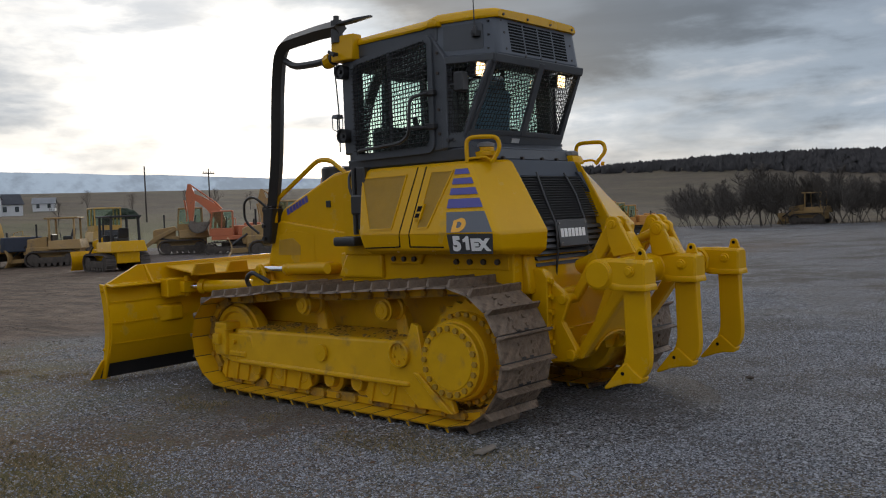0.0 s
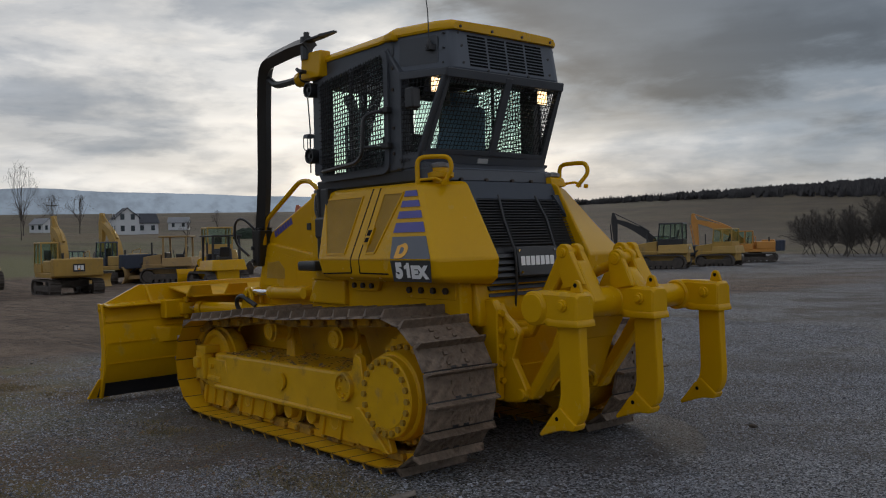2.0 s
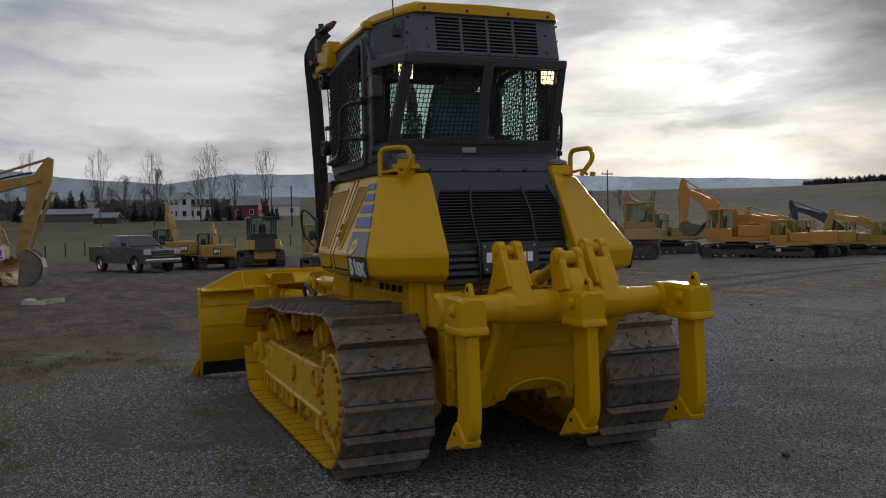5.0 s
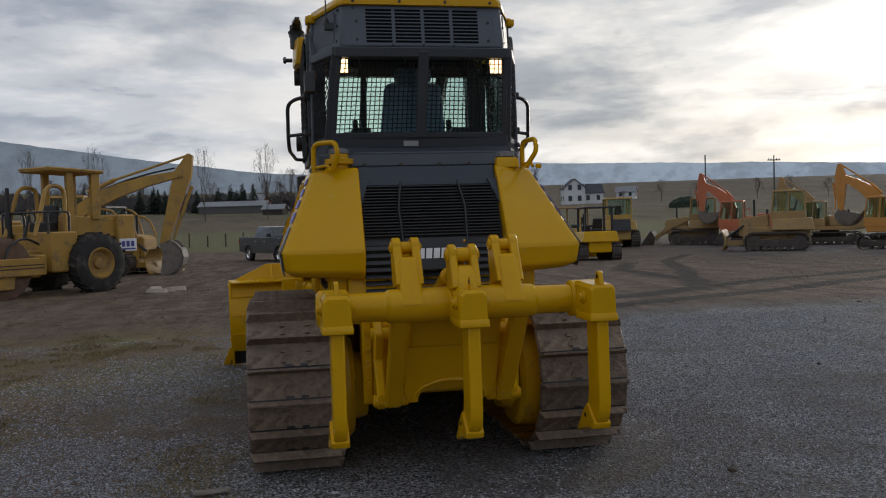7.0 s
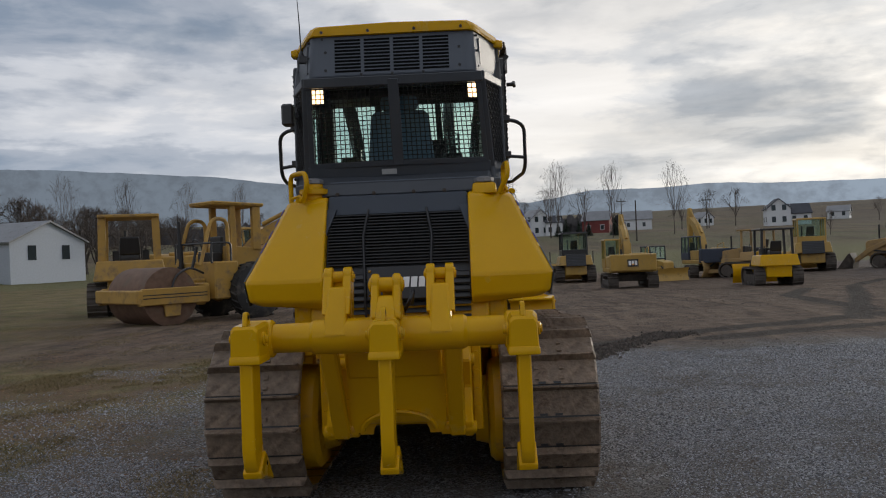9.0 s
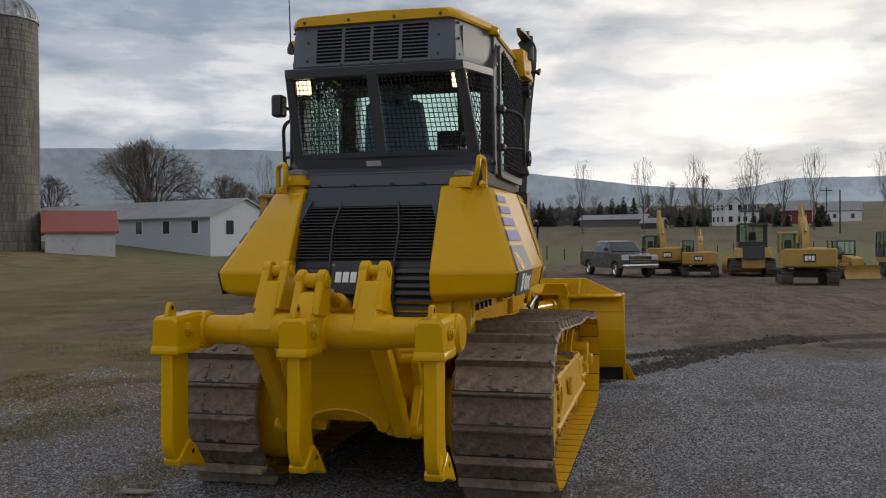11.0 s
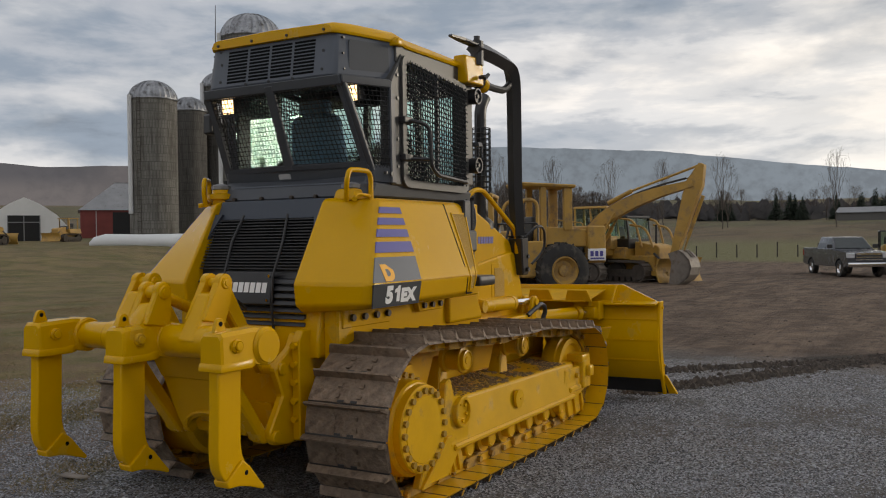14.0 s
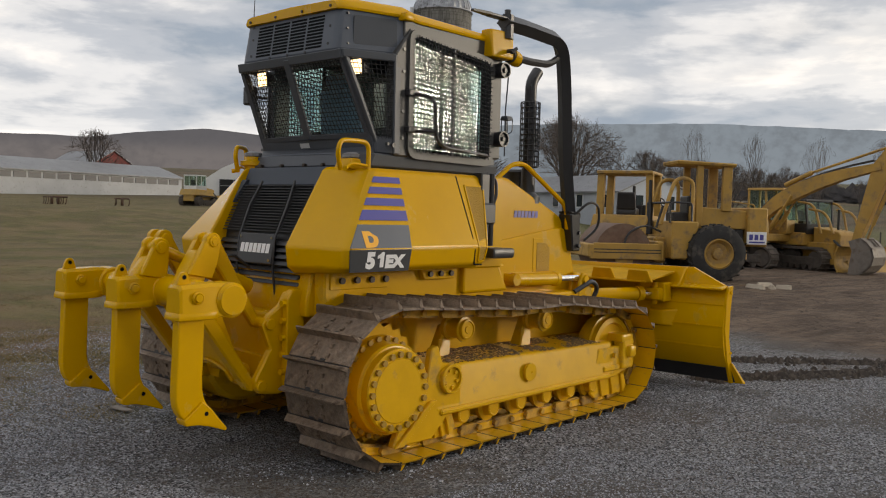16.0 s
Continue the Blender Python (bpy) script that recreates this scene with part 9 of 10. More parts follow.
def stave_material(name, light, dark, joint):
    """Concrete staves: offset blocks in tones of their own, rain streaks running down, darker under the dome."""
    n = Nodes(name)
    ang = n.math("MULTIPLY", n.math("ARCTAN2", n.y, n.x), 2.4)
    v = n.t.nodes.new("ShaderNodeCombineXYZ")
    n.put(ang, v.inputs[0]), n.put(n.z, v.inputs[1])
    br = n.t.nodes.new("ShaderNodeTexBrick")
    n.t.links.new(v.outputs[0], br.inputs["Vector"])
    br.inputs["Scale"].default_value = 1.0
    br.inputs["Brick Width"].default_value, br.inputs["Row Height"].default_value = 0.30, 0.76
    br.inputs["Mortar Size"].default_value, br.inputs["Bias"].default_value = 0.02, 0.0
    br.inputs["Color1"].default_value, br.inputs["Color2"].default_value, br.inputs["Mortar"].default_value = (*light, 1), (*[c * 0.72 for c in light], 1), (*joint, 1)
    st = n.t.nodes.new("ShaderNodeCombineXYZ")
    n.put(n.math("MULTIPLY", ang, 1.6), st.inputs[0]), n.put(n.math("MULTIPLY", n.z, 0.12), st.inputs[1])
    no = n.t.nodes.new("ShaderNodeTexNoise")
    no.inputs["Scale"].default_value, no.inputs["Detail"].default_value, no.inputs["Roughness"].default_value = 1.4, 8, 0.7
    n.t.links.new(st.outputs[0], no.inputs["Vector"])
    streak = n.step(n.math("ADD", no.outputs["Fac"], n.math("MULTIPLY", n.math("SUBTRACT", n.noise(0.5, 5), 0.5), 0.35)), 0.46, 0.66)
    n.put(n.mix(n.math("MULTIPLY", streak, 0.85), br.outputs["Color"], dark), n.b.inputs["Base Color"])
    n.b.inputs["Roughness"].default_value = 0.88
    n.bump(n.math("ADD", br.outputs["Fac"], n.noise(9.0)), 0.4, 0.02)
    return n.m


STAVE = stave_material("concrete_staves", (0.215, 0.21, 0.19), (0.075, 0.068, 0.058), (0.10, 0.095, 0.088))
STAVE_DARK = stave_material("dark_concrete_staves", (0.13, 0.125, 0.115), (0.042, 0.038, 0.034), (0.06, 0.057, 0.053))
DOME = shade("weathered_dome_metal", (0.30, 0.31, 0.33), 0.4, metal=0.7, vary=0.35, scale=1.2, dirt=0.35, dirt_colour=(0.07, 0.062, 0.056), dirt_scale=1.5)
POLE_WOOD = shade("dark_pole_wood", (0.06, 0.05, 0.042), 0.9, vary=0.2)


def building(name, label, category, x, y, yaw, length, width, wall, ridge, walls, roof, windows=0, storeys=1, overhang=0.3, doors=(), group=""):
    """A gabled building, its ridge along local x. doors: (side, place, width, height) with side f (front long wall) or e (end wall)."""
    m = Matrix.Translation((x, y, ground_z(x, y) - 0.15)) @ Matrix.Rotation(radians(yaw), 4, "Z")
    h = thing(name, label, category, m, group)
    L, W = length / 2, width / 2
    b = bmesh.new()
    hexa(b, [(-L, -W, -1.5), (-L, W, -1.5), (-L, W, wall), (-L, 0, ridge), (-L, -W, wall)], [(L, -W, -1.5), (L, W, -1.5), (L, W, wall), (L, 0, ridge), (L, -W, wall)])
    wl_ = part("wall", b, walls, h)
    slope = (ridge - wall) / W
    for side in (-1, 1):
        b = bmesh.new()
        yo, zo = side * (W + overhang), wall - overhang * slope
        hexa(b, [(-L - overhang, 0, ridge), (L + overhang, 0, ridge), (L + overhang, yo, zo), (-L - overhang, yo, zo)], [(-L - overhang, 0, ridge + 0.15), (L + overhang, 0, ridge + 0.15), (L + overhang, yo, zo + 0.15), (-L - overhang, yo, zo + 0.15)])
        part("roof", b, roof, h)
    for side in (-1, 1):
        for k in range(windows):
            for s in range(storeys):
                wx = -L + (k + 0.5) * length / windows
                z0 = 0.9 + s * 2.7
                b = bmesh.new()
                box(b, wx - 0.55, wx + 0.55, *sorted((side * W, side * (W + 0.05))), z0, z0 + 1.4)
                win = part("window", b, SIDING, h)
                b = bmesh.new()
                box(b, wx - 0.44, wx + 0.44, *sorted((side * (W + 0.05), side * (W + 0.08))), z0 + 0.1, z0 + 1.3)
                part("pane", b, DARK_GLASS, win)
    if windows:
        for ex_ in (-1, 1):
            for yy in (-W * 0.45, W * 0.45):
                for s in range(storeys):
                    z0 = 0.9 + s * 2.7
                    b = bmesh.new()
                    box(b, *sorted((ex_ * L, ex_ * (L + 0.06))), yy - 0.45, yy + 0.45, z0, z0 + 1.3)
                    part("window", b, DARK_GLASS, h)
    # each doorway is a flat sheet coloured as its shaded inside
    for where, place, dw, dh in doors:
        b = bmesh.new()
        if where == "e":
            box(b, L, L + 0.06, place - dw / 2, place + dw / 2, 0.0, dh)
        elif where == "w":
            box(b, -L - 0.06, -L, place - dw / 2, place + dw / 2, 0.0, dh)
        elif where == "f":
            box(b, place - dw / 2, place + dw / 2, -W - 0.06, -W, 0.0, dh)
        else:
            box(b, place - dw / 2, place + dw / 2, W, W + 0.06, 0.0, dh)
        part("door_opening", b, OPENING_SHADE, h)
    return h


# white two-part house with dark roofs
building("house", "white two-storey house with a dark shingle roof", "house", -206.5, 78.4, -8, 5.0, 5.2, 4.1, 6.3, SIDING, SLATE, windows=2, storeys=2)
building("house", "lower white wing of a house with dark roof", "house", -208.0, 83.6, -95, 5.2, 4.8, 2.9, 5.0, SIDING, SLATE, windows=2)
building("house", "white farmhouse with grey roofs among bare trees", "house", -216.5, 22.4, 20, 7.4, 5.0, 4.4, 6.6, SIDING, TIN, windows=3, storeys=2)
building("house", "white rear wing of a farmhouse", "house", -215.0, 26.6, 100, 4.2, 3.6, 3.5, 5.0, SIDING, SLATE, windows=2, storeys=2)
building("barn", "dark red gabled barn with a light metal roof", "barn", -236.0, 40.8, 70, 7.2, 5.6, 3.6, 5.9, BARN_RED, TIN, windows=2)
building("house", "small white house in the distance", "house", -268.0, 77.2, 30, 5.0, 4.5, 2.6, 4.2, SIDING, TIN, windows=2)
building("house", "small white house in the distance", "house", -268.0, 100.0, 40, 5.5, 4.5, 2.6, 4.2, SIDING, TIN, windows=2)
building("house", "white bungalow in the distance", "house", -262.0, 116.0, 60, 6.0, 5.0, 2.4, 4.0, SIDING, TIN, windows=2)
building("house", "small white house beyond the trees", "house", -262.0, 56.0, 80, 9.0, 7.0, 3.2, 5.6, SIDING, TIN, windows=2)
building("shed", "long low grey shed with a pale metal roof", "shed", -217.0, -4.0, 80, 16.0, 6.0, 1.9, 3.0, shade("grey_boards", (0.11, 0.105, 0.10), 0.8, vary=0.2), TIN)
building("barn", "dark red barn with a grey roof on the slope", "barn", -238.0, 1.0, 60, 6.0, 5.0, 3.0, 4.8, BARN_RED, TIN)
building("shed", "small dark shed with a pale roof", "shed", -192.0, 5.5, 70, 4.5, 3.4, 1.4, 2.3, POLE_WOOD, TIN)
building("shed", "long white shed with small windows and a grey roof", "shed", -82.0, -47.4, 72, 32.0, 9.0, 2.5, 4.3, shade("pale_blue_siding", (0.44, 0.48, 0.54), 0.65, vary=0.06), TIN, windows=8)
building("shed", "white hut with a red roof beside the silos", "shed", -62.0, -39.6, 128, 5.2, 5.6, 1.9, 3.5, DULL_WHITE, RED_ROOF)


def hip_barn(x, y, yaw, length, width, wall, top, hip):
    """A board barn under a hipped metal roof; local x runs along the front wall from its corner, y to the back."""
    h = thing("barn", "dark red board barn with a grey hipped roof and dark doorway", "barn", Matrix.Translation((x, y, ground_z(x, y) - 0.15)) @ Matrix.Rotation(radians(yaw), 4, "Z"))
    b = bmesh.new()
    box(b, 0, length, 0, width, 0, wall)
    part("wall", b, BARN_RED, h)
    b = bmesh.new()
    o = 0.25
    hexa(b, [(-o, -o, wall), (length + o, -o, wall), (length + o, width + o, wall), (-o, width + o, wall)], [(hip, width / 2 - 0.1, top), (length - hip, width / 2 - 0.1, top), (length - hip, width / 2 + 0.1, top), (hip, width / 2 + 0.1, top)])
    part("roof", b, TIN, h)
    b = bmesh.new()
    box(b, hip - 0.1, length - hip + 0.1, width / 2 - 0.15, width / 2 + 0.15, top - 0.02, top + 0.08)
    part("ridge_cap", b, TIN, h)
    b = bmesh.new()
    box(b, 3.7, 5.7, -0.02, 0.05, 0.2, wall - 0.25)
    part("door_opening", b, OPENING_SHADE, h)
    b = bmesh.new()
    box(b, 5.75, 7.8, -0.10, -0.04, 0.3, wall - 0.2)
    part("sliding_door", b, BARN_RED, h)
    b = bmesh.new()
    box(b, 1.75, 1.83, -0.05, 0.0, 0.1, wall - 0.1)
    part("trim_board", b, DULL_WHITE, h)


hip_barn(-70.2, -82.3, 142.6, 13.0, 11.0, 3.6, 7.3, 4.2)
lb = building("barn", "long white barn with a strip of windows and a grey roof", "barn", -55.5, -112.0, 12, 31.0, 11.0, 2.9, 4.6, DULL_WHITE, TIN)
for k in range(14):
    b = bmesh.new()
    xx = -14.8 + k * 2.1
    box(b, xx, xx + 1.75, 5.5, 5.56, 1.9, 2.65)
    part("window", b, shade("dusty_pane", (0.06, 0.06, 0.065), 0.4) if k == 0 else bpy.data.materials["dusty_pane"], lb)
building("barn", "barn with a red gable behind the long white barn", "barn", -72.0, -140.0, 100, 12.0, 9.0, 4.0, 6.6, BARN_RED, TIN)
# tent shed with an open end
m = Matrix.Translation((-59.8, -78.0, ground_z(-59.8, -78.0) - 0.1)) @ Matrix.Rotation(radians(58), 4, "Z")
tent = thing("tent_shed", "white fabric tent shed with a framed dark opening", "shed", m)
FABRIC = shade("white_fabric", (0.66, 0.67, 0.67), 0.6, vary=0.06, scale=0.5)
b = bmesh.new()
prof = [(-4.6, 0), (-4.4, 1.6), (-3.2, 3.0), (-1.5, 4.2), (0, 4.9), (1.5, 4.2), (3.2, 3.0), (4.4, 1.6), (4.6, 0)]
hexa(b, [(-14.0, py, pz) for py, pz in prof], [(0.0, py, pz) for py, pz in prof])
part("cover", b, FABRIC, tent)
b = bmesh.new()
box(b, 0.0, 0.06, -1.7, 1.5, 0.0, 2.9)
op = part("doorway", b, OPENING_SHADE, tent)
for yy in (-1.7, -0.1, 1.5):
    b = bmesh.new()
    box(b, 0.06, 0.12, yy - 0.05, yy + 0.05, 0, 2.9)
    part("post", b, TIN, op)
b = bmesh.new()
box(b, 0.06, 0.12, -1.7, 1.5, 2.1, 2.2)
part("rail", b, TIN, op)
# long white bag lying in the grass
b = bmesh.new()
tube(b, [(-4.8, 0, 0.16), (-4.3, 0, 0.30), (-3.4, 0, 0.38), (0, 0, 0.34), (4.4, 0, 0.34), (4.8, 0, 0.33)], [0.22, 0.50, 0.64, 0.60, 0.62, 0.58], 16)
o = tagged(part("silage_bag", b, FABRIC, smooth=50), "long white silage bag lying on grass", "silage bag")
o.matrix_world = pose(-49.3, -47.5, ground_z(-49.3, -47.5) - 0.04, 0, 0, 107)


def silo(label, x, y, dia, high, material, chute=0.0, dome=0.32):
    """A stave silo: banded cylinder, ribbed metal dome and a pale chute."""
    s = thing("silo", label, "silo", Matrix.Translation((x, y, ground_z(x, y) - 0.2)), "silos beside the farm buildings")
    r = dia / 2
    body_h = high - r * 0.85
    b = bmesh.new()
    lathe(b, [(0, r), (body_h, r)], (0, 0, 0), "z", 48)
    part("body", b, material, s, smooth=30)
    b = bmesh.new()
    k = int(body_h / 0.42)
    for i in range(k):
        z = 0.3 + i * body_h / k
        lathe(b, [(z - 0.014, r), (z - 0.012, r + 0.02), (z + 0.012, r + 0.02), (z + 0.014, r)], (0, 0, 0), "z", 48)
    part("hoop_band", b, shade("rusty_hoop", (0.10, 0.088, 0.08), 0.7, vary=0.2) if "rusty_hoop" not in bpy.data.materials else bpy.data.materials["rusty_hoop"], s, smooth=None, kind="stuff")
    b = bmesh.new()
    prof = [(body_h + r * 0.85 * math.sin(radians(a)), max(0.05, (r + 0.06) * math.cos(radians(a)))) for a in range(0, 91, 9)]
    # gores alternate in and out
    rings = [[b.verts.new((rr * (1 - 0.035 * (i % 2)) * math.cos(6.28319 * i / 56), rr * (1 - 0.035 * (i % 2)) * math.sin(6.28319 * i / 56), z)) for i in range(56)] for z, rr in prof]
    for r0, r1 in zip(rings, rings[1:]):
        for i in range(56):
            b.faces.new((r0[i], r0[(i + 1) % 56], r1[(i + 1) % 56], r1[i]))
    b.faces.new(rings[-1])
    bmesh.ops.recalc_face_normals(b, faces=b.faces)
    lathe(b, [(body_h - 0.05, r + 0.03), (body_h + 0.02, r + 0.10), (body_h + 0.12, r + 0.08)], (0, 0, 0), "z", 48)
    d = part("dome", b, DOME, s, smooth=20)
    b = bmesh.new()
    for i in range(24):
        a = 6.28319 * i / 24
        tube(b, [((rr + 0.01) * math.cos(a), (rr + 0.01) * math.sin(a), z + 0.01) for z, rr in prof[:-1]], 0.035, 4, cap=False)
    part("ribs", b, DOME, d, kind="stuff")
    a = radians(chute)
    b = bmesh.new()
    tube(b, [((r + 0.22) * math.cos(a), (r + 0.22) * math.sin(a), z) for z in (body_h * 0.22, body_h * 0.6, body_h + 0.3)], 0.20, 8)
    part("filler_pipe", b, SIDING, s, smooth=40)
    b = bmesh.new()
    a2 = a + radians(24)
    for off in (-0.18, 0.18):
        px, py = (r + 0.12) * math.cos(a2) - off * math.sin(a2), (r + 0.12) * math.sin(a2) + off * math.cos(a2)
        tube(b, [(px, py, 0.5), (px, py, body_h)], 0.03, 4)
    for i in range(int(body_h / 0.4)):
        z = 0.6 + i * 0.4
        tube(b, [((r + 0.12) * math.cos(a2) + 0.18 * math.sin(a2), (r + 0.12) * math.sin(a2) - 0.18 * math.cos(a2), z), ((r + 0.12) * math.cos(a2) - 0.18 * math.sin(a2), (r + 0.12) * math.sin(a2) + 0.18 * math.cos(a2), z)], 0.02, 4)
    part("ladder", b, POLE_WOOD, s)


silo("tall grey concrete-stave silo with a ribbed metal dome", -59.2, -44.5, 5.3, 20.8, STAVE, chute=-30)
silo("grey concrete silo with a rounded metal cap", -56.5, -54.1, 4.3, 15.2, STAVE, chute=-10)
silo("dark weathered concrete silo with a metal cap", -63.7, -57.0, 3.5, 14.8, STAVE_DARK, chute=-20)
silo("dark concrete silo standing behind a taller one", -67.5, -56.2, 4.0, 17.8, STAVE_DARK, chute=-15)


def utility_pole(x, y, high, arms=1):
    p = thing("utility_pole", "dark wooden utility pole with a crossarm", "utility pole", Matrix.Translation((x, y, ground_z(x, y) - 0.3)), "utility poles along the far road")
    b = bmesh.new()
    rod(b, (0, 0, 0), (0, 0, high), 0.14, 0.10, n=8)
    part("pole", b, POLE_WOOD, p, smooth=30)
    if arms:
        b = bmesh.new()
        box(b, -0.08, 0.08, -1.2, 1.2, high - 0.9, high - 0.72)
        part("crossarm", b, POLE_WOOD, p)
        for yy in (-1.0, -0.5, 0.5, 1.0):
            b = bmesh.new()
            rod(b, (0, yy, high - 0.72), (0, yy, high - 0.45), 0.06, n=6)
            part("insulator", b, TIN, p)


utility_pole(-131.1, 74.5, 9.4, 0)
utility_pole(-138.6, 91.5, 9.2)
utility_pole(-147.7, 34.4, 7.2, 0)
utility_pole(-224.9, 45.4, 9.0)
utility_pole(-210.0, 63.0, 8.0)
# pasture fence
for k in range(26):
    u = k / 25
    x, y = -64.0 - 16 * u, -14.0 + 34.0 * u
    b = bmesh.new()
    hh = 1.25 + 0.15 * math.sin(k * 2.3)
    rod(b, (0, 0, 0), (0.02, 0, hh * 0.9), 0.055, 0.05, n=6)
    o = tagged(part("fence_post", b, POLE_WOOD), "weathered wooden fence post in grass", "fence post", group="fence posts along the pasture")
    o.location = (x, y, ground_z(x, y) - 0.1)


# ---- trees ----
BARK = shade("grey_brown_bark", (0.085, 0.070, 0.060), 0.95, vary=0.25, scale=4, bump=0.4)
TWIG = shade("winter_twigs", (0.105, 0.084, 0.070), 0.95, vary=0.25, scale=2)
NEEDLE = shade("dark_green_needles", (0.018, 0.030, 0.017), 0.9, vary=0.35, scale=3)


def limbs(rng, high, spread, levels, kids, up, thick, gain=0.68, upright=False):
    """Branches grown from a trunk: lists of (start, end, radius, radius, level)."""
    out = []

    def grow(p, d, length, r, level):
        steps = 2 if level < levels else 1
        for s in range(steps):
            q = p + d * (length / steps)
            out.append((p.copy(), q.copy(), r, r * 0.75, level))
            p, r = q, r * 0.75
            if level < levels:
                for _ in range(kids):
                    side = Vector((rng.gauss(0, 1), rng.gauss(0, 1), rng.gauss(0, 0.35))).normalized()
                    nd = (d * up + side * spread + Vector((0, 0, 0.15))).normalized()
                    grow(p, nd, length * gain * rng.uniform(0.6, 1.0), r * 0.62, level + 1)
            d = (d + Vector((rng.gauss(0, 0.12), rng.gauss(0, 0.12), 0.05))).normalized()

    p, d, r = Vector((0, 0, 0)), Vector((0, 0, 1)), thick
    steps = 12 if upright else 4
    run_ = high * (0.92 if upright else 0.32)
    for s in range(steps):
        q = p + d * (run_ / steps)
        out.append((p.copy(), q.copy(), r, r * 0.90, 0))
        p, r = q, r * (0.86 if upright else 0.9)
        t = (s + 1) / steps
        if t > (0.2 if upright else 0.45):
            for _ in range(3 if upright else 3):
                a = rng.uniform(0, 6.283)
                out_way = Vector((math.cos(a), math.sin(a), 0))
                nd = (Vector((0, 0, 1.0 if upright else 0.55)) + out_way * (0.55 if upright else 1.0)).normalized()
                length = high * ((0.30 * (1 - t) + 0.06) if upright else rng.uniform(0.26, 0.40))
                grow(p, nd, length * rng.uniform(0.8, 1.15), r * 0.5, 1)
        d = (d + Vector((rng.gauss(0, 0.03), rng.gauss(0, 0.03), 0.1))).normalized()
    return out


def sticks(name, segs, material, parent, least):
    verts, faces = [], []
    for p, q, r0, r1, lv in segs:
        d = (q - p).normalized()
        a = d.orthogonal().normalized()
        c = d.cross(a)
        k = len(verts)
        n = 6 if lv == 0 else 3
        for centre, rr in ((p, max(r0, least)), (q, max(r1, least * 0.7))):
            for i in range(n):
                t = 6.28319 * i / n
                verts.append(centre + (a * math.cos(t) + c * math.sin(t)) * rr)
        faces += [(k + i, k + (i + 1) % n, k + n + (i + 1) % n, k + n + i) for i in range(n)]
    me = bpy.data.meshes.new(name)
    me.from_pydata([tuple(v) for v in verts], [], faces)
    me.materials.append(material)
    ob = new(name, me)
    ob.parent = parent
    return ob


def plant(master, spots):
    first = True
    for x, y, s, a in spots:
        m = Matrix.Translation((x, y, ground_z(x, y) - 0.1)) @ Matrix.Rotation(radians(a), 4, "Z")
        if first:
            master.matrix_world = m @ Matrix.Diagonal((s, s, s, 1))
            first = False
        else:
            c = copy_thing(master, m)
            c.scale = (s, s, s)


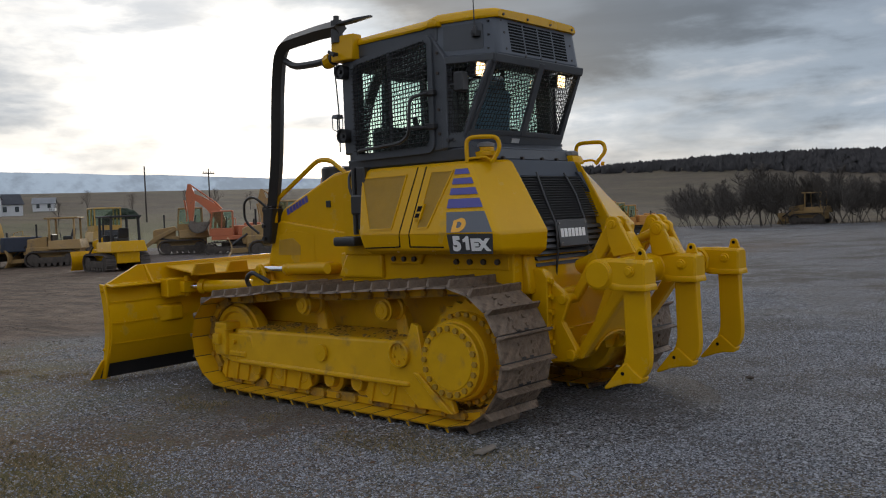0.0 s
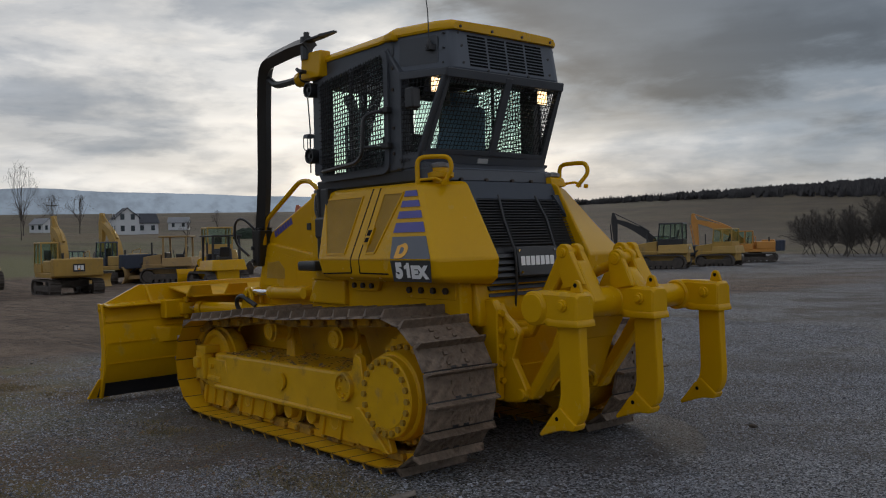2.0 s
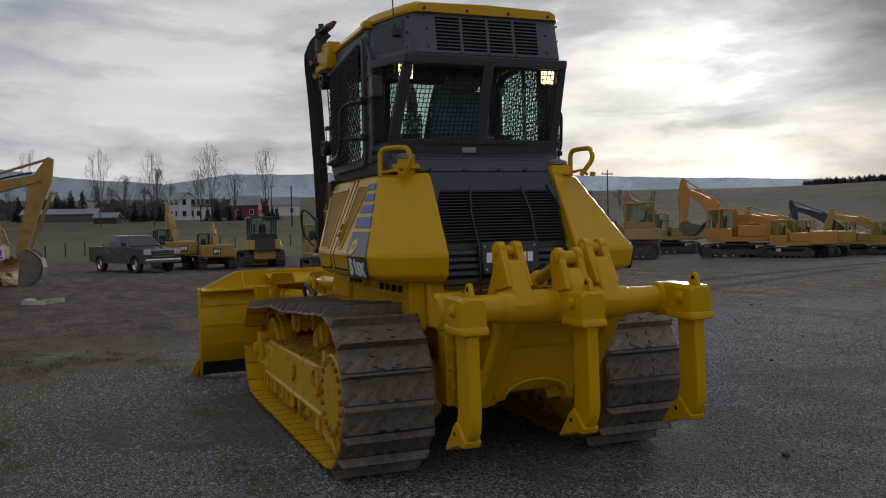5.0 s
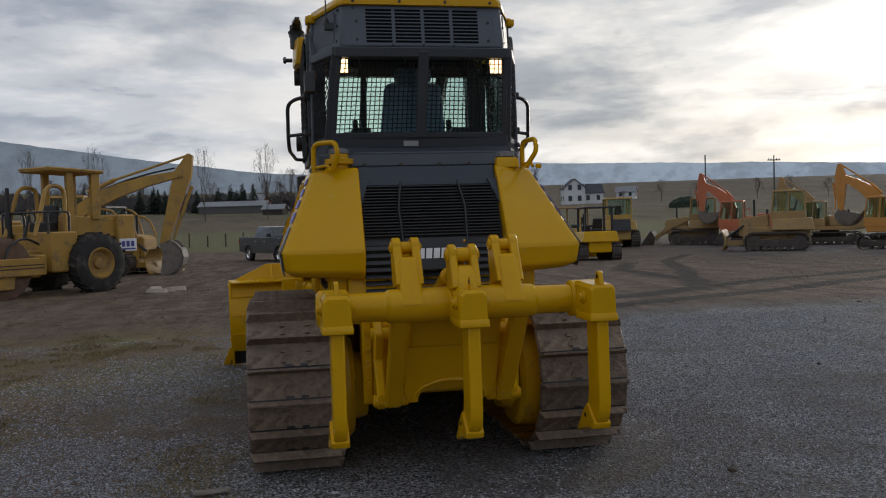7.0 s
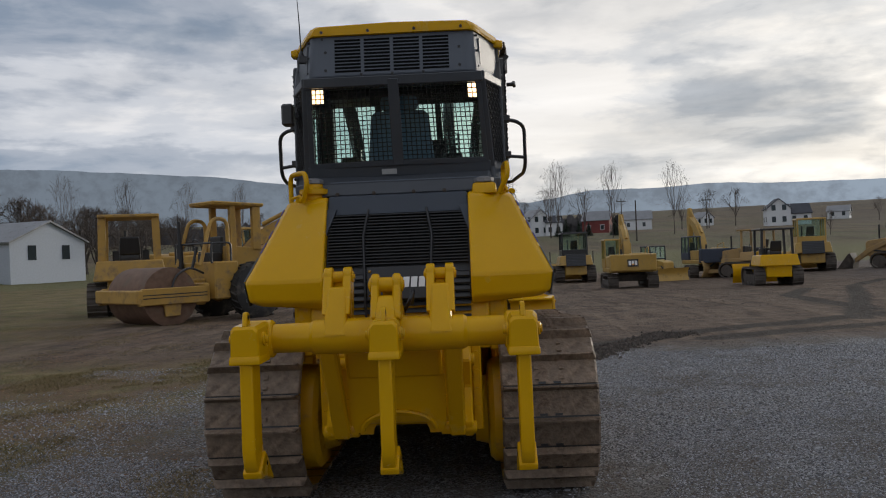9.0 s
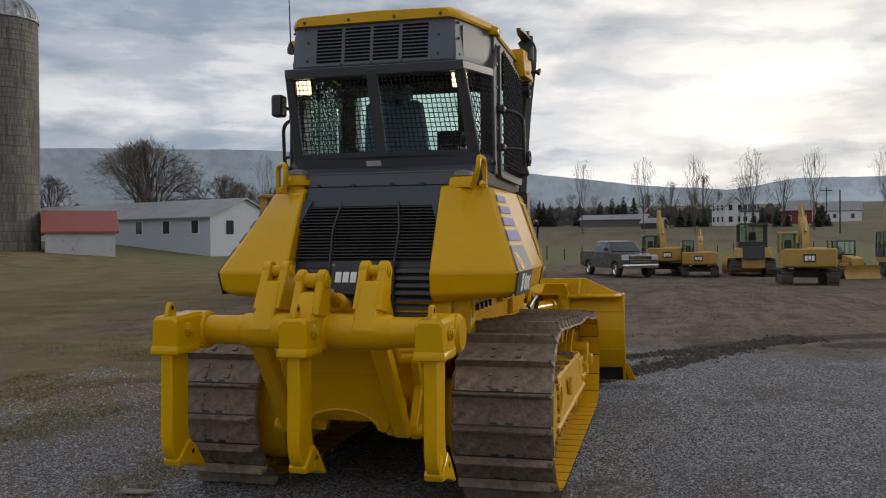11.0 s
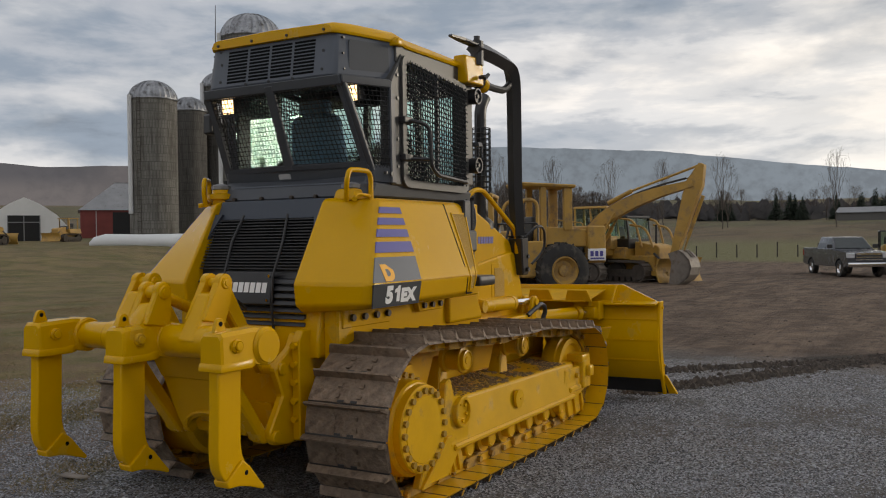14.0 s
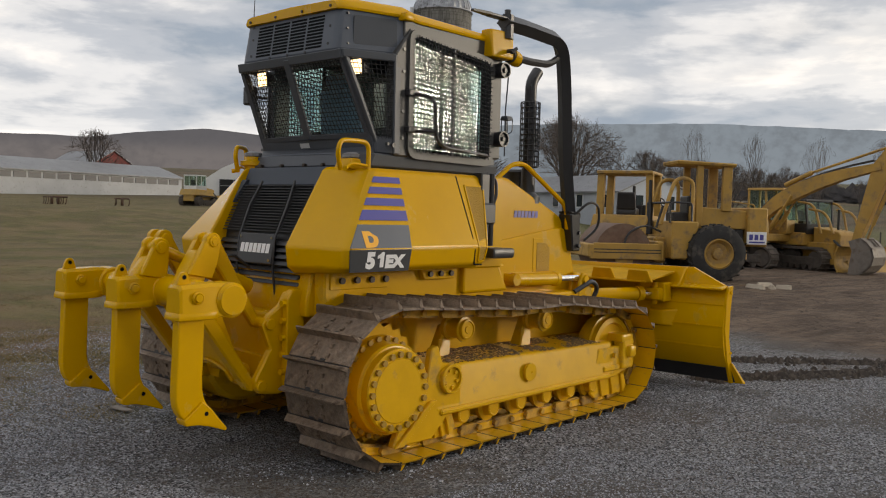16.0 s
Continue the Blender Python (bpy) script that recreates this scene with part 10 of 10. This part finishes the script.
def dome_tree(label, seed, high, wide, name="bare_tree", group="", fork=0.16, mains=7, subs=6, twigs=6, ends=4, thick=0.16, least=0.012, rise=0.30, stems=1):
    """A leafless tree whose limbs arch up and out to a rounded crown of fine twigs."""
    rng = random.Random(seed)
    segs = []

    def shell(a, rho, inner=1.0):
        """A point on the crown's rounded outline."""
        zz = 0.42 + 0.58 * math.sqrt(max(0.0, 1 - rho * rho))
        return Vector((wide / 2 * rho * math.cos(a) * inner, wide / 2 * rho * math.sin(a) * inner, high * (zz * inner + 0.3 * (1 - inner))))

    def bough(p, q, lift, r0, r1, lv, n):
        """A curved branch; gives its points."""
        c = p.lerp(q, 0.45) + Vector((rng.gauss(0, 0.03), rng.gauss(0, 0.03), 1.0)) * lift
        pts = [(1 - t) ** 2 * p + 2 * t * (1 - t) * c + t * t * q for t in [k / n for k in range(n + 1)]]
        jit = (q - p).length * 0.025
        pts = [pts[0]] + [v + Vector((rng.gauss(0, jit), rng.gauss(0, jit), rng.gauss(0, jit))) for v in pts[1:]]
        for k in range(n):
            segs.append((pts[k], pts[k + 1], r0 + (r1 - r0) * k / n, r0 + (r1 - r0) * (k + 1) / n, lv))
        return pts

    for st in range(stems):
        foot = Vector((rng.gauss(0, 0.5), rng.gauss(0, 0.5), 0)) if stems > 1 else Vector((0, 0, 0))
        top = foot * 1.6 + Vector((rng.gauss(0, 0.1), rng.gauss(0, 0.1), high * fork))
        bough(foot, top, 0.0, thick, thick * 0.8, 0, 3)
        for i in range(mains):
            a = 6.283 * (i + rng.uniform(-0.3, 0.3)) / mains + st * 0.7
            rho = rng.uniform(0.15, 0.95) if i else 0.05
            main = bough(top, shell(a, rho, 0.86), high * rise * (0.2 + 0.8 * rho), thick * 0.50, thick * 0.12, 1, 6)
            for j in range(subs):
                k = 1 + int(5 * (j + rng.random()) / subs)
                a2, rho2 = a + rng.gauss(0, 0.45), min(1.0, abs(rho + rng.gauss(0, 0.28)))
                sub = bough(main[k], shell(a2, rho2, rng.uniform(0.84, 0.97)), high * 0.05, thick * 0.18, thick * 0.06, 2, 4)
                for m_ in range(twigs):
                    kk = 1 + int(3.99 * (m_ + rng.random()) / twigs)
                    kk = min(kk, 4)
                    aim = shell(a2 + rng.gauss(0, 0.22), min(1.0, abs(rho2 + rng.gauss(0, 0.14))), rng.uniform(0.90, 1.02))
                    way = aim - sub[kk]
                    reach_ = min(way.length, wide * 0.16)
                    tw = bough(sub[kk], sub[kk] + way.normalized() * reach_, reach_ * 0.12, thick * 0.06, thick * 0.03, 3, 2)
                    for e_ in range(ends):
                        base_ = tw[1 + e_ % 2]
                        d = (way.normalized() + Vector((rng.gauss(0, 0.6), rng.gauss(0, 0.6), rng.gauss(0.25, 0.4)))).normalized()
                        segs.append((base_, base_ + d * reach_ * rng.uniform(0.25, 0.6), least, least * 0.6, 4))
    t = thing(name, label, "tree", None, group)
    sticks("trunk", [g_ for g_ in segs if g_[4] <= 1], BARK, t, least * 1.5)
    sticks("crown", [g_ for g_ in segs if g_[4] > 1], TWIG, t, least)
    return t


ROADSIDE = "leafless trees in a roadside row"
poplar_a = dome_tree("tall slender leafless tree in a roadside row", 4, 15.0, 8.0, group=ROADSIDE, fork=0.24, mains=8, subs=5, twigs=3, ends=2, thick=0.10, least=0.013, rise=0.05)
plant(poplar_a, [(-174.6, 47.0, 1.0, 0), (-157.7, 22.3, 1.0, 70), (-163.0, 4.0, 0.95, 140), (-160.7, -25.6, 0.92, 30), (-155.4, -44.7, 0.9, 200), (-140.0, -60.0, 0.9, 80)])
poplar_b = dome_tree("slender leafless tree with upswept branches in a roadside row", 9, 14.5, 7.2, group=ROADSIDE, fork=0.20, mains=7, subs=5, twigs=3, ends=2, thick=0.10, least=0.013, rise=0.06)
plant(poplar_b, [(-167.2, 33.6, 1.02, 0), (-163.5, -7.2, 0.95, 50), (-158.2, -35.6, 0.92, 110), (-164.0, 13.0, 0.98, 190), (-148.0, -53.0, 0.9, 20)])
broad = dome_tree("broad leafless tree with a wide fine-twigged crown", 21, 11.4, 15.0, fork=0.12, mains=9, subs=7, twigs=6, ends=4, thick=0.34, least=0.016, rise=0.26, stems=2)
plant(broad, [(-90.7, -51.9, 1.0, 0)])
round_tree = dome_tree("low leafless tree with a dense rounded crown", 33, 7.4, 8.2, group="leafless trees behind the white shed", fork=0.16, mains=7, subs=6, twigs=6, ends=5, thick=0.22, least=0.015, rise=0.26)
plant(round_tree, [(-84.7, -31.0, 0.95, 0), (-90.5, -30.6, 0.95, 90), (-97.0, -42.8, 1.0, 200), (-94.6, -36.5, 1.0, 40), (-105.9, -34.5, 0.95, 120), (-112.0, -32.0, 0.9, 10), (-101.0, -47.0, 1.1, 250), (-120.0, -38.0, 0.9, 300), (-62.0, -118.0, 1.25, 60), (-88.0, -63.0, 1.0, 20)])
far_bare = dome_tree("grey leafless tree in a distant tree line", 41, 8.6, 7.2, group="leafless trees in a distant tree line", fork=0.2, mains=6, subs=4, twigs=4, ends=2, thick=0.14, least=0.018, rise=0.2)
rng = random.Random(77)
spots = [(-247.0, 81.0, 1.25, 0), (-230.0, 69.0, 1.2, 40), (-187.5, 23.7, 1.3, 80), (-205.0, 16.0, 1.4, 10), (-210.0, 34.0, 1.3, 100), (-196.0, 9.0, 1.2, 30), (-222.0, 60.0, 1.0, 60), (-131.0, 60.0, 0.45, 0), (-215.0, 106.0, 0.7, 30), (-160.0, 88.0, 0.55, 70), (-200.0, 134.0, 0.7, 120), (-196.0, 142.0, 0.6, 20), (-202.0, 126.0, 0.65, 220)]
for k in range(46):
    az = rng.uniform(86, 118)
    r = rng.uniform(228, 262)
    spots.append((-2 - r * math.sin(radians(az)), 6 + r * math.cos(radians(az)), rng.uniform(0.6, 1.1), rng.uniform(0, 360)))
for k in range(14):
    az = rng.uniform(96, 122)
    r = rng.uniform(150, 190)
    spots.append((-2 - r * math.sin(radians(az)), 6 + r * math.cos(radians(az)), rng.uniform(0.5, 0.85), rng.uniform(0, 360)))
plant(far_bare, spots)


def conifer(label, seed, high, wide):
    """A spruce: whorls of drooping sprays round a straight trunk."""
    rng = random.Random(seed)
    t = thing("conifer", label, "tree", None, "dark conifers in a distant tree line")
    b = bmesh.new()
    rod(b, (0, 0, 0), (0, 0, high * 0.95), high * 0.02, 0.02, n=6)
    part("trunk", b, BARK, t)
    verts, faces = [], []
    for _ in range(420):
        u = rng.random() ** 0.7
        z = high * (0.08 + 0.92 * (1 - u))
        r = wide * (0.15 + 0.85 * u) * rng.uniform(0.5, 1.0)
        a = rng.uniform(0, 6.28)
        k = len(verts)
        w = rng.uniform(0.15, 0.40) * (0.4 + u)
        ca, sa = math.cos(a), math.sin(a)
        verts += [(0.1 * r * ca, 0.1 * r * sa, z + 0.25), (r * ca - w * sa, r * sa + w * ca, z - 0.25 * u - 0.2), (r * ca * 1.15, r * sa * 1.15, z - 0.35), (r * ca + w * sa, r * sa - w * ca, z - 0.25 * u - 0.2)]
        faces += [(k, k + 1, k + 2), (k, k + 2, k + 3)]
    me = bpy.data.meshes.new("crown")
    me.from_pydata(verts, [], faces)
    me.materials.append(NEEDLE)
    ob = new("crown", me)
    ob.parent = t
    return t


sp = conifer("dark green conifer in a distant tree line", 3, 9.5, 3.3)
spots = []
for az0, r0, n in ((97.5, 230, 5), (94.0, 228, 6), (91.8, 224, 4), (79.5, 190, 4), (88.0, 200, 4), (83.0, 190, 4), (100.5, 235, 3)):
    for k in range(n):
        az, r = az0 + rng.uniform(-1.2, 1.2), r0 + rng.uniform(-6, 6)
        spots.append((-2 - r * math.sin(radians(az)), 6 + r * math.cos(radians(az)), rng.uniform(0.5, 0.82) * (0.6 if az0 < 90 else 1.0), rng.uniform(0, 360)))
plant(sp, spots)

# bare brush along the north edge of the yard
BRUSH = shade("grey_brush_stems", (0.085, 0.074, 0.064), 0.95, vary=0.25, scale=2)
rng = random.Random(15)
masters = []
for seed in (51, 52, 53):
    t = thing("brush", "tangled leafless brush at the edge of the yard", "shrub", None, "leafless brush along the yard's edge")
    r2 = random.Random(seed)
    segs = []
    for stem in range(9):
        base = Vector((r2.gauss(0, 1.2), r2.gauss(0, 1.0), 0))
        lean = Vector((r2.gauss(0, 0.40), r2.gauss(0, 0.40), 1)).normalized()
        for p, q, a, c, lv in limbs(r2, r2.uniform(2.6, 5.2), 0.75, 3, 2, 0.85, 0.045, 0.85, True):
            rot = Vector((0, 0, 1)).rotation_difference(lean).to_matrix()
            segs.append((base + rot @ p, base + rot @ q, a, c, max(1, lv)))
    sticks("stem_clump", [s for s in segs if s[4] <= 2], BRUSH, t, 0.016)
    sticks("twig_mass", [s for s in segs if s[4] > 2], BRUSH, t, 0.007)
    masters.append(t)
for k, t in enumerate(masters):
    spots = []
    for j in range(12):
        u = (j * 3 + k) / 36
        az = 26.5 - 50 * u
        r = 76 + rng.uniform(-2.5, 5)
        spots.append((-2 - r * math.sin(radians(az)), 6 + r * math.cos(radians(az)), rng.uniform(0.85, 1.15), rng.uniform(0, 360)))
    plant(t, spots)
# clipped dark hedge on the far slope
b = bmesh.new()
bmesh.ops.create_icosphere(b, subdivisions=4, radius=1.0)
for v in b.verts:
    v.co = Vector((v.co.x * 1.6, v.co.y * 3.4, max(-0.05, v.co.z) * 2.0)) * (1 + 0.14 * noise.noise(v.co * 4))
o = tagged(part("hedge", b, NEEDLE, smooth=None), "dense dark evergreen hedge on a grassy slope", "hedge")
o.location = (-150.4, 80.6, ground_z(-150.4, 80.6) - 0.05)


# woods on the hills: countless bare crowns, as one mesh
def woods(name, label, count, place, seed, low=6, high=11):
    rng = random.Random(seed)
    verts, faces = [], []
    for _ in range(count):
        x, y = place(rng)
        h = rng.uniform(low, high)
        z = ground_z(x, y) - 0.5
        w = h * rng.uniform(0.22, 0.36)
        for _ in range(15):
            k = len(verts)
            a = rng.uniform(0, 6.28)
            r = w * math.sqrt(rng.random())
            tx, ty, tz = x + r * math.cos(a), y + r * math.sin(a), z + h * rng.uniform(0.45, 0.9) * (1 - 0.25 * (r / w) ** 2)
            t = rng.uniform(0.10, 0.30)
            verts += [(x - t, y, z + h * 0.15), (x + t, y + t, z + h * 0.15), (tx, ty, tz), (tx + 1.1, ty - 0.9, tz - 1.5), (tx - 1.2, ty + 1.0, tz - 1.7)]
            faces += [(k, k + 1, k + 2), (k + 2, k + 3, k + 4)]
    me = bpy.data.meshes.new(name)
    me.from_pydata(verts, [], faces)
    # distance haze is mixed into these blue-grey crown tones
    me.materials.append(island_tones("bare_woods", (0.060, 0.058, 0.062), (0.098, 0.092, 0.094)))
    return tagged(new(name, me), label, "woods", kind="stuff")


def north_woods(rng):
    while True:
        az, r = rng.uniform(-34, 46), rng.uniform(335, 560)
        if r > 335 + 110 * smoothstep(5, 44, az):
            return -2 - r * math.sin(radians(az)), 6 + r * math.cos(radians(az))


def west_woods(rng):
    az, r = rng.uniform(80, 132), rng.uniform(245, 330)
    return -2 - r * math.sin(radians(az)), 6 + r * math.cos(radians(az))


woods("hillside_woods", "leafless grey-brown woods over the hill", 9500, north_woods, 61, 2.6, 5.6)
woods("distant_woods", "thin line of leafless woods beyond the fields", 900, west_woods, 62, 3, 6.5)

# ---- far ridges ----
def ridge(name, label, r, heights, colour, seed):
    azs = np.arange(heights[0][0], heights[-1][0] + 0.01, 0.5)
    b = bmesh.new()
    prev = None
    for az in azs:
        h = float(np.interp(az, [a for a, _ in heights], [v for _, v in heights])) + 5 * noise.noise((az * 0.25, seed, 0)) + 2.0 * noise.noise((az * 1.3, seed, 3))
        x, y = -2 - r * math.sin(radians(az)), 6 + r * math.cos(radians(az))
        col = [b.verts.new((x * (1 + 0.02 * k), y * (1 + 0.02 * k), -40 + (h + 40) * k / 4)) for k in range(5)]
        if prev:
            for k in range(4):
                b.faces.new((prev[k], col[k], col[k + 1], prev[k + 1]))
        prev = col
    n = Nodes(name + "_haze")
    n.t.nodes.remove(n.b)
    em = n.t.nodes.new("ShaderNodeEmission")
    # the backdrop glows; haze is painted into its colour, paler towards the sun
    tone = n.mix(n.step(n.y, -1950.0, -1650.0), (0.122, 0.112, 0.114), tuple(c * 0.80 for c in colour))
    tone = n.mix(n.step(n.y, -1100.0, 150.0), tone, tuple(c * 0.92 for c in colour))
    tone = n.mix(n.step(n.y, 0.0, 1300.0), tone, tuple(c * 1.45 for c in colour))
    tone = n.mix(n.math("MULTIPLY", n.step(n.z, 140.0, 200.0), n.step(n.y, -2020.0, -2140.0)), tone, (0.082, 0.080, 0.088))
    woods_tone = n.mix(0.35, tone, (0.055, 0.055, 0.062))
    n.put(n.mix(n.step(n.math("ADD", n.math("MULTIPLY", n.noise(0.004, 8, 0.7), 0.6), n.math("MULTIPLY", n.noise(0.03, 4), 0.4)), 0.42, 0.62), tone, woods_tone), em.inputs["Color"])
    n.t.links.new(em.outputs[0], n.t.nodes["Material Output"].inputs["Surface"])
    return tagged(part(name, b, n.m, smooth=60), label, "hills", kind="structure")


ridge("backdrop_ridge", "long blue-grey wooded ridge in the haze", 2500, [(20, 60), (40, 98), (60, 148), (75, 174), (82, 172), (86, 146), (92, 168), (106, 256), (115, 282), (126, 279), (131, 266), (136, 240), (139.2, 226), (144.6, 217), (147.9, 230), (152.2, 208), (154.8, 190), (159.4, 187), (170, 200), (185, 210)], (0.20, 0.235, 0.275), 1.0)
